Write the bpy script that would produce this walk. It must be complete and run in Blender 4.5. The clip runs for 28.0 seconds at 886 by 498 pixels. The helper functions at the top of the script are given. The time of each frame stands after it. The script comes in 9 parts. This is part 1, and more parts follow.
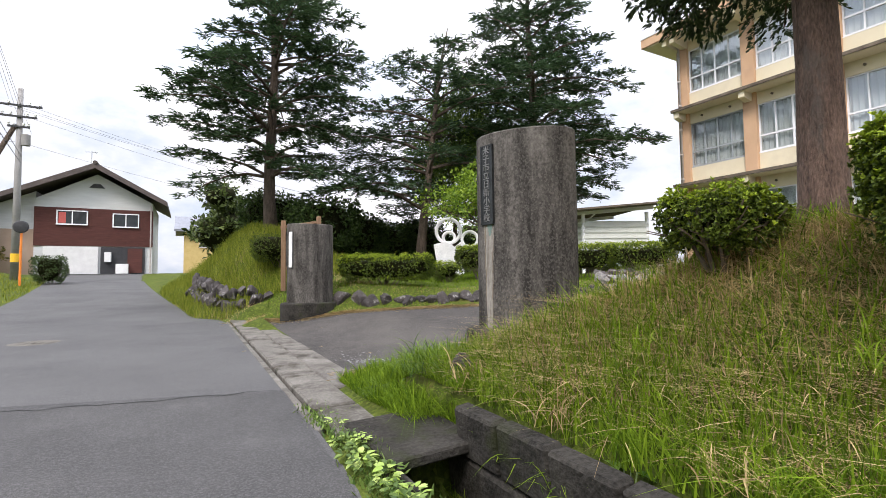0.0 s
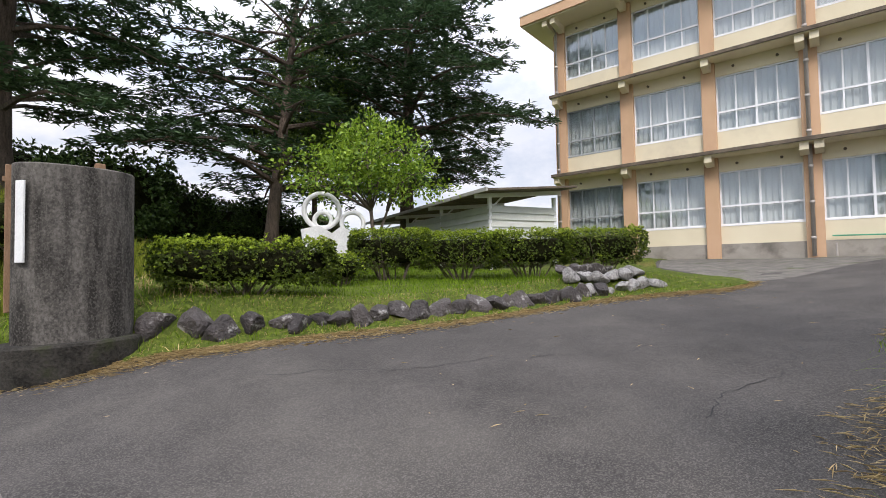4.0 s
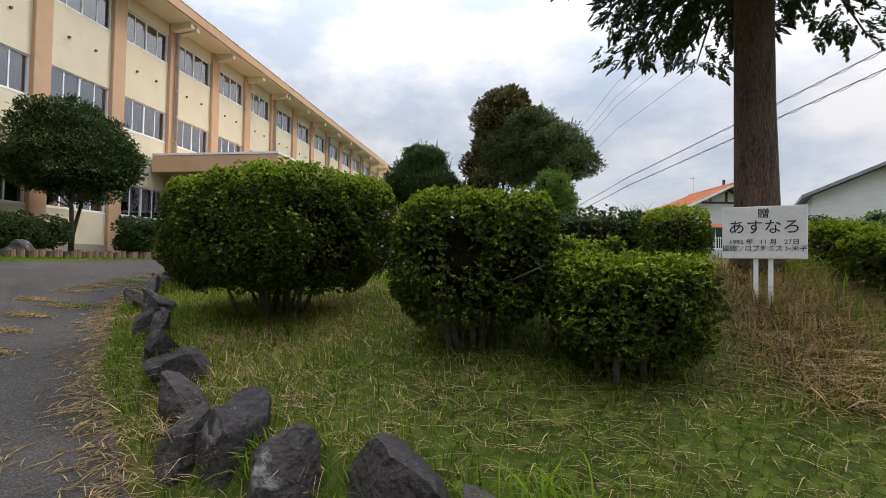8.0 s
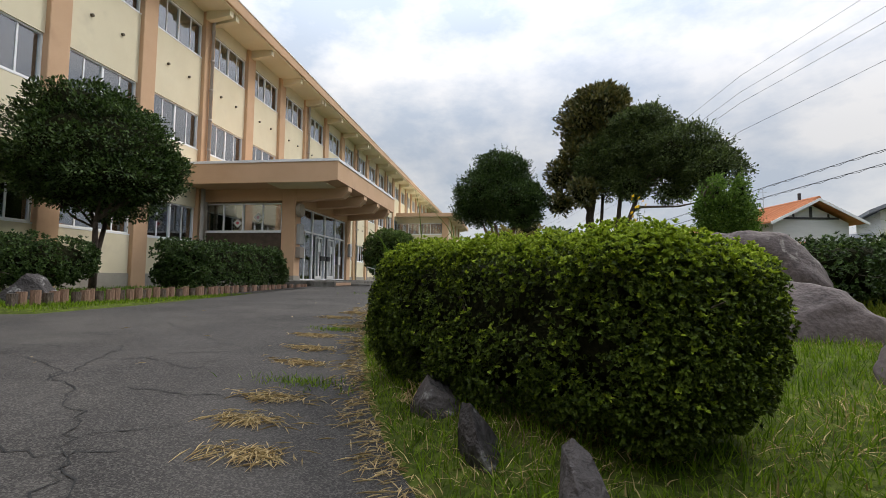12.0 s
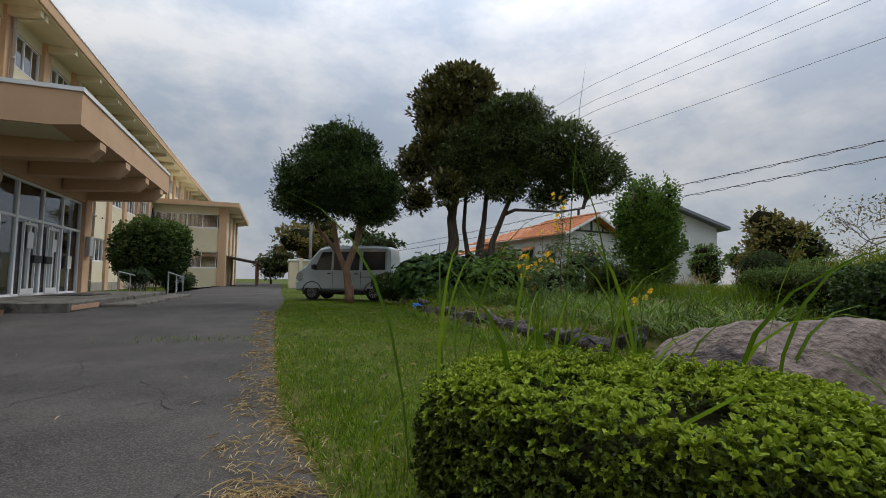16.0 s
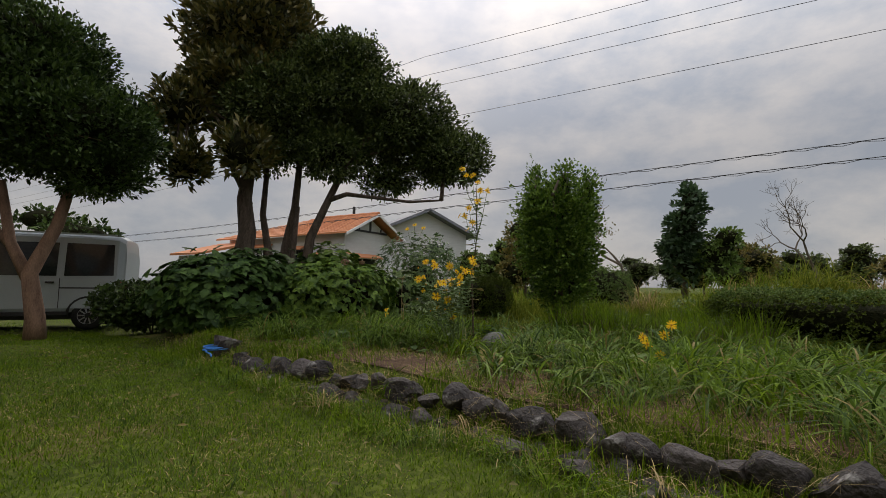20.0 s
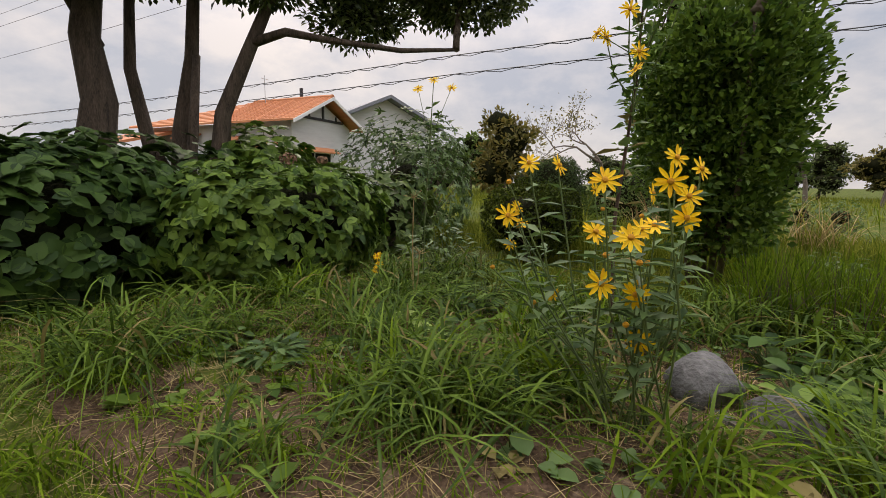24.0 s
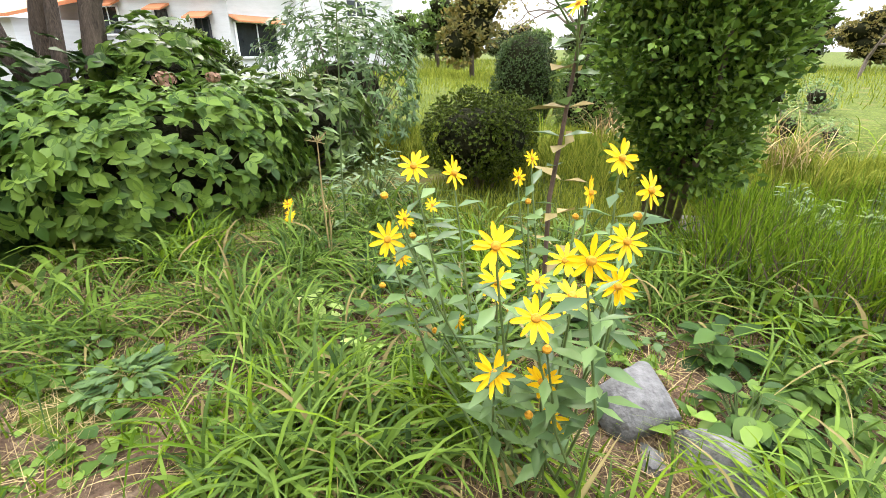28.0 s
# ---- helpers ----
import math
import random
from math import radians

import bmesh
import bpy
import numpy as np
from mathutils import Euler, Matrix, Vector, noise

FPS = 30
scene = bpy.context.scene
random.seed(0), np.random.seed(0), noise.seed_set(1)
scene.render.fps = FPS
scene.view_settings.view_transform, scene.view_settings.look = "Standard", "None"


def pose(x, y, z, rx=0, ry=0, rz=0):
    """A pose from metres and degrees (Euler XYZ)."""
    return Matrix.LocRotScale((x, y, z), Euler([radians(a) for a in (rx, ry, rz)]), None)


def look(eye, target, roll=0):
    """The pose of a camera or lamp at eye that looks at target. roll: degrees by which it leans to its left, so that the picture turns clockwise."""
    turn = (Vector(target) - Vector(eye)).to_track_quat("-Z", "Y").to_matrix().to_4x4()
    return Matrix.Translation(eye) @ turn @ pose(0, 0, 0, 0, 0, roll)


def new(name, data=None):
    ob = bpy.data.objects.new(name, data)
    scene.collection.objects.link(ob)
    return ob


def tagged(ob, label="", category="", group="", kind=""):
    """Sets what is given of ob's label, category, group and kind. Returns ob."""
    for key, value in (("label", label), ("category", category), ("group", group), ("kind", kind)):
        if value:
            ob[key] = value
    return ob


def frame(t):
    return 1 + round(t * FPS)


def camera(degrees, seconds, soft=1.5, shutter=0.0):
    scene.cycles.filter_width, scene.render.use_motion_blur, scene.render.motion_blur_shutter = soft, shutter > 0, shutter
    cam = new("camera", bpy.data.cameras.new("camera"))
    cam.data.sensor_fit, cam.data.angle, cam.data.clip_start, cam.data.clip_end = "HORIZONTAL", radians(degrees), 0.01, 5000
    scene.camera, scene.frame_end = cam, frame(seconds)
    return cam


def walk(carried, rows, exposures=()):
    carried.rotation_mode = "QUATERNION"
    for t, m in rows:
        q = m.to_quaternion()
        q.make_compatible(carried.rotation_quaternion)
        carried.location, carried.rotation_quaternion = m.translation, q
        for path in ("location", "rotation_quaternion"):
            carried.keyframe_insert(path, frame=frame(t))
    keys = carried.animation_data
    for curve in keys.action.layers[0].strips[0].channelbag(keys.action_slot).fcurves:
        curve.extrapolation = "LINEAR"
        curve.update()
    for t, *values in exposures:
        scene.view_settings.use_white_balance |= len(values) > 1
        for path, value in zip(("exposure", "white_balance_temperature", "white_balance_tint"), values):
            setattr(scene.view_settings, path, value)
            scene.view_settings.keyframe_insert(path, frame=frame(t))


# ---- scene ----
cam = camera(87.4, 28.0, soft=0.65)
METRES, EYE, TILT, LEAN, TURN = 29.0, 1.08, 0.0, 0.0, -28.8
ROWS = [
    (0.0, 0.0, 0.0, 0.0, 0.03, 2.94, 0.67),
    (0.5, -0.0077, 0.0184, 0.0005, 4.25, 3.54, 0.62),
    (1.0, -0.015, 0.0404, 0.0011, 5.25, 3.67, 0.58),
    (1.5, -0.0236, 0.0586, 0.0022, 5.32, 3.26, 0.53),
    (2.0, -0.0316, 0.0792, 0.0006, 5.2, 3.71, 0.52),
    (2.5, -0.0403, 0.0979, 0.0016, 2.68, 3.64, 0.59),
    (4.5, -0.0318, 0.171, 0.0023, -33.47, 1.64, 0.99),
    (5.0, -0.019, 0.1865, 0.0039, -47.01, 1.79, 0.86),
    (5.5, -0.0008, 0.2001, 0.0042, -60.43, 2.84, 0.74),
    (6.0, 0.0159, 0.2108, 0.0061, -74.67, 3.27, 0.47),
    (6.5, 0.033, 0.2199, 0.0063, -89.63, 3.86, 0.21),
    (7.0, 0.05, 0.2277, 0.0079, -108.66, 3.1, -0.4),
    (7.5, 0.0624, 0.2341, 0.0094, -129.86, 2.05, -0.88),
    (8.0, 0.0798, 0.238, 0.0098, -142.84, 1.4, -1.0),
    (8.5, 0.0961, 0.2414, 0.0118, -152.91, 1.14, -1.19),
    (9.0, 0.1189, 0.2382, 0.0111, -150.25, 1.67, -1.16),
    (9.5, 0.1428, 0.2375, 0.0135, -145.36, 2.41, -0.96),
    (10.0, 0.1642, 0.2349, 0.0138, -141.53, 2.98, -0.68),
    (10.5, 0.1864, 0.231, 0.0148, -139.77, 3.59, -0.64),
    (11.0, 0.2075, 0.2265, 0.0161, -140.21, 3.92, -0.64),
    (11.5, 0.2304, 0.2194, 0.0179, -140.93, 3.98, -0.66),
    (12.0, 0.2514, 0.215, 0.0206, -143.39, 3.69, -0.63),
    (12.5, 0.2713, 0.2061, 0.0223, -146.25, 3.78, -0.61),
    (13.0, 0.2907, 0.1978, 0.0253, -150.46, 3.69, -0.64),
    (13.5, 0.3075, 0.1837, 0.0254, -154.26, 3.94, -0.7),
    (15.5, 0.3753, 0.1323, 0.0321, -167.5, 4.87, -0.68),
    (16.0, 0.389, 0.1174, 0.0341, -171.08, 3.95, -0.67),
    (16.5, 0.4032, 0.1027, 0.037, -175.84, 3.72, -0.62),
    (17.0, 0.412, 0.0836, 0.038, -181.65, 3.78, -0.69),
    (17.5, 0.4214, 0.066, 0.04, -187.03, 3.77, -0.67),
    (18.0, 0.4276, 0.0463, 0.0394, -191.69, 4.26, -0.73),
    (18.5, 0.4342, 0.0268, 0.0408, -194.1, 4.15, -0.75),
    (19.0, 0.4419, 0.0093, 0.0413, -196.73, 4.33, -0.77),
    (19.5, 0.4472, -0.0101, 0.0419, -200.07, 4.36, -0.76),
    (20.0, 0.454, -0.0261, 0.043, -202.64, 4.4, -0.73),
    (20.5, 0.4557, -0.0453, 0.0417, -205.8, 4.0, -0.72),
    (22.5, 0.4387, -0.1128, 0.0472, -211.77, -0.04, -1.37),
    (23.0, 0.434, -0.1285, 0.0475, -210.14, -3.66, -1.32),
    (23.5, 0.4294, -0.1457, 0.0491, -209.66, -5.76, -1.19),
    (24.0, 0.4266, -0.1605, 0.0499, -208.13, -8.28, -0.96),
    (24.5, 0.4237, -0.1657, 0.049, -208.46, -11.0, -0.78),
    (25.0, 0.4149, -0.1702, 0.0472, -209.75, -14.62, -0.69),
    (25.5, 0.4062, -0.1751, 0.0544, -211.04, -18.01, -0.77),
    (26.0, 0.4042, -0.1784, 0.0555, -212.26, -20.56, -0.49),
    (26.5, 0.4042, -0.1762, 0.0598, -212.5, -21.95, -0.6),
    (27.0, 0.4053, -0.1753, 0.0617, -212.24, -22.34, -0.81),
    (27.5, 0.4053, -0.1745, 0.0628, -212.0, -23.2, -0.6),
    (28.0, 0.4053, -0.1741, 0.0635, -211.65, -23.41, -0.39),
]
EXPOSURES = [(0.0, 0.88, 6600, 16), (1.0, 0.48, 6600, 16), (2.0, 0.3, 6900, 17), (2.5, 0.3, 6900, 17), (5.0, 0.86, 6300, 15), (6.5, 0.86, 6400, 15), (7.0, 0.6, 6500, 15), (8.0, 0.28, 6600, 13), (9.0, 0.1, 6600, 11), (12.5, 0.12, 6600, 11),
             (15.5, -0.25, 6400, 10), (17.0, -0.36, 6600, 11), (18.5, -0.4, 6700, 12), (20.0, -0.42, 7100, 14), (22.5, -0.3, 7200, 15), (23.0, -0.2, 7200, 15), (24.0, 0.25, 7300, 18), (25.5, 1.4, 7150, 17), (26.0, 1.7, 7100, 16), (27.0, 1.88, 6800, 11), (28.0, 1.96, 6750, 13)]
CLOUD = 7.6
walk(cam, [(t, pose(0, 0, EYE, TILT, LEAN, TURN) @ pose(METRES * x, METRES * y, METRES * z, 90 + pitch, roll, yaw)) for t, x, y, z, yaw, pitch, roll in ROWS],
     exposures=EXPOSURES)


# ---- light ----
SUN_ELEV, SUN_AZ = 46.0, 228.0   # degrees above the horizon, and clockwise from +y
world = bpy.data.worlds.new("overcast_sky")
scene.world = world
world.use_nodes = True
wt = world.node_tree
wt.nodes.clear()
w_out = wt.nodes.new("ShaderNodeOutputWorld")
w_bg = wt.nodes.new("ShaderNodeBackground")
w_sky = wt.nodes.new("ShaderNodeTexSky")
w_sky.sky_type, w_sky.sun_disc = "NISHITA", False
w_sky.sun_elevation, w_sky.sun_rotation = radians(SUN_ELEV), radians(SUN_AZ)
w_sky.air_density, w_sky.dust_density = 1.0, 2.0
w_co = wt.nodes.new("ShaderNodeTexCoord")
w_map = wt.nodes.new("ShaderNodeMapping")
w_map.inputs["Scale"].default_value = (1.0, 1.0, 1.9)
w_n1 = wt.nodes.new("ShaderNodeTexNoise")
w_n1.inputs["Scale"].default_value, w_n1.inputs["Detail"].default_value, w_n1.inputs["Roughness"].default_value = 4.2, 8.0, 0.6
w_n2 = wt.nodes.new("ShaderNodeTexNoise")
w_n2.inputs["Scale"].default_value, w_n2.inputs["Detail"].default_value = 1.4, 3.0
w_r1 = wt.nodes.new("ShaderNodeValToRGB")
w_r1.color_ramp.elements[0].position, w_r1.color_ramp.elements[1].position = 0.38, 0.62
w_r1.color_ramp.elements[0].color = (0.60, 0.68, 0.79, 1)
w_r1.color_ramp.elements[1].color = (1.0, 1.0, 1.0, 1)
w_r2 = wt.nodes.new("ShaderNodeValToRGB")
w_r2.color_ramp.elements[0].position, w_r2.color_ramp.elements[1].position = 0.35, 0.68
w_r2.color_ramp.elements[0].color = (0.74, 0.78, 0.84, 1)
w_r2.color_ramp.elements[1].color = (1.0, 0.99, 0.97, 1)
w_mul = wt.nodes.new("ShaderNodeMix")
w_mul.data_type, w_mul.blend_type = "RGBA", "MULTIPLY"
w_mul.inputs[0].default_value = 1.0
w_mix = wt.nodes.new("ShaderNodeMix")
w_mix.data_type = "RGBA"
w_mix.inputs[0].default_value = 0.86
w_str = wt.nodes.new("ShaderNodeMix")
w_str.data_type, w_str.blend_type = "RGBA", "MULTIPLY"
w_str.inputs[0].default_value = 1.0
w_str.inputs[7].default_value = (CLOUD, CLOUD, CLOUD, 1)
for a, b in ((w_co.outputs["Generated"], w_map.inputs["Vector"]), (w_map.outputs[0], w_n1.inputs["Vector"]), (w_map.outputs[0], w_n2.inputs["Vector"]),
             (w_n1.outputs["Fac"], w_r1.inputs[0]), (w_n2.outputs["Fac"], w_r2.inputs[0]), (w_r1.outputs[0], w_mul.inputs[6]), (w_r2.outputs[0], w_mul.inputs[7]),
             (w_mul.outputs[2], w_str.inputs[6]), (w_str.outputs[2], w_mix.inputs[7]), (w_sky.outputs[0], w_mix.inputs[6]), (w_mix.outputs[2], w_bg.inputs["Color"]), (w_bg.outputs[0], w_out.inputs[0])):
    wt.links.new(a, b)
w_sep = wt.nodes.new("ShaderNodeSeparateXYZ")
w_up = wt.nodes.new("ShaderNodeMapRange")
w_up.inputs[1].default_value, w_up.inputs[2].default_value, w_up.inputs[3].default_value, w_up.inputs[4].default_value = 0.2, 1.0, 0.82, 3.1
w_up.interpolation_type = "SMOOTHSTEP"
w_dome = wt.nodes.new("ShaderNodeMix")
w_dome.data_type, w_dome.blend_type = "RGBA", "MULTIPLY"
w_dome.inputs[0].default_value = 1.0
wt.links.new(w_co.outputs["Generated"], w_sep.inputs[0])
wt.links.new(w_sep.outputs["Z"], w_up.inputs[0])
wt.links.new(w_mix.outputs[2], w_dome.inputs[6])
wt.links.new(w_up.outputs[0], w_dome.inputs[7])
wt.links.new(w_dome.outputs[2], w_bg.inputs["Color"])
w_bg.inputs["Strength"].default_value = 0.12
sun_lamp = bpy.data.lights.new("sun", "SUN")
sun_lamp.energy, sun_lamp.angle, sun_lamp.color = 1.3, radians(14), (1.0, 0.96, 0.9)
sun_ob = new("sun", sun_lamp)
sa, se = radians(SUN_AZ), radians(SUN_ELEV)
sun_ob.matrix_world = look((math.sin(sa) * math.cos(se) * 40, math.cos(sa) * math.cos(se) * 40, math.sin(se) * 40), (0, 0, 0))


# ---- materials ----
def mat(name, c1, c2, scale=3.0, rough=0.8, bump=0.2, fine=30.0, metal=0.0, spec=0.4, spread=(0.35, 0.65), island=0.0, objrand=0.0, trans=0.0,
        stain=None, stain_scale=0.6, stain_at=(0.52, 0.7), stretch=(1, 1, 1), bump_scale=None, coat=0.0, speck=None, stain_stretch=None):
    m = bpy.data.materials.new(name)
    m.use_nodes = True
    t = m.node_tree
    n, l = t.nodes, t.links
    p = n["Principled BSDF"]
    co = n.new("ShaderNodeTexCoord")
    mp = n.new("ShaderNodeMapping")
    mp.inputs["Scale"].default_value = stretch
    l.new(co.outputs["Object"], mp.inputs[0])
    a = n.new("ShaderNodeTexNoise")
    a.inputs["Scale"].default_value, a.inputs["Detail"].default_value, a.inputs["Roughness"].default_value = scale, 6.0, 0.6
    f = n.new("ShaderNodeTexNoise")
    f.inputs["Scale"].default_value, f.inputs["Detail"].default_value = fine, 4.0
    l.new(mp.outputs[0], a.inputs["Vector"])
    l.new(mp.outputs[0], f.inputs["Vector"])
    mx = n.new("ShaderNodeMath")
    mx.operation = "MULTIPLY_ADD"
    l.new(f.outputs["Fac"], mx.inputs[0])
    mx.inputs[1].default_value = 0.45
    ad = n.new("ShaderNodeMath")
    ad.operation = "MULTIPLY"
    l.new(a.outputs["Fac"], ad.inputs[0])
    ad.inputs[1].default_value = 0.55
    l.new(ad.outputs[0], mx.inputs[2])
    r = n.new("ShaderNodeValToRGB")
    r.color_ramp.elements[0].position, r.color_ramp.elements[1].position = spread
    r.color_ramp.elements[0].color, r.color_ramp.elements[1].color = (*c1, 1), (*c2, 1)
    fac = mx.outputs[0]
    if island or objrand:
        src = n.new("ShaderNodeNewGeometry").outputs["Random Per Island"] if island else n.new("ShaderNodeObjectInfo").outputs["Random"]
        k = island or objrand
        q = n.new("ShaderNodeMix")
        q.data_type = "FLOAT"
        q.inputs[0].default_value = k
        l.new(fac, q.inputs[2])
        l.new(src, q.inputs[3])
        fac = q.outputs[0]
        r.color_ramp.elements[0].position, r.color_ramp.elements[1].position = 0.5 - 0.42 * k - 0.1, 0.5 + 0.42 * k + 0.1
    l.new(fac, r.inputs[0])
    col = r.outputs[0]
    if stain:
        s = n.new("ShaderNodeTexNoise")
        s.inputs["Scale"].default_value, s.inputs["Detail"].default_value, s.inputs["Roughness"].default_value = stain_scale, 5.0, 0.65
        sp = mp
        if stain_stretch:
            sp = n.new("ShaderNodeMapping")
            sp.inputs["Scale"].default_value = stain_stretch
            l.new(co.outputs["Object"], sp.inputs[0])
        l.new(sp.outputs[0], s.inputs["Vector"])
        sr = n.new("ShaderNodeMapRange")
        sr.inputs[1].default_value, sr.inputs[2].default_value = stain_at
        l.new(s.outputs["Fac"], sr.inputs[0])
        sm = n.new("ShaderNodeMix")
        sm.data_type = "RGBA"
        l.new(sr.outputs[0], sm.inputs[0])
        l.new(col, sm.inputs[6])
        sm.inputs[7].default_value = (*stain, 1)
        col = sm.outputs[2]
    if speck:
        tone, size, amount = speck
        g = n.new("ShaderNodeTexVoronoi")
        g.inputs["Scale"].default_value = size
        l.new(mp.outputs[0], g.inputs["Vector"])
        gs = n.new("ShaderNodeSeparateColor")
        l.new(g.outputs["Color"], gs.inputs[0])
        gr = n.new("ShaderNodeMapRange")
        gr.inputs[1].default_value, gr.inputs[2].default_value, gr.inputs[4].default_value = 0.45, 1.0, amount
        l.new(gs.outputs[0], gr.inputs[0])
        gm = n.new("ShaderNodeMix")
        gm.data_type = "RGBA"
        l.new(gr.outputs[0], gm.inputs[0])
        l.new(col, gm.inputs[6])
        gm.inputs[7].default_value = (*tone, 1)
        col = gm.outputs[2]
    l.new(col, p.inputs["Base Color"])
    p.inputs["Roughness"].default_value, p.inputs["Metallic"].default_value = rough, metal
    p.inputs["Specular IOR Level"].default_value = spec
    p.inputs["Coat Weight"].default_value = coat
    if bump:
        b = n.new("ShaderNodeBump")
        b.inputs["Strength"].default_value, b.inputs["Distance"].default_value = bump, bump_scale or 0.02
        l.new(mx.outputs[0], b.inputs["Height"])
        l.new(b.outputs[0], p.inputs["Normal"])
    if trans:
        tr = n.new("ShaderNodeBsdfTranslucent")
        l.new(col, tr.inputs["Color"])
        ms = n.new("ShaderNodeMixShader")
        ms.inputs[0].default_value = trans
        l.new(p.outputs[0], ms.inputs[1])
        l.new(tr.outputs[0], ms.inputs[2])
        l.new(ms.outputs[0], n["Material Output"].inputs[0])
    return m


def glass_mat(name, tint, see, rough=0.03):
    """Window glass: a mirror-like sheet through which part of the light passes."""
    m = bpy.data.materials.new(name)
    m.use_nodes = True
    n, l = m.node_tree.nodes, m.node_tree.links
    n.remove(n["Principled BSDF"])
    g = n.new("ShaderNodeBsdfGlossy")
    g.inputs["Roughness"].default_value, g.inputs["Color"].default_value = rough, (0.95, 0.97, 1.0, 1)
    t = n.new("ShaderNodeBsdfTransparent")
    t.inputs["Color"].default_value = (*tint, 1)
    fr = n.new("ShaderNodeFresnel")
    fr.inputs["IOR"].default_value = 1.6
    ad = n.new("ShaderNodeMath")
    ad.operation = "ADD"
    ad.use_clamp = True
    ad.inputs[1].default_value = 1 - see
    l.new(fr.outputs[0], ad.inputs[0])
    ms = n.new("ShaderNodeMixShader")
    l.new(ad.outputs[0], ms.inputs[0])
    l.new(t.outputs[0], ms.inputs[1])
    l.new(g.outputs[0], ms.inputs[2])
    l.new(ms.outputs[0], n["Material Output"].inputs[0])
    return m


ASPHALT = mat("asphalt", (0.025, 0.023, 0.0213), (0.065, 0.059, 0.0538), 1.1, 0.92, 1.0, 110, stain=(0.098, 0.089, 0.077), stain_scale=0.5, stain_at=(0.48, 0.82), bump_scale=0.012, speck=((0.19, 0.175, 0.155), 150, 0.4), spec=0.2, spread=(0.36, 0.64))
STREET = mat("street_asphalt", (0.052, 0.051, 0.050), (0.098, 0.096, 0.093), 0.5, 0.9, 0.9, 120, stain=(0.048, 0.048, 0.047), stain_scale=0.4, bump_scale=0.008, speck=((0.2, 0.195, 0.19), 130, 0.3), spec=0.25)
OLD_ASPHALT = mat("old_asphalt", (0.038, 0.037, 0.036), (0.080, 0.078, 0.075), 0.9, 0.92, 1.0, 110, stain=(0.115, 0.112, 0.105), stain_scale=0.9, stain_at=(0.58, 0.78), bump_scale=0.012, speck=((0.17, 0.165, 0.16), 120, 0.3), spec=0.25)
COBBLE = mat("rough_paving", (0.075, 0.069, 0.06), (0.2, 0.185, 0.16), 3.0, 0.95, 1.0, 60, bump_scale=0.03, stain=(0.07, 0.08, 0.03), stain_scale=1.2, stain_at=(0.55, 0.7), spec=0.2)
CONCRETE = mat("weathered_concrete", (0.085, 0.077, 0.066), (0.21, 0.195, 0.17), 2.2, 0.95, 1.0, 60, stain=(0.045, 0.04, 0.03), stain_scale=2.6, stain_at=(0.48, 0.66), bump_scale=0.015, spec=0.2)
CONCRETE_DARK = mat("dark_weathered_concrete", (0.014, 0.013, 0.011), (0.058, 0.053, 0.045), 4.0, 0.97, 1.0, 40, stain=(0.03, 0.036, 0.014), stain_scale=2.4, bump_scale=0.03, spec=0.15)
PILLAR = mat("streaked_concrete", (0.050, 0.046, 0.041), (0.168, 0.155, 0.136), 2.4, 0.95, 0.5, 40, stretch=(1.0, 1.0, 0.75), stain=(0.028, 0.0255, 0.0225), stain_scale=1.5, stain_at=(0.42, 0.63), stain_stretch=(3.2, 3.2, 0.5), bump_scale=0.006, spec=0.12, spread=(0.38, 0.62), speck=((0.23, 0.215, 0.19), 80, 0.25))
GRASS_GROUND = mat("grassy_soil", (0.028, 0.042, 0.007), (0.075, 0.096, 0.017), 1.6, 0.97, 0.9, 40, stain=(0.135, 0.10, 0.042), stain_scale=0.9, stain_at=(0.56, 0.74), bump_scale=0.03, spec=0.1, speck=((0.14, 0.175, 0.028), 26, 0.55))
SOIL = mat("dry_soil", (0.045, 0.027, 0.017), (0.155, 0.10, 0.064), 4.5, 0.97, 1.0, 50, stain=(0.24, 0.175, 0.12), stain_scale=7.0, stain_at=(0.57, 0.70), bump_scale=0.05, spec=0.12)
GRASS = mat("grass_blade", (0.040, 0.090, 0.005), (0.22, 0.325, 0.022), 2.0, 0.75, 0, 5, island=0.88, trans=0.36, spec=0.08)
GRASS_DRY = mat("dry_grass", (0.19, 0.13, 0.052), (0.60, 0.46, 0.235), 2.0, 0.85, 0, 5, island=0.85, trans=0.2, spec=0.12)
GRASS_TALL = mat("tall_field_grass", (0.07, 0.11, 0.010), (0.29, 0.31, 0.045), 0.6, 0.8, 0, 5, island=0.8, trans=0.36, spec=0.08)
STRAP = mat("strap_leaf", (0.022, 0.055, 0.008), (0.20, 0.31, 0.040), 1.5, 0.55, 0, 5, island=0.9, trans=0.34, spec=0.2)
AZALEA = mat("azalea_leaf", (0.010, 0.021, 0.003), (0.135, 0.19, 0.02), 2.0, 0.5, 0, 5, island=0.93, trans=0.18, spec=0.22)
# Paler copy for tops: fresh growth, with light from above put into the colour.
AZALEA_TOP = mat("fresh_toplit_azalea_leaf", (0.11, 0.175, 0.010), (0.42, 0.52, 0.045), 2.0, 0.5, 0, 5, island=0.9, trans=0.34, spec=0.25)
DARKLEAF = mat("dark_evergreen_leaf", (0.010, 0.026, 0.007), (0.095, 0.155, 0.035), 2.0, 0.5, 0, 5, island=0.92, trans=0.15, spec=0.25)
OSMAN = mat("olive_evergreen_leaf", (0.012, 0.027, 0.008), (0.15, 0.195, 0.055), 2.0, 0.5, 0, 5, island=0.92, trans=0.2, spec=0.25)
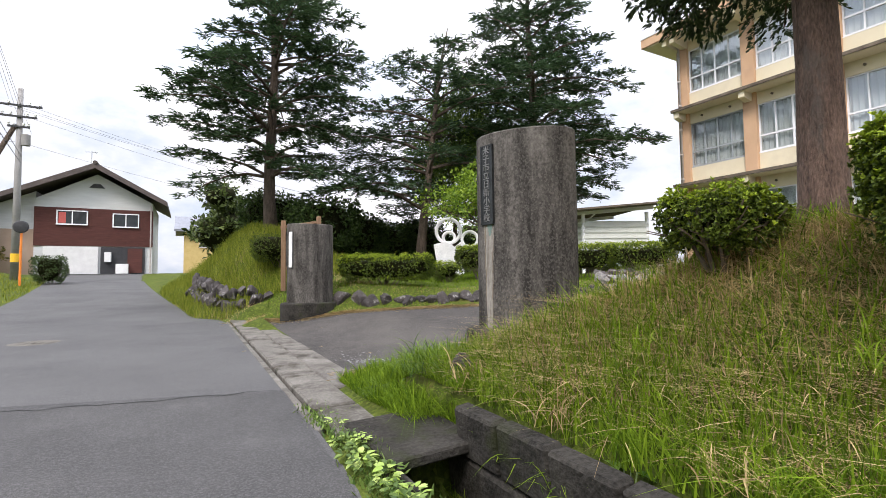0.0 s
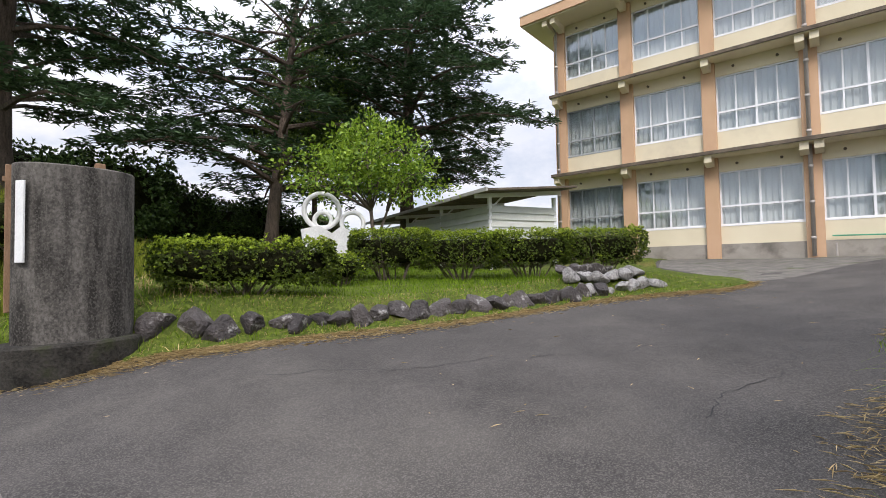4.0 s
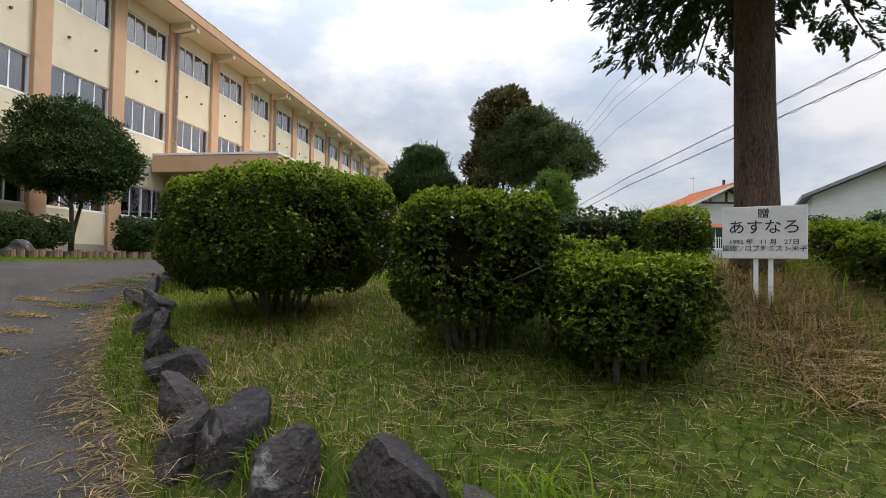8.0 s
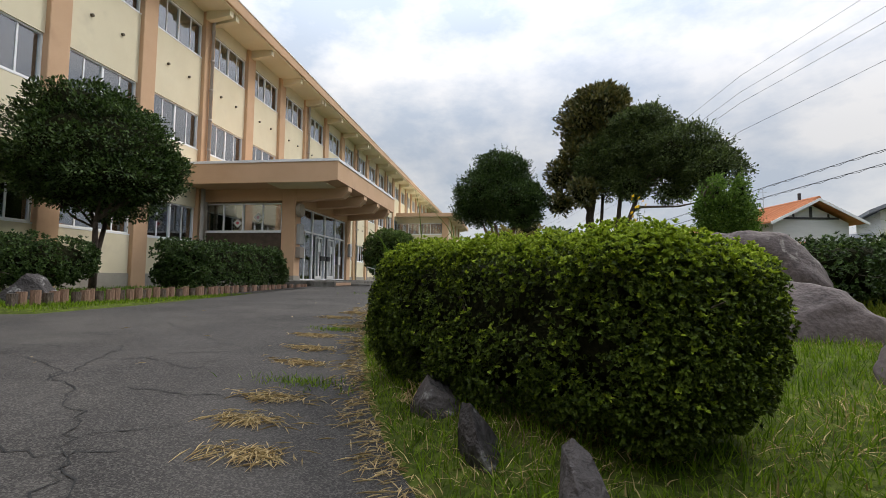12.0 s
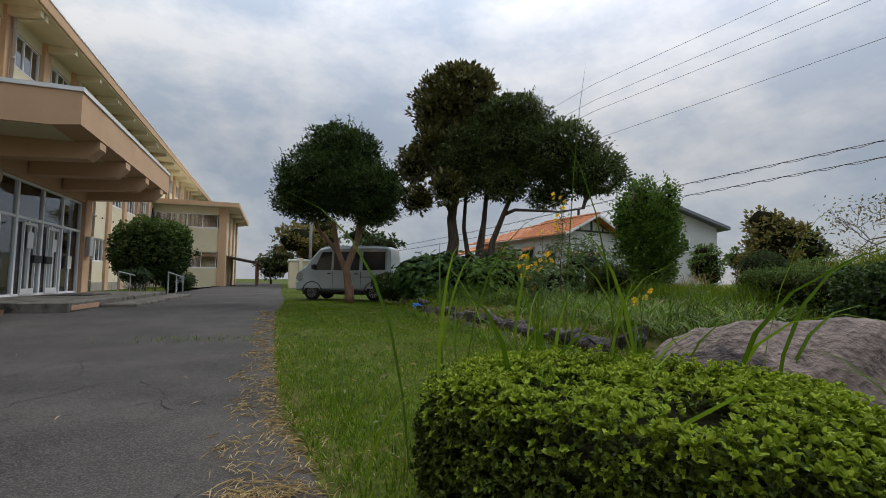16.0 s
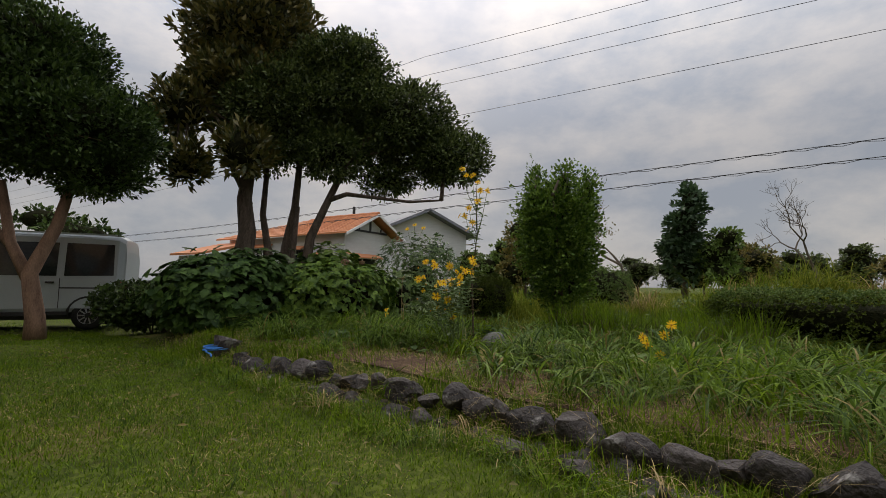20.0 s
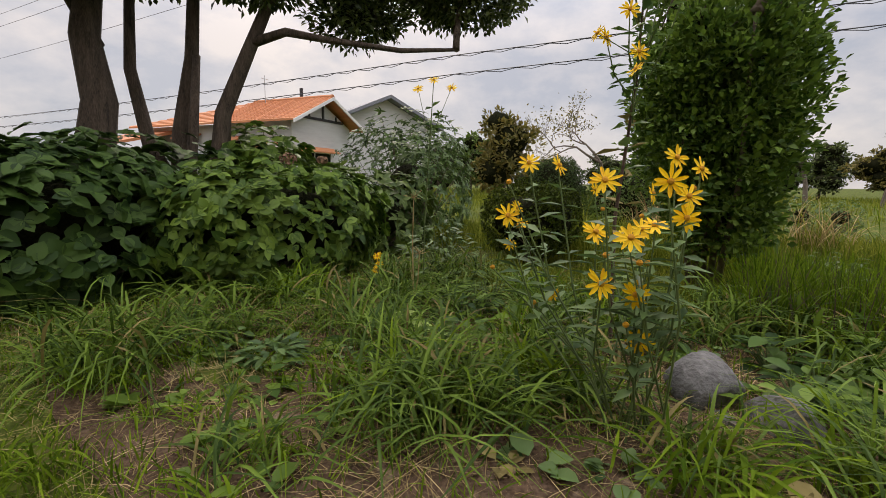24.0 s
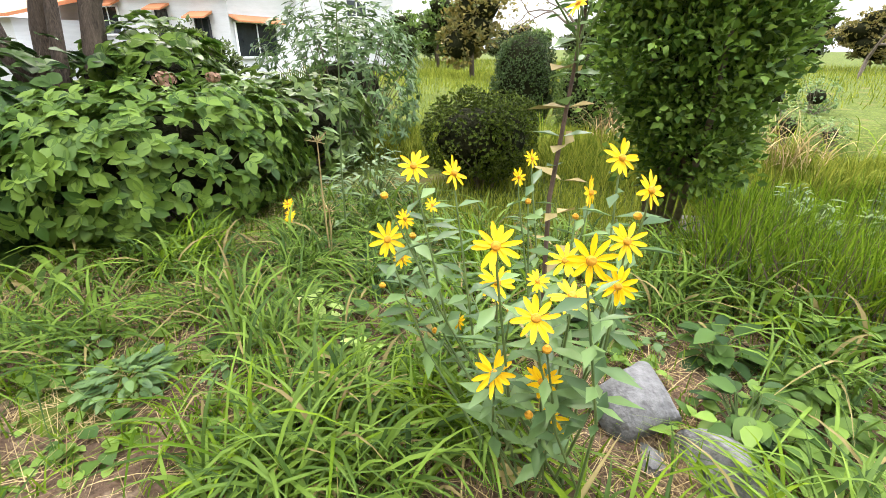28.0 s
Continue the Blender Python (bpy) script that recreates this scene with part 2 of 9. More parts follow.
MAGNOLIA = mat("magnolia_leaf", (0.022, 0.042, 0.010), (0.20, 0.165, 0.045), 2.0, 0.42, 0, 5, island=0.85, trans=0.15, spec=0.35)
MAPLE = mat("yellow_green_leaf", (0.07, 0.15, 0.012), (0.32, 0.45, 0.045), 2.0, 0.5, 0, 5, island=0.9, trans=0.4)
MIDLEAF = mat("mid_green_leaf", (0.05, 0.10, 0.018), (0.17, 0.25, 0.05), 2.0, 0.5, 0, 5, island=0.75, trans=0.3)
AUTUMN = mat("autumn_leaf", (0.08, 0.09, 0.02), (0.26, 0.2, 0.05), 2.0, 0.55, 0, 5, island=0.75, trans=0.3)
BIGLEAF = mat("broad_garden_leaf", (0.032, 0.08, 0.012), (0.19, 0.30, 0.045), 2.0, 0.5, 0, 5, island=0.85, trans=0.32, spec=0.25)
VINE = mat("dark_vine_leaf", (0.013, 0.038, 0.009), (0.080, 0.15, 0.028), 2.0, 0.55, 0, 5, island=0.85, trans=0.25, spec=0.2)
NEEDLE = mat("cedar_needle", (0.016, 0.040, 0.018), (0.085, 0.145, 0.062), 1.0, 0.55, 0, 5, island=0.85, trans=0.2)
BARK = mat("rough_bark", (0.035, 0.026, 0.02), (0.16, 0.12, 0.09), 6.0, 0.95, 1.0, 40, stretch=(3, 3, 0.5), bump_scale=0.04)
BARK_RED = mat("reddish_bark", (0.045, 0.028, 0.021), (0.19, 0.125, 0.092), 5.0, 0.95, 1.0, 40, stretch=(2.2, 2.2, 0.6), bump_scale=0.05, stain=(0.10, 0.085, 0.07), stain_scale=3.0)
BARK_PALE = mat("pale_smooth_bark", (0.13, 0.075, 0.05), (0.33, 0.2, 0.135), 4.0, 0.85, 0.5, 40, stretch=(2, 2, 0.6), bump_scale=0.01)
TWIG = mat("twig", (0.06, 0.045, 0.035), (0.18, 0.145, 0.11), 6.0, 0.9, 0, 30)
ROCK = mat("dark_rock", (0.020, 0.017, 0.016), (0.092, 0.079, 0.074), 7.0, 0.75, 1.0, 30, stain=(0.24, 0.23, 0.215), stain_scale=6.0, stain_at=(0.57, 0.65), bump_scale=0.06, objrand=0.35, spec=0.35)
ROCK_BIG = mat("red_brown_boulder", (0.085, 0.062, 0.055), (0.27, 0.21, 0.175), 2.2, 0.88, 1.0, 26, stain=(0.04, 0.03, 0.03), stain_scale=1.7, stain_at=(0.48, 0.57), bump_scale=0.07)
ROCK_BROWN = mat("smooth_dark_brown_rock", (0.05, 0.037, 0.034), (0.15, 0.115, 0.105), 1.6, 0.75, 0.7, 30, stain=(0.24, 0.21, 0.18), stain_scale=6.0, stain_at=(0.62, 0.68), bump_scale=0.03)
ROCK_GREY = mat("grey_garden_rock", (0.075, 0.073, 0.07), (0.21, 0.205, 0.20), 3.0, 0.85, 1.0, 30, stain=(0.05, 0.05, 0.045), stain_scale=4.0, stain_at=(0.52, 0.66), bump_scale=0.04)
ROCK_PALE = mat("pale_rock", (0.12, 0.115, 0.108), (0.33, 0.315, 0.295), 4.0, 0.88, 1.0, 30, stain=(0.06, 0.06, 0.055), stain_scale=5.0, stain_at=(0.54, 0.66), bump_scale=0.04)
CREAM = mat("cream_painted_wall", (0.67, 0.59, 0.415), (0.78, 0.705, 0.515), 0.7, 0.88, 0.15, 90, stain=(0.5, 0.43, 0.31), stain_scale=0.35, stain_at=(0.57, 0.8), bump_scale=0.004)
ORANGE = mat("orange_painted_wall", (0.54, 0.345, 0.205), (0.635, 0.42, 0.265), 0.7, 0.88, 0.15, 90, stain=(0.43, 0.275, 0.17), stain_scale=0.4, stain_at=(0.57, 0.8), bump_scale=0.004)
PLINTH = mat("grey_plinth", (0.27, 0.245, 0.205), (0.38, 0.35, 0.30), 1.4, 0.92, 0.4, 60, stain=(0.15, 0.135, 0.115), stain_scale=0.8)
SLAB_EDGE = mat("grimy_slab_edge", (0.05, 0.04, 0.032), (0.2, 0.16, 0.115), 2.0, 0.95, 0.6, 40)
ALU = mat("white_aluminium", (0.78, 0.79, 0.8), (0.86, 0.87, 0.88), 2.0, 0.45, 0.05, 60)
DULL_ALU = mat("dull_aluminium", (0.30, 0.33, 0.34), (0.42, 0.45, 0.46), 2.0, 0.45, 0.05, 60)
PIPE = mat("grey_pipe", (0.36, 0.32, 0.29), (0.5, 0.46, 0.42), 2.0, 0.6, 0.1, 40)
CURTAIN = mat("pale_curtain", (0.78, 0.79, 0.78), (0.86, 0.87, 0.86), 3.0, 0.9, 0.1, 30, stretch=(1, 6, 0.5), trans=0.15)
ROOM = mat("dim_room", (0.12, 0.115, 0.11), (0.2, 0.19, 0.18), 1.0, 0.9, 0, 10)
GLASS = glass_mat("window_glass", (0.78, 0.82, 0.82), 0.80)
GLASS_CLEAR = glass_mat("clear_glass", (0.9, 0.93, 0.93), 0.95)
WHITE = mat("white_paint", (0.66, 0.66, 0.64), (0.8, 0.8, 0.78), 3.0, 0.6, 0.1, 60)
BLACK = mat("black_plastic", (0.012, 0.012, 0.013), (0.03, 0.03, 0.032), 5.0, 0.5, 0.1, 80)


# ---- building helpers ----
def make(name, geo, material, parent=None, label="", smooth=False):
    """One mesh object out of vertices and faces."""
    v, f = geo
    me = bpy.data.meshes.new(name)
    me.from_pydata([tuple(p) for p in v], [], f)
    me.materials.append(material)
    if smooth:
        me.polygons.foreach_set("use_smooth", [True] * len(me.polygons))
    me.update()
    ob = new(name, me)
    if parent is not None:
        ob.parent = parent
    if label:
        ob["label"] = label
    return ob


def big(name, v, tri, material, parent=None, label="", smooth=False):
    """One mesh object out of numpy arrays of vertices and triangles."""
    me = bpy.data.meshes.new(name)
    me.vertices.add(len(v))
    me.vertices.foreach_set("co", np.asarray(v, np.float32).ravel())
    k = tri.shape[1]
    me.loops.add(tri.size)
    me.loops.foreach_set("vertex_index", np.asarray(tri, np.int32).ravel())
    me.polygons.add(len(tri))
    me.polygons.foreach_set("loop_start", np.arange(0, tri.size, k, dtype=np.int32))
    me.polygons.foreach_set("loop_total", np.full(len(tri), k, np.int32))
    if smooth:
        me.polygons.foreach_set("use_smooth", np.ones(len(tri), bool))
    me.materials.append(material)
    me.update(calc_edges=True)
    me.validate()
    ob = new(name, me)
    if parent is not None:
        ob.parent = parent
    if label:
        ob["label"] = label
    return ob


def thing(name, x, y, z, label, category, group="", kind="", rz=0.0):
    e = new(name)
    e.empty_display_size = 0.2
    e.matrix_world = pose(x, y, z, 0, 0, rz)
    return tagged(e, label, category, group, kind)


def box(x0, y0, z0, x1, y1, z1, b=0.0):
    """A box, with chamfered edges where b is given."""
    if b <= 0:
        v = [(x, y, z) for z in (z0, z1) for y in (y0, y1) for x in (x0, x1)]
        return v, [(0, 2, 3, 1), (4, 5, 7, 6), (0, 1, 5, 4), (2, 6, 7, 3), (0, 4, 6, 2), (1, 3, 7, 5)]
    bm = bmesh.new()
    bmesh.ops.create_cube(bm, size=1.0)
    for w in bm.verts:
        w.co = ((x0 + x1) / 2 + w.co.x * (x1 - x0), (y0 + y1) / 2 + w.co.y * (y1 - y0), (z0 + z1) / 2 + w.co.z * (z1 - z0))
    bmesh.ops.bevel(bm, geom=bm.edges[:], offset=b, segments=1, affect="EDGES")
    v = [tuple(w.co) for w in bm.verts]
    bm.verts.index_update()
    f = [tuple(w.index for w in p.verts) for p in bm.faces]
    bm.free()
    return v, f


def join(*geos):
    v, f = [], []
    for gv, gf in geos:
        o = len(v)
        v += [tuple(p) for p in gv]
        f += [tuple(i + o for i in p) for p in gf]
    return v, f


def moved(geo, m):
    return [tuple(m @ Vector(p)) for p in geo[0]], geo[1]


def prism(outline, axis, a, b):
    """An outline in two coordinates pushed along the third axis from a to b."""
    k = "xyz".index(axis)
    def put(p, w):
        q = list(p)
        q.insert(k, w)
        return tuple(q)
    n = len(outline)
    v = [put(p, a) for p in outline] + [put(p, b) for p in outline]
    f = [tuple(range(n))[::-1], tuple(range(n, 2 * n))] + [(i, (i + 1) % n, n + (i + 1) % n, n + i) for i in range(n)]
    return v, f


def tube(path, radii, n=8, caps=True):
    """A round bar along a path, with a radius for each of its points."""
    path = [Vector(p) for p in path]
    if not hasattr(radii, "__len__"):
        radii = [radii] * len(path)
    v, f = [], []
    side = None
    for i, p in enumerate(path):
        d = (path[min(i + 1, len(path) - 1)] - path[max(i - 1, 0)]).normalized()
        if side is None:
            side = d.cross(Vector((0.31, 0.17, 0.93)) if abs(d.z) < 0.9 else Vector((1, 0, 0))).normalized()
        side = (side - d * side.dot(d)).normalized()
        up = d.cross(side)
        for k in range(n):
            a = 2 * math.pi * k / n
            v.append(tuple(p + (side * math.cos(a) + up * math.sin(a)) * radii[i]))
    for i in range(len(path) - 1):
        for k in range(n):
            f.append((i * n + k, i * n + (k + 1) % n, (i + 1) * n + (k + 1) % n, (i + 1) * n + k))
    if caps:
        f += [tuple(range(n))[::-1], tuple(range(len(v) - n, len(v)))]
    return v, f


def lathe(profile, n=24, centre=(0, 0, 0), axis="z"):
    """A turned body out of rows of radius and height."""
    v, f = [], []
    for r, h in profile:
        for k in range(n):
            a = 2 * math.pi * k / n
            c, s = r * math.cos(a), r * math.sin(a)
            p = {"z": (c, s, h), "y": (c, h, s), "x": (h, c, s)}[axis]
            v.append((p[0] + centre[0], p[1] + centre[1], p[2] + centre[2]))
    m = len(profile)
    for i in range(m - 1):
        for k in range(n):
            f.append((i * n + k, i * n + (k + 1) % n, (i + 1) * n + (k + 1) % n, (i + 1) * n + k))
    f += [tuple(range(n))[::-1], tuple(range((m - 1) * n, m * n))]
    return v, f


rng = np.random.default_rng(7)


def unit(a):
    return a / np.maximum(np.linalg.norm(a, axis=-1, keepdims=True), 1e-9)


def wob(p, k, seed=0.0):
    """A cheap smooth unevenness between -1 and 1."""
    x, y, z = p[..., 0] * k, p[..., 1] * k, p[..., 2] * k
    return (np.sin(x * 1.3 + y * 0.7 + seed) + np.sin(y * 1.7 - z * 1.1 + seed * 2.1) + np.sin(z * 1.9 + x * 0.9 - seed) + np.sin((x - y + z) * 2.3 + seed * 3)) / 4


def leaf_geo(p, d, n, length, width, fold=0.25):
    """Leaves of four corners, folded along the rib: base points, directions, normals."""
    d, n = unit(d), unit(n - d * np.sum(n * d, axis=1, keepdims=True))
    s = np.cross(d, n)
    L, W = np.asarray(length).reshape(-1, 1), np.asarray(width).reshape(-1, 1)
    mid = p + d * L * 0.5
    v = np.stack([p, mid + s * W / 2 + n * W * fold, p + d * L - n * L * 0.08, mid - s * W / 2 + n * W * fold], axis=1).reshape(-1, 3)
    i = np.arange(len(p))[:, None] * 4
    t = np.concatenate([i + [0, 1, 2], i + [0, 2, 3]], axis=1).reshape(-1, 3)
    return v, t


def oval_leaf_geo(p, d, n, length, width, fold=0.22):
    """Rounder leaves of six corners, cupped along the rib."""
    d, n = unit(d), unit(n - d * np.sum(n * d, axis=1, keepdims=True))
    s = np.cross(d, n)
    L, W = np.asarray(length).reshape(-1, 1), np.asarray(width).reshape(-1, 1)
    a, b = p + d * L * 0.42, p + d * L * 0.78 - n * L * 0.03
    v = np.stack([p, a + s * W / 2 + n * W * fold, b + s * W * 0.4 + n * W * fold, p + d * L - n * L * 0.10, b - s * W * 0.4 + n * W * fold, a - s * W / 2 + n * W * fold], axis=1).reshape(-1, 3)
    i = np.arange(len(p))[:, None] * 6
    t = np.concatenate([i + [0, 1, 2], i + [0, 2, 3], i + [0, 3, 4], i + [0, 4, 5]], axis=1).reshape(-1, 3)
    return v, t


def blade_geo(p, height, width, lean, seg=2, droop=0.35):
    """Grass blades: base points, heights, widths, and the way in which each leans."""
    n = len(p)
    h, w = np.asarray(height).reshape(-1, 1), np.asarray(width).reshape(-1, 1)
    a = rng.uniform(0, 2 * np.pi, n)
    s = np.stack([np.cos(a), np.sin(a), np.zeros(n)], 1)
    rows = []
    for i in range(seg):
        t = i / seg
        c = p + lean * h * (t + droop * t * t) + np.array([0, 0, 1]) * h * (t - droop * 0.6 * t * t * np.minimum(1, np.linalg.norm(lean, axis=1, keepdims=True) * 1.5))
        ww = w * (1 - t * 0.55) / 2
        rows += [c - s * ww, c + s * ww]
    t = 1.0
    rows.append(p + lean * h * (t + droop) + np.array([0, 0, 1]) * h * (1 - droop * 0.6 * np.minimum(1, np.linalg.norm(lean, axis=1, keepdims=True) * 1.5)))
    k = len(rows)
    v = np.stack(rows, 1).reshape(-1, 3)
    i = np.arange(n)[:, None] * k
    t = []
    for j in range(seg - 1):
        t += [i + [2 * j, 2 * j + 1, 2 * j + 3], i + [2 * j, 2 * j + 3, 2 * j + 2]]
    t.append(i + [2 * seg - 2, 2 * seg - 1, 2 * seg])
    return v, np.concatenate(t, 1).reshape(-1, 3)


def merged(*parts):
    v, t, o = [], [], 0
    for a, b in parts:
        v.append(a)
        t.append(b + o)
        o += len(a)
    return np.concatenate(v), np.concatenate(t)


def quads_tri(geo):
    """A list geometry as numpy triangles."""
    v, f = geo
    t = [(p[0], p[i], p[i + 1]) for p in f for i in range(1, len(p) - 1)]
    return np.array(v, float), np.array(t, int)


# ---- the lie of the land ----
def sst(a, b, v):
    t = np.clip((v - a) / (b - a), 0, 1)
    return t * t * (3 - 2 * t)


def smin(a, b, k=0.25):
    h = np.maximum(k - np.abs(a - b), 0) / k
    return np.minimum(a, b) - h * h * k / 4


def smooth_line(pts, n=6):
    """A rounded line through the corners given."""
    out = []
    q = [pts[0]] + list(pts) + [pts[-1]]
    for i in range(1, len(q) - 2):
        for k in range(n):
            t = k / n
            out.append(tuple(0.5 * (2 * q[i][c] + (q[i + 1][c] - q[i - 1][c]) * t + (2 * q[i - 1][c] - 5 * q[i][c] + 4 * q[i + 1][c] - q[i + 2][c]) * t * t
                                    + (3 * q[i][c] - q[i - 1][c] - 3 * q[i + 1][c] + q[i + 2][c]) * t ** 3) for c in range(2)))
    return out + [tuple(pts[-1])]


DRIVE_SOUTH = smooth_line([(1.5, 4.7), (2.7, 4.35), (4.2, 4.25), (5.5, 3.9), (6.5, 3.5), (7.2, 2.95), (7.9, 2.35), (8.6, 1.55), (9.2, 0.9), (9.75, 0.1), (10.2, -0.8), (10.6, -1.9),
                           (11.0, -3.2), (11.35, -4.9), (11.5, -6.6), (11.5, -12), (11.25, -18), (11.2, -26), (11.0, -45), (10.6, -90)])
DRIVE_NORTH = smooth_line([(1.5, 11.3), (2.0, 10.5), (2.6, 9.85), (3.5, 9.45), (4.5, 9.0), (5.8, 8.3), (7.3, 7.8), (8.8, 7.3), (10.1, 6.6), (11.3, 5.9), (12.6, 5.9), (15, 8.3), (21.45, 9.8)])
DRIVE_EAST = [(17.5, -90), (16.2, -60), (16.0, -26), (15.6, -22.2), (17.4, -22.0), (17.4, -13.6), (15.6, -13.4), (15.1, -3.0), (16.4, -2.6), (19.6, -3.6), (21.45, -3.6)]
PAVED = DRIVE_SOUTH + DRIVE_EAST + DRIVE_NORTH[::-1]
STREET_R = smooth_line([(0.78, -60), (0.6, -20), (0.35, -4), (0.5, 1.0), (0.74, 2.2), (0.78, 4.5), (0.75, 11.4), (0.1, 13.3), (-0.3, 17), (-1.9, 29), (-2.6, 36), (-2.6, 44.6)])
STREET_L = smooth_line([(-6, -60), (-5.2, -20), (-5.0, -4), (-4.9, 5), (-4.8, 12), (-5.0, 18), (-6.4, 30), (-7.4, 36), (-10, 44.6)])
STREET_AREA = STREET_R + STREET_L[::-1]


def outside(x, y, poly):
    """Distance from a polygon: above 0 outside, below 0 inside."""
    d = np.full(x.shape, 1e9)
    inside = np.zeros(x.shape, bool)
    for (ax, ay), (bx, by) in zip(poly, poly[1:] + poly[:1]):
        ex, ey = bx - ax, by - ay
        t = np.clip(((x - ax) * ex + (y - ay) * ey) / (ex * ex + ey * ey + 1e-12), 0, 1)
        d = np.minimum(d, np.hypot(x - ax - t * ex, y - ay - t * ey))
        if ay != by:
            inside ^= ((ay > y) != (by > y)) & (x < ex * (y - ay) / (by - ay) + ax)
    return np.where(inside, -d, d)


def street_z(x, y):
    return 0.03 + 1.25 * sst(12, 46, y) + 0.9 * sst(8, 40, -y)


def drive_z(x, y):
    ramp = 0.08 + 0.062 * (x - 2) - 0.06 * (np.minimum(y, 5.5) - 5) + 0.05 * np.maximum(0, np.minimum(y, 11) - 6)
    r = smin(ramp, 1.2 + 0.17 * sst(3, 15, -y))
    s = street_z(x, y)
    return np.where(x < 3.2, s + (r - s) * sst(0.9, 3.2, x), r)


def land(x, y):
    """Height of the open ground."""
    x, y = np.asarray(x, float), np.asarray(y, float)
    dp, ds = outside(x, y, PAVED), outside(x, y, STREET_AREA)
    # south of the drive: the bank with the tree, the lawn and the raised bed
    mound = 1.24 + 0.12 * np.exp(-((x - 3.4) ** 2 / 3 + (y - 0.5) ** 2 / 6)) + 0.10 * sst(3, 15, -y)
    bed = 0.24 * sst(8.55, 8.05, x) * sst(-5.6, -6.6, y) * sst(-17, -13.5, y)
    west = 0.42 * sst(5.0, 2.4, x) * sst(-9.5, -6.5, y) * sst(-1.0, -3.5, y)
    crest = 0.28 * sst(3.4, 2.3, x) * sst(-15, -11, y) * sst(-2.5, -5, y)
    south = mound + bed + west + crest
    z0 = drive_z(x, y)
    gate = sst(2.9, 3.9, x)
    step = np.where(x < 3.9, (1 - gate) * sst(0.3, 3.4, dp) + gate * (0.3 * sst(0.0, 0.4, dp) + 0.7 * sst(0.15, 3.2, dp)), np.where(x < 10.6, 0.3 * sst(0.0, 0.4, dp) + 0.7 * sst(0.15, 3.2, dp), sst(0.0, 0.9, dp)))
    zs = z0 + 0.02 + (south - z0 - 0.02) * step
    stz = street_z(x, y)
    shift = sst(-4.0, -7.5, y)
    foot = np.clip((x - 1.66 + 1.0 * shift) / (1.75 - 0.4 * shift), 0, 1)
    slope = 0.27 + np.maximum(south - 0.27, 0.02) * (0.75 * foot + 0.25 * sst(0, 1, foot))
    slope = np.where(x < 1.62 - 1.0 * shift, stz + 0.02, slope)
    slope = slope + (south - slope) * sst(-9, -14, y)
    zs = np.where(x < 6.5, np.minimum(zs, slope), zs)
    # north of the drive: the planted island and the bank along the street
    north = 0.70 + 0.035 * np.maximum(0, np.minimum(x, 14) - 5) + 0.04 * np.clip(y - 9, 0, 10)
    bank = 1.75 * np.exp(-((x - 2.2) ** 2 / 6.5 + (y - 19.0) ** 2 / 26))
    zn = z0 + 0.03 + (north + bank - z0 - 0.03) * sst(0.12, 0.75, dp)
    zn = np.where(x < 6, np.minimum(zn, stz + np.maximum(north + bank - stz, 0.02) * (0.75 * sst(0.1, 2.8, ds) + 0.25 * sst(0.1, 0.6, ds))), zn)
    zn = np.where(x > 13.5, np.minimum(zn, 1.2 + 0.2 * sst(12, 20, y)), zn)
    zn = np.where((x > 9.5) & (x < 16), np.minimum(zn, z0 + 0.05 + 0.6 * sst(11.4, 9.9, x)), zn)
    zw = stz + 1.0 * sst(0.6, 4.5, ds)
    far = np.where(y > 0, 1.3, 1.3)
    split = np.where(x < 1.6, 8.0, np.where(x > 15, 3.0, 6.5))
    z = np.where(y > split, zn, zs)
    z = np.where((x < 1.0) & (ds > 0) & (x < np.interp(y, [p[1] for p in STREET_L], [p[0] for p in STREET_L])), zw, z)
    z = np.where((y > 42) | (x < -14) | (y > 26), z + (far - z) * np.maximum(sst(30, 44, y), sst(-14, -20, x)), z)
    z = z + (1.25 - z) * sst(14.8, 15.6, x) * (y < 12)
    z = np.where(dp < 0, z0 - 0.10 * sst(0.0, 0.25, -dp), z)
    z = np.where(ds < 0, stz - 0.10 * sst(0.0, 0.25, -ds), z)
    z = np.where((x > 1.0) & (x < 1.56) & (y < 2.9) & (y > -3.6), z - 0.5 * sst(2.9, 2.75, y), z)
    z = np.where((x > 0.7) & (x < np.where(y > 4.5, 1.45, 1.24)) & (y > 2.85) & (y < 11.5) & (dp > -0.6), np.minimum(z, stz - 0.04), z)
    z = np.where((x > 11.0) & (x < 15.2) & (y > 3.5) & (y < 9.5), np.minimum(z, z0 + 0.05), z)
    z = np.where((dp > 0.06) & (ds > 0.06), np.maximum(z, 0.29 - 0.45 * np.maximum(np.hypot((x - 2.33) * 0.8, y - 10.2) - 0.6, 0)), z)
    ripple = 0.018 * np.sin(x * 2.1 + 0.6 * y) * np.sin(y * 1.7 - 0.4 * x) + 0.010 * np.sin(x * 5.3 + 1.0) * np.sin(y * 6.1)
    return z + np.where((dp > 0.1) & (ds > 0.1) & (x < 15), ripple, 0)


def at(x, y):
    return float(land(np.array([x]), np.array([y]))[0])


def spacing(lo, hi, a, b, fine, coarse):
    """Grid lines: fine between a and b, wider and wider out to lo and hi."""
    v = list(np.arange(a, b + 1e-6, fine))
    s, x = fine, b
    while x < hi:
        s = min(s * 1.22, coarse)
        x += s
        v.append(x)
    s, x = fine, a
    while x > lo:
        s = min(s * 1.22, coarse)
        x -= s
        v.insert(0, x)
    return np.array(v)


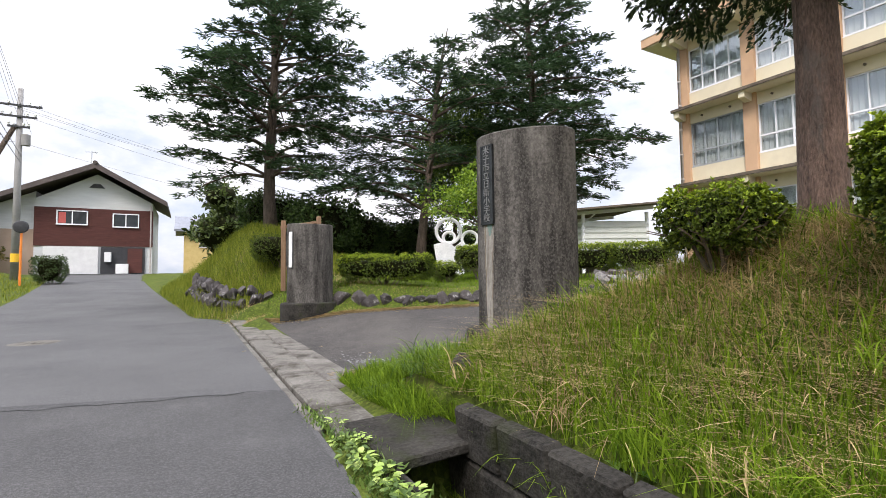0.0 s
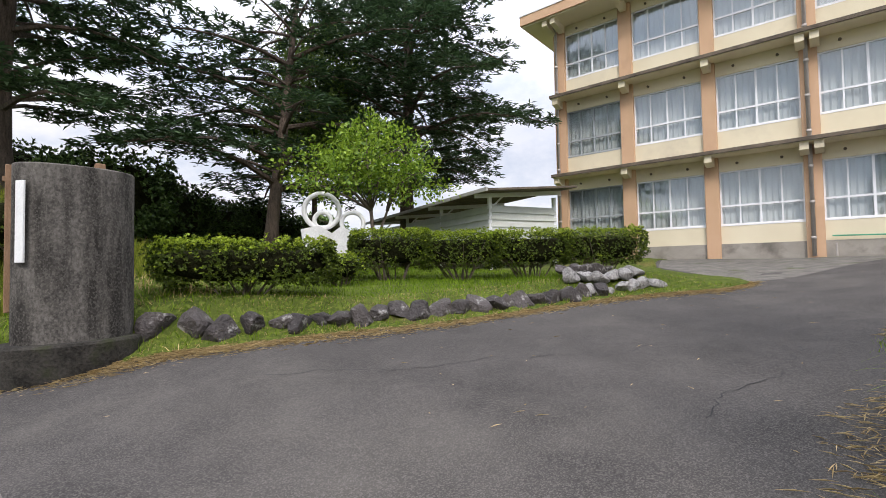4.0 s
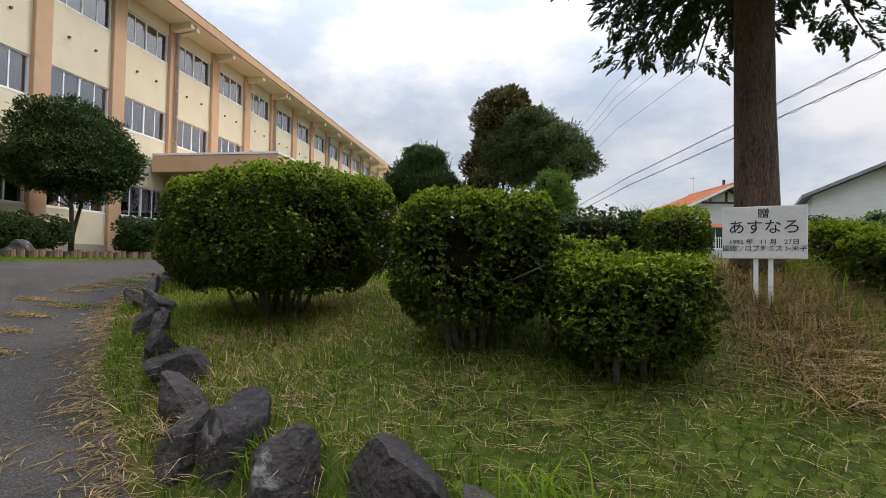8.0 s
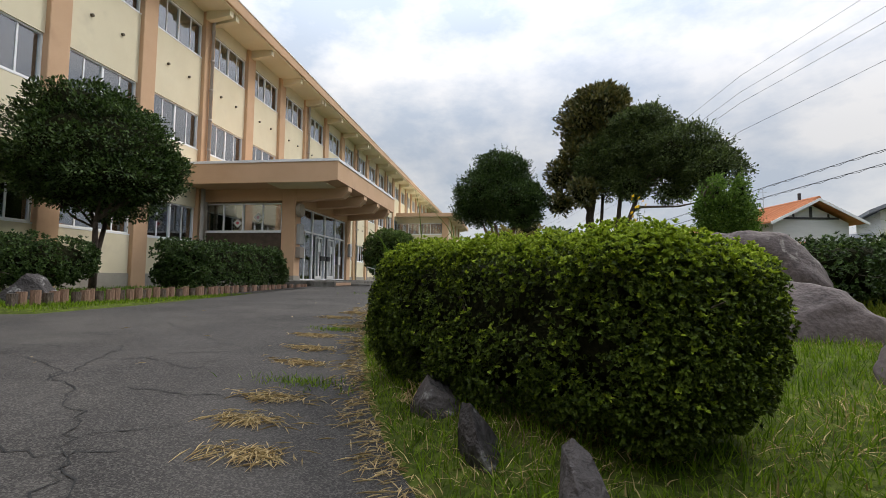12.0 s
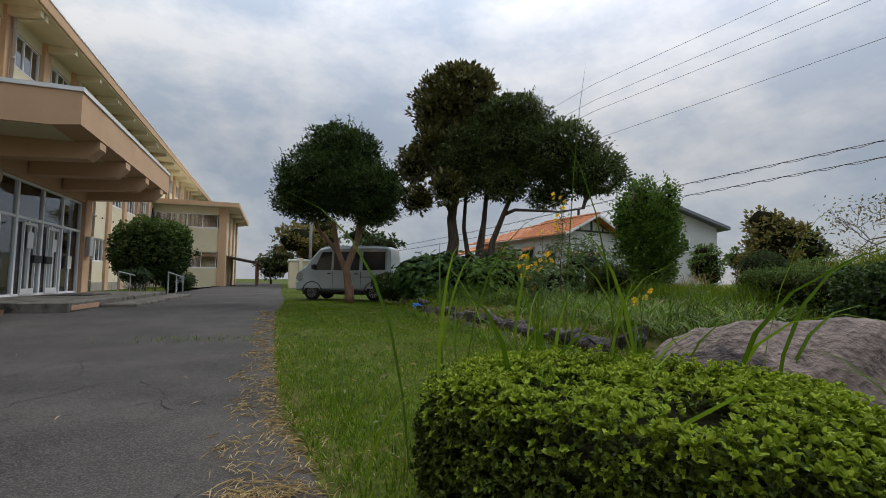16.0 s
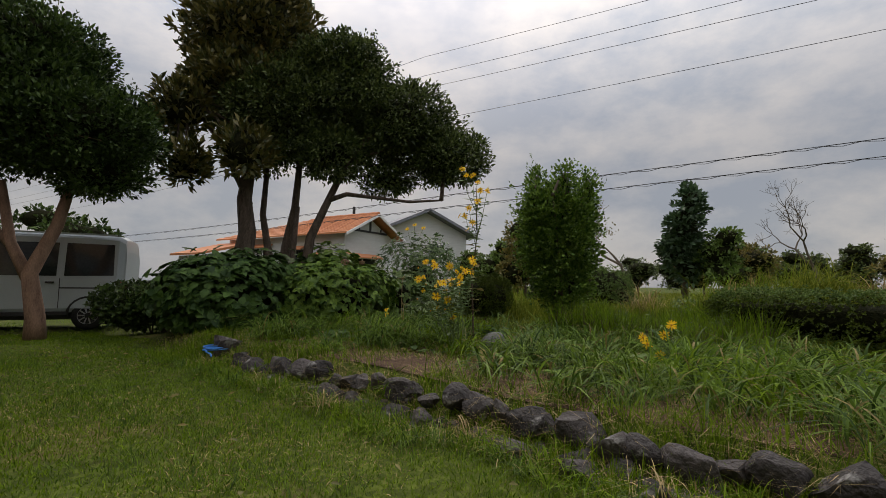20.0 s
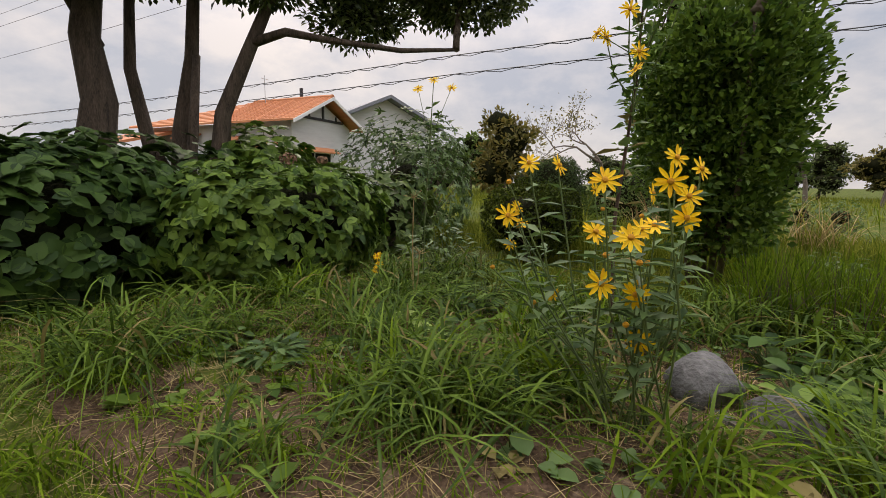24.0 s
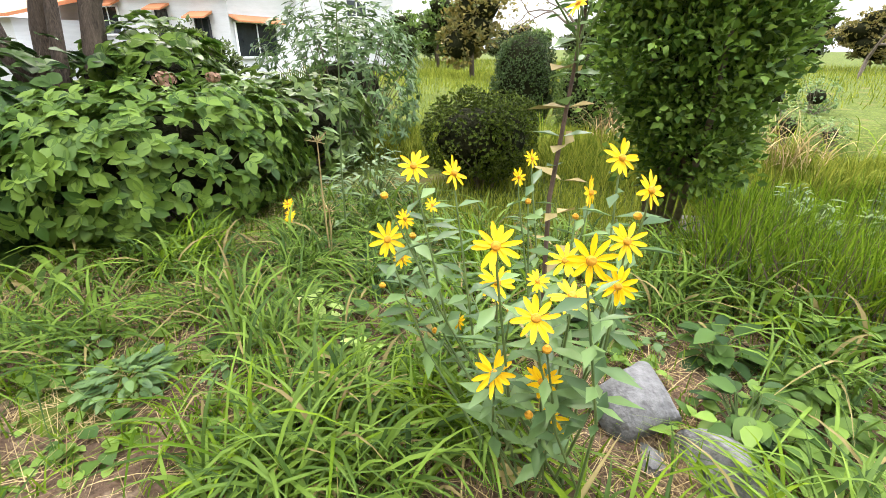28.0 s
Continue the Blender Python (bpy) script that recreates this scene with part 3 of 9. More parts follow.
def grid_mesh(name, xs, ys, height, material, keep=None, **k):
    X, Y = np.meshgrid(xs, ys)
    Z = height(X.ravel(), Y.ravel())
    v = np.stack([X.ravel(), Y.ravel(), Z], 1)
    nx = len(xs)
    i = (np.arange(len(ys) - 1)[:, None] * nx + np.arange(nx - 1)[None, :]).ravel()
    q = np.stack([i, i + 1, i + nx + 1, i + nx], 1)
    if keep is not None:
        c = (v[q[:, 0]] + v[q[:, 2]]) / 2
        q = q[keep(c[:, 0], c[:, 1])]
    return big(name, v, q, material, smooth=True, **k)


ground = grid_mesh("ground", spacing(-1500, 1500, -6, 15, 0.16, 160), spacing(-1500, 1500, -16, 13, 0.16, 160), land, GRASS_GROUND)
tagged(ground, "uneven grassy ground with dry yellow patches", "ground", kind="structure")


def sheet(name, poly, height, material, label, lift=0.0):
    """A sheet that fills an outline and follows a height, in small pieces."""
    bm = bmesh.new()
    vs = [bm.verts.new((x, y, 0)) for x, y in poly]
    fc = bm.faces.new(vs)
    bmesh.ops.triangulate(bm, faces=[fc])
    xs, ys = [p[0] for p in poly], [p[1] for p in poly]
    for axis, lo, hi, step in ((0, min(xs), max(xs), 0.9), (1, max(min(ys), -40), min(max(ys), 40), 0.9)):
        c = lo + step
        while c < hi:
            no = (1, 0, 0) if axis == 0 else (0, 1, 0)
            co = (c, 0, 0) if axis == 0 else (0, c, 0)
            bmesh.ops.bisect_plane(bm, geom=bm.verts[:] + bm.edges[:] + bm.faces[:], plane_co=co, plane_no=no)
            c += step
    p = np.array([w.co[:] for w in bm.verts])
    z = height(p[:, 0], p[:, 1]) + lift
    for w, h in zip(bm.verts, z):
        w.co.z = h
    bmesh.ops.recalc_face_normals(bm, faces=bm.faces[:])
    if bm.faces[0].normal.z < 0:
        bmesh.ops.reverse_faces(bm, faces=bm.faces[:])
    me = bpy.data.meshes.new(name)
    bm.to_mesh(me)
    bm.free()
    me.materials.append(material)
    for q in me.polygons:
        q.use_smooth = True
    return tagged(new(name, me), label, name.split("_")[0], kind="structure")


sheet("road_drive", PAVED, drive_z, ASPHALT, "dark worn asphalt drive with fine cracks and straw litter")
sheet("road_street", STREET_AREA, street_z, STREET, "grey asphalt village street with a paler patch")
sheet("road_patch", [(0.5, 1.0), (0.72, 2.2), (0.77, 4.42), (-1.4, 5.1), (-4.95, 5.9), (-5.0, -4), (-5.2, -20), (0.55, -20), (0.34, -4)], street_z, OLD_ASPHALT, "older coarse asphalt of the near street", 0.006)
sheet("pavement_rough", smooth_line([(11.5, 5.95), (13.2, 5.0), (15.6, 4.1), (18.5, 3.0), (21.3, 2.3)], 3) + [(21.3, 9.7), (15, 8.2), (12.6, 5.98)], drive_z, COBBLE, "rough grey weathered paving before the building", 0.006)


# ---- the school building ----
FX = 21.5                                   # plane of the long front
G0, S1, S2, EAVE = 1.2, 4.93, 8.61, 12.32   # ground, upper floors, soffit of the eaves
school = thing("school_building", FX, 0, G0, "three-storey cream and orange painted concrete school building", "building")


def wpart(name, geo, material, parent=None, label="", smooth=False):
    """A part given in world coordinates under a thing that stands unturned."""
    root = parent or school
    base = root.matrix_world.translation if root.parent is None else root.parent.matrix_world.translation + root.location
    return make(name, ([(p[0] - base.x, p[1] - base.y, p[2] - base.z) for p in geo[0]], geo[1]), material, root, label, smooth)


LEFT_BAYS = [(13.75, 11.24), (10.70, 8.12), (7.64, 5.08), (4.57, 2.02)]
STAIR_BAY, ORANGE_BAY = (1.48, -1.02), (-1.62, -5.24)
N_BAYS, PITCH, FIRST = 22, 3.11, -5.86
RIGHT_BAYS = [(FIRST - i * PITCH, FIRST - i * PITCH - 2.5) for i in range(N_BAYS)]
END_Y = RIGHT_BAYS[-1][1] - 0.6
walls, orange_walls, plinths = [], [], []


def storey_rows(sills):
    """Solid rows of wall between the openings, from the ground to the eaves."""
    rows, z = [], G0 + 0.55
    for lo, hi in sills:
        rows.append((z, lo))
        z = hi
    return rows + [(z, EAVE)]


LEFT_SILLS = [(2.47, 4.51), (6.10, 8.21), (9.78, 11.88)]
RIGHT_SILLS = [(3.02, 4.35), (6.68, 8.04), (10.41, 11.73)]
for a, b in LEFT_BAYS:
    walls += [box(FX, b, lo, FX + 0.25, a, hi) for lo, hi in storey_rows(LEFT_SILLS)]
for a, b in [STAIR_BAY] + RIGHT_BAYS:
    walls += [box(FX, b, lo, FX + 0.25, a, hi) for lo, hi in storey_rows(RIGHT_SILLS)]
orange_walls = [box(FX - 0.02, ORANGE_BAY[1], lo, FX + 0.25, ORANGE_BAY[0], hi) for lo, hi in storey_rows(RIGHT_SILLS)]
for g in walls:
    wpart("wall_panel", g, CREAM, label="cream painted wall panel")
for g in orange_walls:
    wpart("wall_panel", g, ORANGE, label="orange painted wall panel of the stair bay")
wpart("end_wall", box(FX + 0.3, 14.0, G0 - 0.4, FX + 9, 14.25, EAVE), CREAM)
wpart("end_wall", box(FX + 0.3, END_Y - 0.3, G0 - 0.4, FX + 9, END_Y, EAVE), CREAM)
wpart("back_wall", box(FX + 9, END_Y - 0.3, G0 - 0.4, FX + 9.2, 14.25, EAVE), CREAM)
wpart("plinth", box(FX - 0.04, END_Y, G0 - 0.4, FX + 0.25, 14.25, G0 + 0.55), PLINTH, label="grey concrete plinth")
edges = [(14.28, 13.75)] + [(LEFT_BAYS[i][1], LEFT_BAYS[i + 1][0]) for i in range(3)] + [(LEFT_BAYS[3][1], STAIR_BAY[0]), (STAIR_BAY[1], ORANGE_BAY[0]), (ORANGE_BAY[1], RIGHT_BAYS[0][0])]
edges += [(RIGHT_BAYS[i][1], RIGHT_BAYS[i + 1][0]) for i in range(N_BAYS - 1)] + [(RIGHT_BAYS[-1][1], END_Y)]
for a, b in edges:
    wpart("pilaster", box(FX - 0.14, b + 0.002, G0 - 0.4, FX + 0.3, a - 0.002, EAVE - 0.003, 0.015), ORANGE)
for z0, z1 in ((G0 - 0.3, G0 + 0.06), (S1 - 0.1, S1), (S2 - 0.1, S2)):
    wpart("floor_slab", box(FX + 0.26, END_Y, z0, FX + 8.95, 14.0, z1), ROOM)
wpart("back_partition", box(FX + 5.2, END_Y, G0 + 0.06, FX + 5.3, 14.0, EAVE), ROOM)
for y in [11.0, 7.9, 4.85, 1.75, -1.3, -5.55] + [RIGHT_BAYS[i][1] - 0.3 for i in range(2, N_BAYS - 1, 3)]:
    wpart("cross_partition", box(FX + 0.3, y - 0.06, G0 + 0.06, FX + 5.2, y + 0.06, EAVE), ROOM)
# roof with deep eaves, and its brackets
wpart("roof", join(box(FX - 1.25, END_Y - 0.8, EAVE, FX + 9.6, 15.3, EAVE + 0.16, 0.02)), CREAM, label="flat concrete roof slab with cream soffit")
wpart("fascia", join(box(FX - 1.32, END_Y - 0.85, EAVE + 0.06, FX - 1.2, 15.4, EAVE + 0.52, 0.02), box(FX - 1.2, 15.28, EAVE + 0.06, FX + 9.6, 15.4, EAVE + 0.52, 0.02)), ORANGE, label="weathered orange fascia of the eaves")
wpart("roof_edge", box(FX - 1.35, END_Y - 0.86, EAVE + 0.5, FX - 1.1, 15.43, EAVE + 0.56), ALU)
PIPES = [4.88, -5.52, RIGHT_BAYS[2][1] - 0.33, RIGHT_BAYS[5][1] - 0.33, RIGHT_BAYS[8][1] - 0.33, RIGHT_BAYS[11][1] - 0.33, RIGHT_BAYS[14][1] - 0.33, RIGHT_BAYS[17][1] - 0.33, 14.1]


def bracket(y, z, reach, w=0.24):
    return prism([(FX - 0.13, z), (FX - 0.13, z - 0.34), (FX - 0.3, z - 0.36), (FX - reach, z - 0.24), (FX - reach, z)], "y", y - w / 2, y + w / 2)


def to_xz(geo):
    return [(p[0], p[1], p[2]) for p in geo[0]], geo[1]


for a, b in edges:
    c = (a + b) / 2
    for dy in ((-0.2, 0.2) if min(abs(c - p) for p in PIPES) < 0.5 else (0,)):
        wpart("bracket", to_xz(bracket(c + dy, EAVE - 0.002, 1.15)), CREAM)
for z in (5.05, 8.73):
    wpart("canopy_slab", box(FX - 0.78, 0.85, z, FX + 0.02, 14.18, z + 0.12, 0.015), CREAM, label="thin cream sun-shade slab")
    wpart("canopy_edge", join(box(FX - 0.83, 0.8, z + 0.03, FX - 0.775, 14.23, z + 0.17, 0.01), box(FX - 0.775, 0.8, z + 0.03, FX - 0.14, 0.848, z + 0.17), box(FX - 0.775, 14.182, z + 0.03, FX - 0.14, 14.23, z + 0.17),
                              box(FX - 0.77, 0.86, z + 0.123, FX - 0.15, 14.17, z + 0.15)), SLAB_EDGE, label="black grimy edge of the slab")
    for a, b in edges[:5]:
        c = (a + b) / 2
        for dy in ((-0.2, 0.2) if abs(c - 4.83) < 0.3 else (0,)):
            wpart("bracket", to_xz(bracket(c + dy, z - 0.002, 0.72, 0.26)), CREAM)
for y in PIPES:
    wpart("drainpipe", join(tube([(FX - 0.24, y, G0 + 0.02), (FX - 0.24, y, EAVE - 0.3), (FX - 0.6, y, EAVE - 0.05)], 0.062, 10), *[tube([(FX - 0.24, y, z), (FX - 0.24, y, z + 0.1)], 0.078, 10) for z in np.arange(G0 + 0.6, EAVE - 0.6, 1.22)]), PIPE, smooth=True)


# windows: an aluminium frame, a rail, and panes; behind some of them pale curtains
def frame_ring(w, h, t=0.05, depth=0.05):
    """A window's outer frame, in one piece."""
    v = []
    for x in (-depth, depth):
        v += [(x, 0, 0), (x, -w, 0), (x, -w, h), (x, 0, h), (x, -t, t), (x, -w + t, t), (x, -w + t, h - t), (x, -t, h - t)]
    f = []
    for k in range(4):
        j = (k + 1) % 4
        f += [(k, j, 4 + j, 4 + k), (8 + j, 8 + k, 12 + k, 12 + j), (j, k, 8 + k, 8 + j), (4 + k, 4 + j, 12 + j, 12 + k)]
    return v, f


def window_geo(w, h, n, rail=0.0, heavy=0.07):
    bars = [frame_ring(w, h)]
    for i in range(1, n):
        t = heavy if i == n / 2 else 0.045
        bars.append(box(-0.035, -w * i / n - t / 2, 0.05, 0.035, -w * i / n + t / 2, h - 0.045))
    bars.append(box(-0.11, -w - 0.03, -0.045, -0.03, 0.03, 0.002))
    return join(*bars)


def pane_geo(w, h):
    return box(-0.004, -w, 0, 0.004, 0, h)


shared = {}


def shared_part(key, name, geo, material, parent, at_xyz=(0, 0, 0), label=""):
    """A part that shares its mesh with its like."""
    if key not in shared:
        ob = make(name, geo(), material, parent, label)
        shared[key] = ob.data
    else:
        ob = new(name, shared[key])
        ob.parent = parent
        if label:
            ob["label"] = label
    ob.location = at_xyz
    return ob


def window(y, z0, w, h, n, rail, style, curtain, parent, x=FX + 0.1):
    """A window unit whose upper edge starts at y and runs towards -y."""
    base = parent.matrix_world.translation
    alu = DULL_ALU if style == "dull" else ALU
    u = shared_part(("win", w, h, n, rail, style), "window", lambda: frame_ring(w, h), alu, parent, (x - base.x, y - base.y, z0 - base.z),
                    {"dull": "dull grey aluminium window", "white": "white aluminium sliding window"}[style])
    for i in range(1, n):
        t = 0.07 if i == n / 2 else 0.045
        shared_part(("mullion", t, h, style), "mullion", lambda: box(-0.035, -t / 2, 0.052, 0.035, t / 2, h - 0.052), alu, u, (0, -w * i / n, 0))
    if rail:
        shared_part(("rail", w, style), "rail", lambda: box(-0.04, -w + 0.052, -0.035, 0.04, -0.052, 0.035), alu, u, (0, 0, rail))
    shared_part(("sill", w, style), "sill", lambda: box(-0.11, -w - 0.03, -0.045, -0.03, 0.03, -0.002), alu, u)
    for i in range(n):
        pw = w / n
        shared_part(("pane", pw, h, curtain), "pane", lambda: pane_geo(pw - 0.05, h - 0.1), GLASS_CLEAR if curtain else GLASS, u, (0.012 if i % 2 else -0.012, -i * pw - 0.025, 0.05)).visible_shadow = False
    if curtain:
        def folds():
            k = 40
            pts = [(0.13 + 0.025 * math.sin(j * 2.1), -w * j / k) for j in range(k + 1)]
            v = [(px, py, 0.0) for px, py in pts] + [(px, py, h) for px, py in pts]
            return v, [(j, j + 1, k + 2 + j, k + 1 + j) for j in range(k)]
        shared_part(("curtain", w, h), "curtain", folds, CURTAIN, u)
    return u


for i, (a, b) in enumerate(LEFT_BAYS):
    for j, (lo, hi) in enumerate(LEFT_SILLS):
        window(a, lo, a - b, round(hi - lo, 2), 4, 0.72, "dull" if i == 0 and j < 2 else "white", True, school)
for j, (lo, hi) in enumerate(RIGHT_SILLS):
    window(STAIR_BAY[0], lo, 2.5, round(hi - lo, 2), 4, 0, "white", False, school)
    window(ORANGE_BAY[0], lo, 3.62, round(hi - lo, 2), 4, 0, "white", False, school)
    for a, b in RIGHT_BAYS:
        if not (j == 0 and -22 < a < -14):
            window(a, lo, 2.5, round(hi - lo, 2), 4, 0, "white", False, school)
# small round vents in the walls
for z in (5.62, 9.3):
    for a, b in [STAIR_BAY, ORANGE_BAY] + RIGHT_BAYS[:12]:
        for y in (a - 0.7, b + 0.7):
            shared_part("vent", "vent_cap", lambda: lathe([(0.0, -0.06), (0.045, -0.055), (0.05, 0.0), (0.05, 0.02)], 10, axis="x"), SLAB_EDGE, school, (-0.01, y, z - G0))
for z in (4.78, 8.48, 12.05):
    for a, b in LEFT_BAYS:
        for y in (a - 0.6, b + 0.6):
            shared_part("vent", "vent_cap", None, SLAB_EDGE, school, (-0.01, y, z - G0))

# meter cupboard and low store by the stair bay
cupboard = thing("meter_cupboard", 20.9, 0.75, G0, "small worn cream cupboard with dark open gap against the wall", "cupboard")
wpart("body", join(box(20.6, 0.98, G0 + 0.02, FX - 0.15, 1.2, G0 + 1.55, 0.01), box(20.6, -0.5, G0 + 0.02, FX - 0.15, -0.28, G0 + 1.55, 0.01), box(FX - 0.3, -0.28, G0 + 0.02, FX - 0.15, 0.98, G0 + 1.55)), CREAM, cupboard)
wpart("top", box(20.5, -1.6, G0 + 1.55, FX - 0.15, 1.35, G0 + 1.63, 0.01), SLAB_EDGE, cupboard, "black tarred top")
wpart("door", box(20.58, 0.45, G0 + 0.1, 20.63, 0.96, G0 + 1.5, 0.008), mat("worn_yellow_door", (0.4, 0.35, 0.16), (0.56, 0.5, 0.28), 2.0, 0.7, 0.2, 40, stain=(0.2, 0.12, 0.06), stain_scale=2.0), cupboard, "worn yellowish door")
for y in (0.95, 0.7, -0.3, -0.55):
    wpart("step", box(20.3, y, G0, 20.5, y + 0.16, G0 + 0.12, 0.01), CONCRETE, cupboard)
wpart("hose_rail", join(tube([(FX - 0.12, 1.9, 1.85), (FX - 0.12, 4.4, 1.9)], 0.025, 8)), mat("green_hose", (0.05, 0.3, 0.16), (0.1, 0.42, 0.25), 3, 0.5, 0, 30), cupboard, "green pipe along the wall")
wpart("standpipe", join(tube([(FX - 0.2, 4.3, G0), (FX - 0.2, 4.3, G0 + 0.42), (FX - 0.34, 4.3, G0 + 0.42)], 0.03, 8)), PIPE, cupboard)

# ---- entrance hall with its canopy ----
EX, EY0, EY1 = 17.45, -14.8, -21.2
hall = thing("entrance_hall", EX, EY0, G0, "orange entrance hall with glass doors and a broad flat canopy", "entrance")
BRICK = mat("brown_tile_wall", (0.035, 0.025, 0.018), (0.13, 0.092, 0.066), 5.0, 0.7, 0.5, 30)
wpart("column", box(EX, EY0 - 0.5, G0 - 0.2, EX + 0.55, EY0, 5.1, 0.015), ORANGE, hall)
wpart("column", box(EX, EY1, G0 - 0.2, EX + 0.5, EY1 + 0.5, 5.1, 0.015), ORANGE, hall)
wpart("beam", join(box(EX + 0.02, EY1 + 0.5, 4.5, EX + 0.4, EY0 - 0.5, 5.1), box(EX + 0.55, EY0 - 0.3, 4.62, FX - 0.14, EY0 - 0.05, 5.1)), ORANGE, hall)
wpart("side_wall", box(EX + 0.55, EY0 - 0.28, 1.72, FX - 0.14, EY0 - 0.1, 3.4), BRICK, hall, "dark brown tiled wall below the window")
wpart("wall_base", join(box(EX + 0.55, EY0 - 0.3, G0 - 0.2, FX - 0.14, EY0 - 0.06, 1.72), box(EX - 0.02, EY0 - 0.52, G0 - 0.2, EX + 0.57, EY0 + 0.02, 1.74)), PLINTH, hall)
wpart("wall", join(box(EX + 0.5, EY1, G0 - 0.2, FX - 0.14, EY1 + 0.2, 5.1), box(EX + 2.6, EY1 + 0.2, G0, EX + 2.7, EY0 - 0.3, 5.0)), CREAM, hall)
swin = make("side_window", join(*[moved(window_geo(3.3, 1.12, 4), Matrix.Rotation(radians(-90), 4, "Z"))]), ALU, hall, "white window over the tiled wall")
swin.location = (FX - 0.16 - EX, -0.17, 3.44 - G0)
for k, tone in ((1, (0.55, 0.12, 0.14)), (2, (0.6, 0.35, 0.4))):
    pc = make("paper_sticker", moved(box(-0.13, -0.004, -0.13, 0.13, 0.004, 0.13), pose(0, 0, 0, 0, 45)), WHITE, hall, "white paper diamond on the window")
    pc.location = (FX - 0.16 - EX - 1.45 - 0.85 * (k - 1), -0.12, 3.78 - G0 + 0.22 * (k - 1))
    dc = make("paper_sticker", lathe([(0.0, -0.002), (0.06, 0.0), (0.0, 0.008)], 12, axis="y"), mat("pink_paper", tone, tuple(c * 1.2 for c in tone), 9, 0.8, 0, 30), hall)
    dc.location = (FX - 0.16 - EX - 1.45 - 0.85 * (k - 1), -0.115, 3.78 - G0 + 0.22 * (k - 1))
for i in range(4):
    g = make("pane", box(-0.4, -0.004, 0, 0.37, 0.004, 1.0), GLASS, hall)
    g.location = (FX - 0.16 - EX - 0.4 - 0.825 * i, -0.18, 3.5 - G0)
    g.visible_shadow = False
# glazed front: tall side lights, a row of top lights, a pair of doors
bars, panes = [], []
YS = [EY0 - 0.52, -16.75, -18.1, -19.35, EY1 + 0.52]
for y in YS:
    bars.append(box(EX + 0.12, y - 0.045, 1.55, EX + 0.22, y + 0.045, 4.5))
for z in (1.55, 3.52, 4.44):
    bars.append(box(EX + 0.13, YS[-1], z, EX + 0.21, YS[0], z + 0.07))
for i in range(4):
    m = (YS[i] + YS[i + 1]) / 2
    bars.append(box(EX + 0.14, m - 0.03, 1.6, EX + 0.2, m + 0.03, 3.52))
    panes += [(YS[i] - 0.045, YS[i + 1] + 0.045, 3.59, 4.44), (YS[i] - 0.045, m + 0.03, 1.62, 3.52), (m - 0.03, YS[i + 1] + 0.045, 1.62, 3.52)]
wpart("glazing_frame", join(*bars), ALU, hall, "white aluminium frame of the glazed front")
for a, b, lo, hi in panes:
    wpart("pane", box(EX + 0.165, b, lo, EX + 0.173, a, hi), GLASS_CLEAR, hall).visible_shadow = False
for y in (-17.25, -17.6, -18.6, -18.95):
    d = wpart("door_leaf", join(box(EX + 0.1, y - 0.17, 1.6, EX + 0.15, y - 0.13, 3.45), box(EX + 0.1, y + 0.13, 1.6, EX + 0.15, y + 0.17, 3.45), box(EX + 0.1, y - 0.13, 1.6, EX + 0.15, y + 0.13, 1.75), box(EX + 0.1, y - 0.13, 3.38, EX + 0.15, y + 0.13, 3.45)), WHITE, hall)
wpart("door_handle", join(box(EX + 0.02, -17.95, 2.42, EX + 0.1, -17.5, 2.62, 0.01), box(EX + 0.02, -18.55, 2.42, EX + 0.1, -18.2, 2.62, 0.01)), BLACK, hall, "black lock box on the door")
for y, z, w, h in ((-17.4, 3.0, 0.3, 0.42), (-18.8, 2.95, 0.26, 0.36), (-19.9, 2.5, 0.28, 0.4)):
    wpart("notice", box(EX + 0.085, y - w / 2, z - h / 2, EX + 0.092, y + w / 2, z + h / 2), WHITE, hall, "white paper notice behind the glass")
# canopy: a flat box with a chamfered underside and stepped beams
CX, CY0, CY1 = 15.35, -13.65, -21.9
wpart("canopy", prism([(CX, 5.16), (CX, 5.86), (FX - 0.15, 5.86), (FX - 0.15, 5.1), (CX + 0.5, 5.1)], "y", CY1, CY0), ORANGE, hall, "broad flat orange canopy")
wpart("canopy_rim", join(box(CX - 0.03, CY1 - 0.03, 5.84, CX + 0.12, CY0 + 0.03, 5.93), box(CX + 0.12, CY0 - 0.12, 5.84, FX - 0.15, CY0 + 0.03, 5.93), box(CX + 0.12, CY1 - 0.03, 5.84, FX - 0.15, CY1 + 0.12, 5.93)), ALU, hall, "pale metal rim")
for y in (-15.05, -17.0, -19.0, -20.95):
    wpart("beam", prism([(CX + 0.02, 5.14), (CX + 0.02, 4.98), (CX + 0.25, 4.72), (EX, 4.62), (EX, 5.14)], "y", y - 0.2, y + 0.2), ORANGE, hall)
wpart("soffit", box(CX + 0.5, CY1 + 0.05, 5.085, EX + 0.6, CY0 - 0.05, 5.098), CREAM, hall)
wpart("drainpipe", tube([(FX - 0.34, -14.55, G0), (FX - 0.34, -14.55, 5.08)], 0.075, 12), PIPE, hall, smooth=True)
wpart("clock", join(lathe([(0.0, -0.14), (0.2, -0.14), (0.25, -0.1), (0.25, 0.0)], 28, (EX - 0.02, EY0 - 0.25, 4.28), "x"), lathe([(0.25, -0.16), (0.27, -0.13), (0.27, 0.0)], 28, (EX - 0.02, EY0 - 0.25, 4.28), "x")), mat("clock_face", (0.33, 0.28, 0.22), (0.45, 0.39, 0.31), 3, 0.6, 0, 30), hall, "round pale wall clock with a rim")
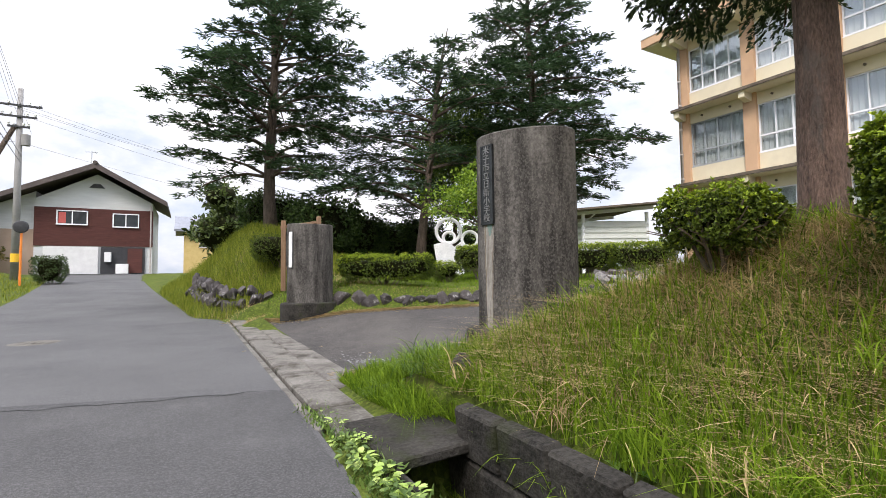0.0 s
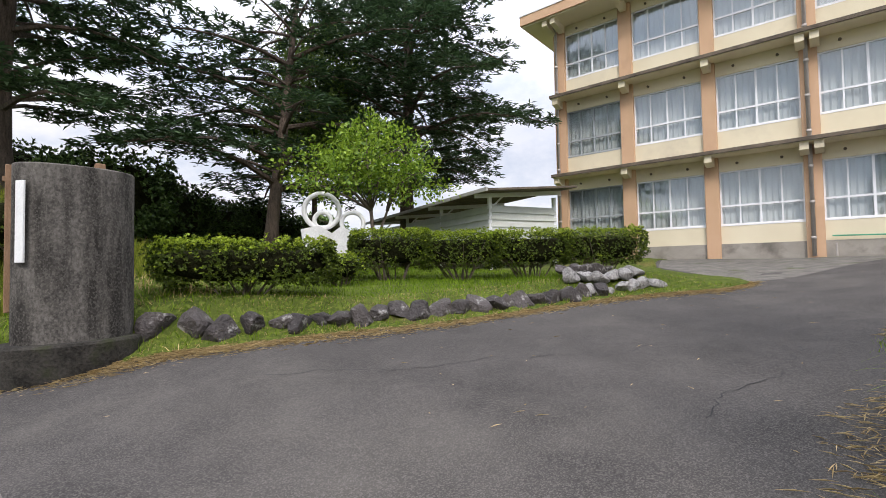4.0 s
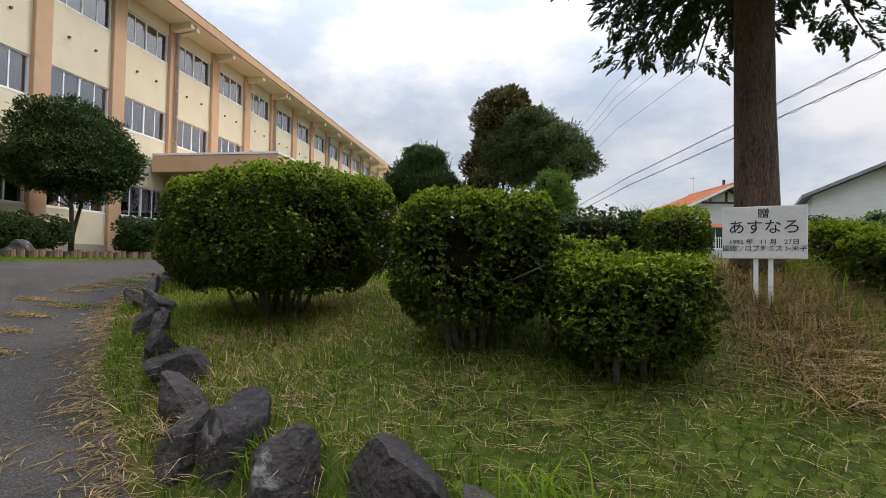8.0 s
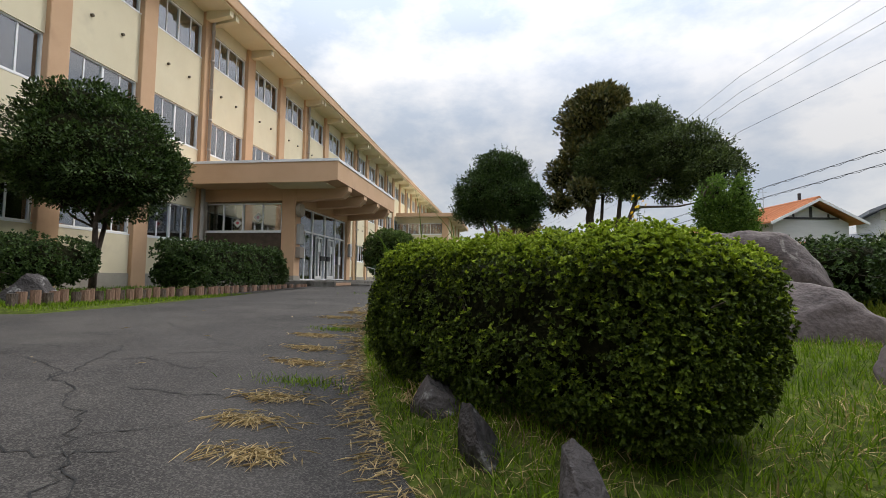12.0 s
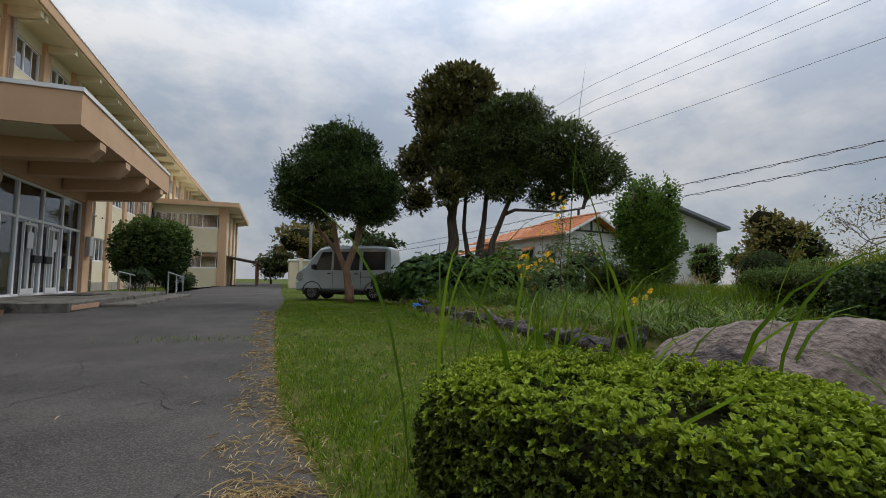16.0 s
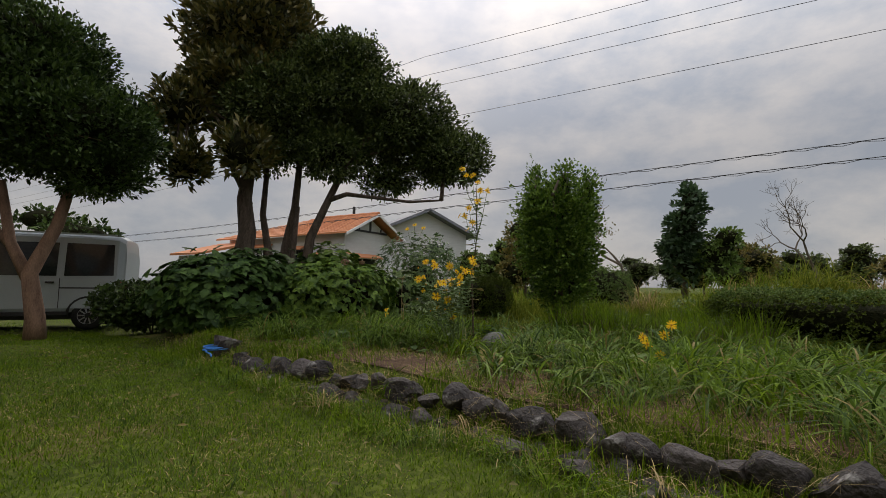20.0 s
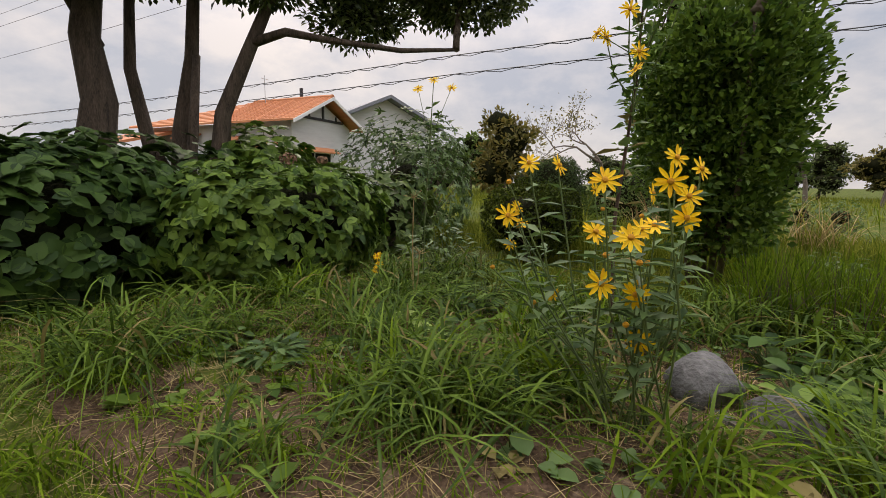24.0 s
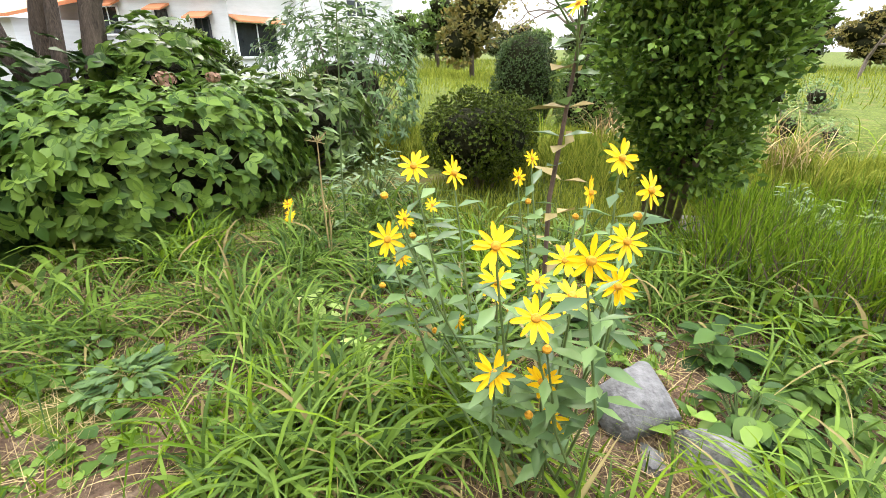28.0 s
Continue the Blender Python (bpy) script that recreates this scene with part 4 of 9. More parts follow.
wpart("wall_box", box(EX - 0.16, EY0 - 0.5, 2.95, EX, EY0 - 0.14, 3.75, 0.02), mat("grey_metal_box", (0.33, 0.33, 0.31), (0.43, 0.43, 0.41), 3, 0.55, 0.1, 40), hall, "grey metal box on the column")
wpart("wall_box", box(EX - 0.2, EY0 - 0.48, 2.42, EX, EY0 - 0.1, 2.85, 0.02), mat("brown_metal_box", (0.25, 0.21, 0.17), (0.34, 0.29, 0.24), 3, 0.55, 0.1, 40), hall)
wpart("wall_box", box(EX - 0.14, EY1 + 0.1, 2.75, EX, EY1 + 0.42, 3.4, 0.02), mat("pale_metal_box", (0.4, 0.4, 0.38), (0.5, 0.5, 0.48), 3, 0.55, 0.1, 40), hall)
porch = thing("porch_step", 16.3, -18, G0, "broad low concrete porch step with a mat", "step")
wpart("slab", join(box(15.3, -22.2, G0 - 0.1, EX + 0.2, -13.5, 1.56, 0.02)), CONCRETE, porch)
wpart("lower_step", box(14.55, -22.6, G0 - 0.1, 15.295, -15.2, 1.45, 0.02), CONCRETE, porch)
wpart("front_mosaic", box(15.285, -15.15, 1.4, 15.297, -13.6, 1.5), mat("mosaic_strip", (0.3, 0.16, 0.1), (0.5, 0.34, 0.22), 14, 0.8, 0.1, 40), porch)
wpart("mat", box(16.2, -19.2, 1.562, 17.2, -17.3, 1.575), BLACK, porch, "black rubber door mat")
rail = thing("handrail", 15.9, -22.8, G0, "pair of low steel handrails by the ramp", "handrail")
for x in (15.3, 16.9):
    wpart("rail", join(tube([(x, -22.4, 1.4), (x, -22.4, 2.28), (x, -25.4, 2.1), (x, -25.4, 1.3)], 0.025, 8), tube([(x, -23.9, 1.35), (x, -23.9, 2.19)], 0.02, 8)), DULL_ALU, rail)

# ---- far wing: two storeys, flat roof ----
wing = thing("far_wing", 15.8, -48, G0, "two-storey cream wing with orange trim and flat roof", "building")
WX, WY0, WY1, WZ = 15.9, -48.0, -62.0, 8.35
for geo in (box(WX, WY0 - 0.25, G0 - 0.2, FX, WY0, 3.0), box(WX, WY0 - 0.25, 4.4, FX, WY0, 6.55), box(WX, WY0 - 0.25, 7.75, FX, WY0, WZ), box(WX, WY1, G0 - 0.2, WX + 0.25, WY0 - 0.25, WZ)):
    wpart("wall", geo, CREAM, wing)
wpart("pilaster", box(WX - 0.15, WY0 - 0.6, G0 - 0.2, WX + 0.5, WY0 + 0.14, WZ, 0.015), ORANGE, wing)
for y in (-52, -56, -60):
    wpart("pilaster", box(WX - 0.15, y - 0.3, G0 - 0.2, WX + 0.2, y + 0.3, WZ, 0.015), ORANGE, wing)
    wpart("bracket", to_xz(moved(bracket(0, 0, 1.0), pose(WX - FX, y, WZ))), CREAM, wing)
wpart("roof", box(WX - 1.1, WY1 - 0.5, WZ, FX, WY0 + 0.9, WZ + 0.14, 0.02), CREAM, wing)
wpart("fascia", join(box(WX - 1.16, WY1 - 0.5, WZ + 0.04, WX - 1.1, WY0 + 0.96, WZ + 0.42), box(WX - 1.1, WY0 + 0.9, WZ + 0.04, FX - 0.14, WY0 + 0.96, WZ + 0.42)), ORANGE, wing)
for lo, h in ((3.0, 1.4), (6.55, 1.2)):
    w_ob = make("window", moved(window_geo(4.9, h, 4), Matrix.Rotation(radians(-90), 4, "Z")), ALU, wing)
    w_ob.location = (FX - 0.1 - 15.8, -0.1, lo - G0)
    for i in range(4):
        make("pane", box(-1.2, -0.004, 0.05, -0.03, 0.004, h - 0.05), GLASS, w_ob).location = (-1.225 * i, 0, 0)
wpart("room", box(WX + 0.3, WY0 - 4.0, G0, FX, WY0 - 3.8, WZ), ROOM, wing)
lean = thing("lean_to_roof", 14.6, -53, G0, "dark low timber porch roof on posts beside the wing", "porch roof")
wpart("roof", prism([(13.0, 3.55), (WX - 0.02, 4.1), (WX - 0.02, 4.22), (13.0, 3.67)], "y", -57, -50), mat("dark_brown_metal", (0.06, 0.045, 0.04), (0.12, 0.09, 0.08), 2, 0.6, 0.2, 30), lean)
for x, y in ((13.2, -50.4), (13.2, -53.5), (13.2, -56.6)):
    wpart("post", box(x, y - 0.07, G0, x + 0.14, y + 0.07, 3.6), mat("red_brown_post", (0.16, 0.07, 0.04), (0.24, 0.12, 0.07), 3, 0.8, 0.1, 30), lean)


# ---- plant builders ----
# Near-black colour for the shells that stand for shade inside bushes and crowns.
HEART = mat("painted_heart_shade", (0.006, 0.008, 0.003), (0.028, 0.028, 0.012), 14.0, 0.98, 1.0, 40, bump_scale=0.06, spec=0.05)
def superpoints(n, p=3.4, low=-0.75):
    """Points and normals spread over a rounded block of half-size 1, bare underneath."""
    q = rng.uniform(-1, 1, (n * 2, 3))
    k = rng.integers(0, 3, len(q))
    q[np.arange(len(q)), k] = np.sign(q[np.arange(len(q)), k])
    r = (np.abs(q) ** p).sum(1) ** (1 / p)
    q = q / r[:, None]
    q = q[q[:, 2] > low][:n]
    nm = np.sign(q) * np.abs(q) ** (p - 1)
    return q, unit(nm)


def rosettes(c, axis, k, L, W, spread=0.75):
    """k leaves round each shoot tip."""
    n = len(c)
    c, axis = np.repeat(c, k, 0), unit(np.repeat(axis, k, 0))
    ref = unit(rng.normal(size=(n * k, 3)))
    side = unit(np.cross(axis, ref))
    t = rng.uniform(0.35, 1.0, (n * k, 1)) * spread
    d = unit(axis * (1 - t * 0.6) + side * t * 1.3)
    l = L * rng.uniform(0.65, 1.2, n * k)
    return (oval_leaf_geo if L < 0.036 else leaf_geo)(c, d, axis + 0.2 * side, l, W * rng.uniform(0.8, 1.2, n * k))


def shrub(name, x, y, half, height, label, density=1500, leaf=0.030, turn=0.0, material=None, top=None, gap=0.2, p=3.8, stems=9, k=6, category="hedge", group="", low=-0.8, amp=0.09, wide=0.5, base=None, waist=0.42, clump=0.10):
    """A clipped bush: shoots in clumps all over a rounded block, a heart shell painted as shade, bare stems underneath.
    """
    a, b = half
    z0 = at(x, y) if base is None else base
    e = thing(name, x, y, z0, label, category, group, rz=turn)
    c = (height - gap) / 2
    area = 4 * (a + b) * c * 2 + 4 * a * b
    seed = rng.uniform(0, 9)
    clump = max(clump, leaf * 3)
    nc = max(30, int(area / clump ** 2 * 1.3))
    per = max(3, int(area * density / nc))
    q, nm = superpoints(nc, p, low)
    nc = len(q)
    pts = q * [a, b, c]
    pts = pts * (1 + amp * wob(pts, 2.2, seed) + amp * 0.6 * wob(pts, 6.0, seed + 1))[:, None]
    pts[:, :2] *= (1 - waist * np.clip(-q[:, 2] - 0.2, 0, 1) ** 1.3)[:, None]
    pts = pts - nm * (clump * rng.uniform(0, 1, nc) ** 3 * 0.9)[:, None]
    pts[:, 2] += gap + c
    # shoots round each clump's middle, those at its rim sunk inwards
    n = nc * per
    cc, nn = np.repeat(pts, per, 0), np.repeat(nm, per, 0)
    off = rng.normal(size=(n, 3))
    off = unit(off - nn * np.sum(off * nn, 1, keepdims=True))
    rr = np.sqrt(rng.uniform(0, 1, n)) * 0.95
    deep = rng.uniform(0, 1, n) ** 2.2
    pos = cc + off * (rr * clump * 0.8)[:, None] - nn * (clump * (0.5 * rr ** 2 + 0.8 * deep))[:, None]
    ax = unit(nn * 0.7 + off * rr[:, None] * 0.6 + [0, 0, 0.5] + rng.normal(size=(n, 3)) * 0.28)
    # upward shoots take the paler leaf: fresh growth and painted top light
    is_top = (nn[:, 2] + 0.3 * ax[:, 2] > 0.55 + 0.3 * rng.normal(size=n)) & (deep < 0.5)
    pos[is_top, 2] += np.abs(rng.normal(size=is_top.sum())) * leaf * 0.6
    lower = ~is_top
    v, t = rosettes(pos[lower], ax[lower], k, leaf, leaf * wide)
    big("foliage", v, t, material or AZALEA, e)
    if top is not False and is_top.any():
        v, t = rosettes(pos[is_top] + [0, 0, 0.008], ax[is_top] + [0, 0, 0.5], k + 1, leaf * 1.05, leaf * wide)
        big("fresh_foliage", v, t, top or AZALEA_TOP, e, "fresh green shoots, coloured brighter as lit from above")
    # heart of the bush: a dark shell, its inner shade put into the colour
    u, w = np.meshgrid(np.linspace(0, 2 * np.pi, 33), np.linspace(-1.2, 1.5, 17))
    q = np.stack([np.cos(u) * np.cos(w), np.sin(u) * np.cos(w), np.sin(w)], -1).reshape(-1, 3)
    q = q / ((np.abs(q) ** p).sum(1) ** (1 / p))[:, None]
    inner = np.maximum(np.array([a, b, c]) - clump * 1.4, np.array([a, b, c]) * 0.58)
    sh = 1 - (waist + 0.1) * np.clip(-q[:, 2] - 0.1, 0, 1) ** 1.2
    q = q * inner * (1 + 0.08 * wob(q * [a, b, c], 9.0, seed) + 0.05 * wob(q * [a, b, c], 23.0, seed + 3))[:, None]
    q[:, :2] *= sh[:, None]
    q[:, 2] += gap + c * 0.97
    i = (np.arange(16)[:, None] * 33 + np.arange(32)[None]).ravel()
    big("heart_shade_shell", q, np.stack([i, i + 1, i + 34, i + 33], 1), HEART, e, smooth=True)
    # bare stems spreading from the ground
    g = []
    for i in range(stems):
        u = rng.uniform(-0.3, 0.3, 2)
        w = np.clip(u * 2.6 + rng.normal(size=2) * 0.25, -0.85, 0.85)
        mid = ((u[0] * 0.6 + w[0] * 0.4) * a, (u[1] * 0.6 + w[1] * 0.4) * b, height * rng.uniform(0.2, 0.34))
        g.append(tube([(u[0] * a, u[1] * b, -0.05), mid, (w[0] * a, w[1] * b, height * 0.75)], [0.017, 0.012, 0.005], 5))
        for j in range(4):
            w2 = np.clip(w + rng.normal(size=2) * 0.35, -0.95, 0.95)
            g.append(tube([mid, (w2[0] * a, w2[1] * b, height * rng.uniform(0.35, 0.7))], [0.008, 0.003], 4))
    make("branch", join(*g), TWIG, e)
    return e


def crown(lobes, n, leaf, wide=0.45, cluster=26, rad=0.24, up=0.3, shell=0.72, spikes=0):
    """Leaves in round clumps over the outer part of a few lobes, with a few shoots that stick out."""
    vol = np.array([l[3] * l[4] * l[5] for l in lobes]) ** 0.67
    out = []
    for (cx, cy, cz, rx, ry, rz), w in zip(lobes, vol / vol.sum()):
        m = max(int(n * w / cluster), 6)
        d = unit(rng.normal(size=(m, 3)))
        s = rng.uniform(shell ** 3, 1, m) ** (1 / 3)
        seed = rng.uniform(0, 9)
        cc = d * s[:, None] * (1 + 0.24 * wob(d, 3.4, seed))[:, None] * [rx, ry, rz] + [cx, cy, cz]
        size = rad * 1.5 * rng.uniform(0.6, 1.25, m)
        c, dd, ss = np.repeat(cc, cluster, 0), np.repeat(d, cluster, 0), np.repeat(size, cluster)
        ball = unit(rng.normal(size=c.shape)) * (rng.uniform(0.1, 1, len(c)) ** 0.5)[:, None]
        off = ball * ss[:, None] * [1, 1, 0.7]
        dirn = unit(dd * 0.5 + ball * 1.0 + [0, 0, up] + rng.normal(size=c.shape) * 0.35)
        nrm = unit(dd * 0.5 + ball * 0.4 + rng.normal(size=c.shape) * 0.4 + [0, 0, 0.9])
        l = leaf * rng.uniform(0.6, 1.2, len(c))
        out.append(leaf_geo(c + off, dirn, nrm, l, l * wide))
        ns = int(spikes * w)
        if ns:
            d = unit(rng.normal(size=(ns, 3)) + [0, 0, 0.9])
            root = d * 0.95 * [rx, ry, rz] + [cx, cy, cz]
            way = unit(d * 0.5 + [0, 0, 0.8] + rng.normal(size=d.shape) * 0.25)
            t = np.tile(np.linspace(0.0, 1.0, 16), ns)
            ln = np.repeat(rng.uniform(0.25, 0.55, ns), 16)
            p = np.repeat(root, 16, 0) + np.repeat(way, 16, 0) * (t * ln)[:, None]
            out.append(leaf_geo(p, np.repeat(way, 16, 0) * 0.7 + rng.normal(size=p.shape) * 0.6, rng.normal(size=p.shape) * 0.5 + [0, 0, 1.0], leaf * rng.uniform(0.6, 1.0, len(p)), leaf * wide * np.ones(len(p))))
    return merged(*out)


def limb_path(a, b, sag=0.1, n=5):
    a, b = Vector(a), Vector(b)
    side = Vector(rng.normal(size=3)) * (b - a).length * 0.06
    return [a.lerp(b, i / (n - 1)) + side * math.sin(math.pi * i / (n - 1)) + Vector((0, 0, 1)) * sag * (b - a).length * math.sin(math.pi * i / (n - 1)) for i in range(n)]


def taper(r0, r1, n):
    return [r0 + (r1 - r0) * i / (n - 1) for i in range(n)]


def tree(name, x, y, label, lobes, trunks, material, bark, n=9000, leaf=0.09, wide=0.45, cluster=26, rad=0.24, base=None, up=0.3, twigs=2, category="tree", shell=0.72, group="", heart=0.0, spikes=0):
    """A broad-leaved tree. trunks: rows of a path and two radii; lobes: x, y, z, rx, ry, rz, all from the tree's foot."""
    z0 = at(x, y) - 0.03 if base is None else base
    e = thing(name, x, y, z0, label, category, group)
    g = []
    for path, r0, r1 in trunks:
        g.append(tube(path, taper(r0, r1, len(path)), 9))
    make("trunk", join(*g), bark, e, smooth=True)
    lg = []
    tops = [path[-1] for path, r0, r1 in trunks]
    for cx, cy, cz, rx, ry, rz in lobes:
        start = min(tops, key=lambda q: (q[0] - cx) ** 2 + (q[1] - cy) ** 2 + (q[2] - cz) ** 2)
        for i in range(twigs + 1):
            d = unit(rng.normal(size=3)) * [rx, ry, rz] * 0.75
            if i == 0:
                d = d * 0
            pth = limb_path(start, (cx + d[0], cy + d[1], cz + d[2]))
            lg.append(tube(pth, taper(0.05 if i == 0 else 0.03, 0.01, 5), 6))
            for j in range(2):
                e2 = unit(rng.normal(size=3)) * [rx, ry, rz] * 0.85
                lg.append(tube(limb_path(pth[3], (cx + e2[0], cy + e2[1], cz + e2[2])), taper(0.016, 0.005, 5), 4))
    make("limb", join(*lg), bark, e, smooth=True)
    # dark shells in the lobes: shade between the leaves, put into the colour
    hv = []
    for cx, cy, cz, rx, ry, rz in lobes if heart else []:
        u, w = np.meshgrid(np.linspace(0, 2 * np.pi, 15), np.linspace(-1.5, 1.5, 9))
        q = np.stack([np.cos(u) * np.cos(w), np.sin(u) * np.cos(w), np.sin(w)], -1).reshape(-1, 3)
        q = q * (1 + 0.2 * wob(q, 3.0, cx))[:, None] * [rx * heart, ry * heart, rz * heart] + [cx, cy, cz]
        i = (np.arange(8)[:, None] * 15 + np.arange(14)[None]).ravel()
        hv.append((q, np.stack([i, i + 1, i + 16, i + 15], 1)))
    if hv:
        big("heart_shade_shell", *merged(*hv), HEART, e, smooth=True)
    v, t = crown(lobes, n, leaf, wide, cluster, rad, up, shell, spikes)
    big("crown", v, t, material, e)
    return e


def cedar(name, x, y, height, spread, label, trunk_r=0.3, first=0.28, tiers=15, base=None, limbs=6, seed=1, sprays=46, lean=(0.0, 0.0)):
    """A tall cedar: open tiers of long level boughs, each a flat fan of needle sprays."""
    r = np.random.default_rng(seed)
    z0 = at(x, y) - 0.05 if base is None else base
    e = thing(name, x, y, z0, label, "tree", "cedars by the gate")
    def axis(z):
        return np.array([lean[0] * (z / height) ** 1.5 + 0.08 * math.sin(z * 0.7 + seed), lean[1] * (z / height) ** 1.5 + 0.08 * math.sin(z * 0.6), z])
    zs = [height * k / 8 for k in range(9)]
    make("trunk", tube([tuple(axis(z)) for z in zs], [trunk_r * (1.3 if k == 0 else 1 - 0.95 * k / 8.5) for k in range(9)], 12), BARK, e, smooth=True)
    lg, P, D = [], [], []
    for w in range(tiers):
        g = (w + r.uniform(-0.25, 0.25)) / tiers
        f = first + (1 - first) * max(g, 0.0)
        reach = spread * (1 - max(g, 0) ** 1.6) * (0.82 + 0.18 * min(1, g * 5)) + 0.3
        for i in range(limbs if g < 0.8 else 5):
            a = 2 * math.pi * (i + r.uniform(-0.35, 0.35)) / limbs + w * 1.1
            L = reach * r.uniform(0.55, 1.15)
            o = axis(height * min(f + r.uniform(-0.02, 0.02), 0.98))
            d, s = np.array([math.cos(a), math.sin(a), 0]), np.array([-math.sin(a), math.cos(a), 0])
            up, dr = r.uniform(0.25, 0.5) * (1.15 - 0.5 * g), r.uniform(0.28, 0.5)
            def on(t):
                t = np.asarray(t, float)
                return o + d * (L * t)[..., None] + np.array([0, 0, 1.0]) * (L * (up * t - dr * t * t))[..., None]
            lg.append(tube([tuple(p) for p in on(np.array([0, 0.25, 0.5, 0.75, 1.0]))], taper(max(0.02 * L, 0.02), 0.006, 5), 5))
            # branchlets to both sides, with sprays along them
            m = max(4, int(L * 3.2))
            for j in range(m):
                t = 0.22 + 0.78 * (j + r.uniform(0, 0.8)) / m
                side = 1 if j % 2 else -1
                l2 = (0.34 * L * math.sin(math.pi * min(1, t * 0.8 + 0.14)) + 0.12) * r.uniform(0.6, 1.15)
                q0 = on(np.array(t))
                way = unit(d * 0.75 + s * side * r.uniform(0.5, 1.0) + np.array([0, 0, r.uniform(-0.16, 0.05)]))
                lg.append(tube([tuple(q0), tuple(q0 + way * l2)], [0.008, 0.003], 3, False))
                k = max(3, int(sprays * 0.16 * (0.4 + l2)))
                tt = r.uniform(0.1, 1.0, k)
                P.append(q0 + way * (l2 * tt)[:, None] + r.normal(size=(k, 3)) * [0.06, 0.06, 0.025])
                D.append(way + r.normal(size=(k, 3)) * [0.35, 0.35, 0.12])
    make("bough", join(*lg), BARK, e)
    P, D = np.concatenate(P), unit(np.concatenate(D))
    # each spray: a flat feather of narrow needle tufts
    k = 6
    c, d0 = np.repeat(P, k, 0), np.repeat(D, k, 0)
    flat = unit(np.cross(d0, [0, 0, 1.0]))
    u = np.tile(np.linspace(-1, 1, k), len(P))[:, None]
    d = unit(d0 * (1.05 - 0.5 * np.abs(u)) + flat * u * 0.85 + r.normal(size=c.shape) * [0.2, 0.2, 0.16] + [0, 0, 0.1])
    l = 0.27 * r.uniform(0.5, 1.25, len(c))
    nn = np.tile([0, 0, 1.0], (len(c), 1)) + r.normal(size=c.shape) * 0.35
    v, t = leaf_geo(c + r.normal(size=c.shape) * 0.05, d, nn, l, l * 0.24)
    big("foliage", v, t, NEEDLE, e)
    return e


def boulder(name, x, y, z, size, label, material, seed=0, rz=0.0, rough=0.13, detail=4, group="", category="rock", flat=0.0, sink=0.25, cuts=13, tip=9, sharp=24):
    """A stone: a ball cut by many planes, then dented and roughened."""
    r = np.random.default_rng(seed)
    bm = bmesh.new()
    bmesh.ops.create_icosphere(bm, subdivisions=detail, radius=1.0)
    p = np.array([w.co[:] for w in bm.verts])
    for i in range(cuts):
        n = unit(r.normal(size=3) * [1, 1, 0.8])
        d = p @ n
        cut = r.uniform(0.42, 0.84)
        p -= np.maximum(d - cut, 0)[:, None] * n * 0.96
    p *= (1 + rough * wob(p, 2.0, seed) + rough * 0.45 * wob(p, 5.5, seed + 2) + rough * 0.25 * wob(p, 13.0, seed + 4) + rough * 0.12 * wob(p, 27.0, seed + 6))[:, None]
    p *= np.array(size) * 1.12
    p[:, 2] = np.maximum(p[:, 2], -size[2] * 0.9)
    f = [tuple(w.index for w in q.verts) for q in bm.faces]
    bm.free()
    ob = make(name, (p, f), material, smooth=True)
    ob.data.set_sharp_from_angle(angle=radians(sharp))
    ob.matrix_world = pose(x, y, z - size[2] * sink + size[2] * 0.5, r.uniform(-tip, tip), r.uniform(-tip, tip), rz)
    return tagged(ob, label, category, group)


def scatter(n, x0, x1, y0, y1, keep=None):
    x, y = rng.uniform(x0, x1, n), rng.uniform(y0, y1, n)
    dp, ds = outside(x, y, PAVED), outside(x, y, STREET_AREA)
    ok = (dp > 0.03) & (ds > 0.03)
    if keep is not None:
        ok &= keep(x, y, dp, ds)
    x, y = x[ok], y[ok]
    return np.stack([x, y, land(x, y) - 0.01], 1)


def grass(name, pts, hmin, hmax, width, material, label, lean=0.35, seg=2, droop=0.35, category="grass", wind=(0, 0)):
    n = len(pts)
    a = rng.uniform(0, 2 * np.pi, n)
    m = rng.uniform(0, 1, n) * lean
    ln = np.stack([np.cos(a) * m + wind[0], np.sin(a) * m + wind[1], np.zeros(n)], 1)
    h = rng.uniform(hmin, hmax, n) * (0.75 + 0.35 * wob(pts, 1.1, 2.0))
    v, t = blade_geo(pts, h, np.full(n, width) * rng.uniform(0.7, 1.3, n), ln, seg, droop)
    return tagged(big(name, v, t, material), label, category, kind="stuff")


# ---- hedges ----
HEDGE = "clipped azalea bush with dense small leaves"
shrub("azalea_bush", 7.18, 1.48, (0.90, 0.66), 1.08, HEDGE + " on twiggy stems", turn=-30, group="azaleas on the island", gap=0.1, stems=18, density=3800, leaf=0.0205, p=4.6, waist=0.5, amp=0.07)
shrub("azalea_bush", 5.55, 2.38, (0.44, 0.46), 0.81, HEDGE, turn=4, group="azaleas on the island", gap=0.06, density=3400, leaf=0.0205, p=4.4, waist=0.45, stems=12)
shrub("azalea_bush", 4.84, 2.67, (0.36, 0.34), 0.53, HEDGE + ", low and wide", turn=5, group="azaleas on the island", gap=0.04, density=3400, leaf=0.0205, p=4.2, waist=0.35, stems=10)
shrub("azalea_hedge", 9.29, -0.695, (1.22, 0.50), 0.88, "long clipped azalea hedge along the drive", turn=-46, group="azaleas on the island", gap=-0.06, density=4000, leaf=0.0205, p=4.2, waist=0.3, amp=0.08)
shrub("azalea_bush", 10.25, -2.3, (0.36, 0.34), 0.5, HEDGE + " beside the drive", turn=-50, group="azaleas on the island", gap=0.06, density=3600, leaf=0.0205)
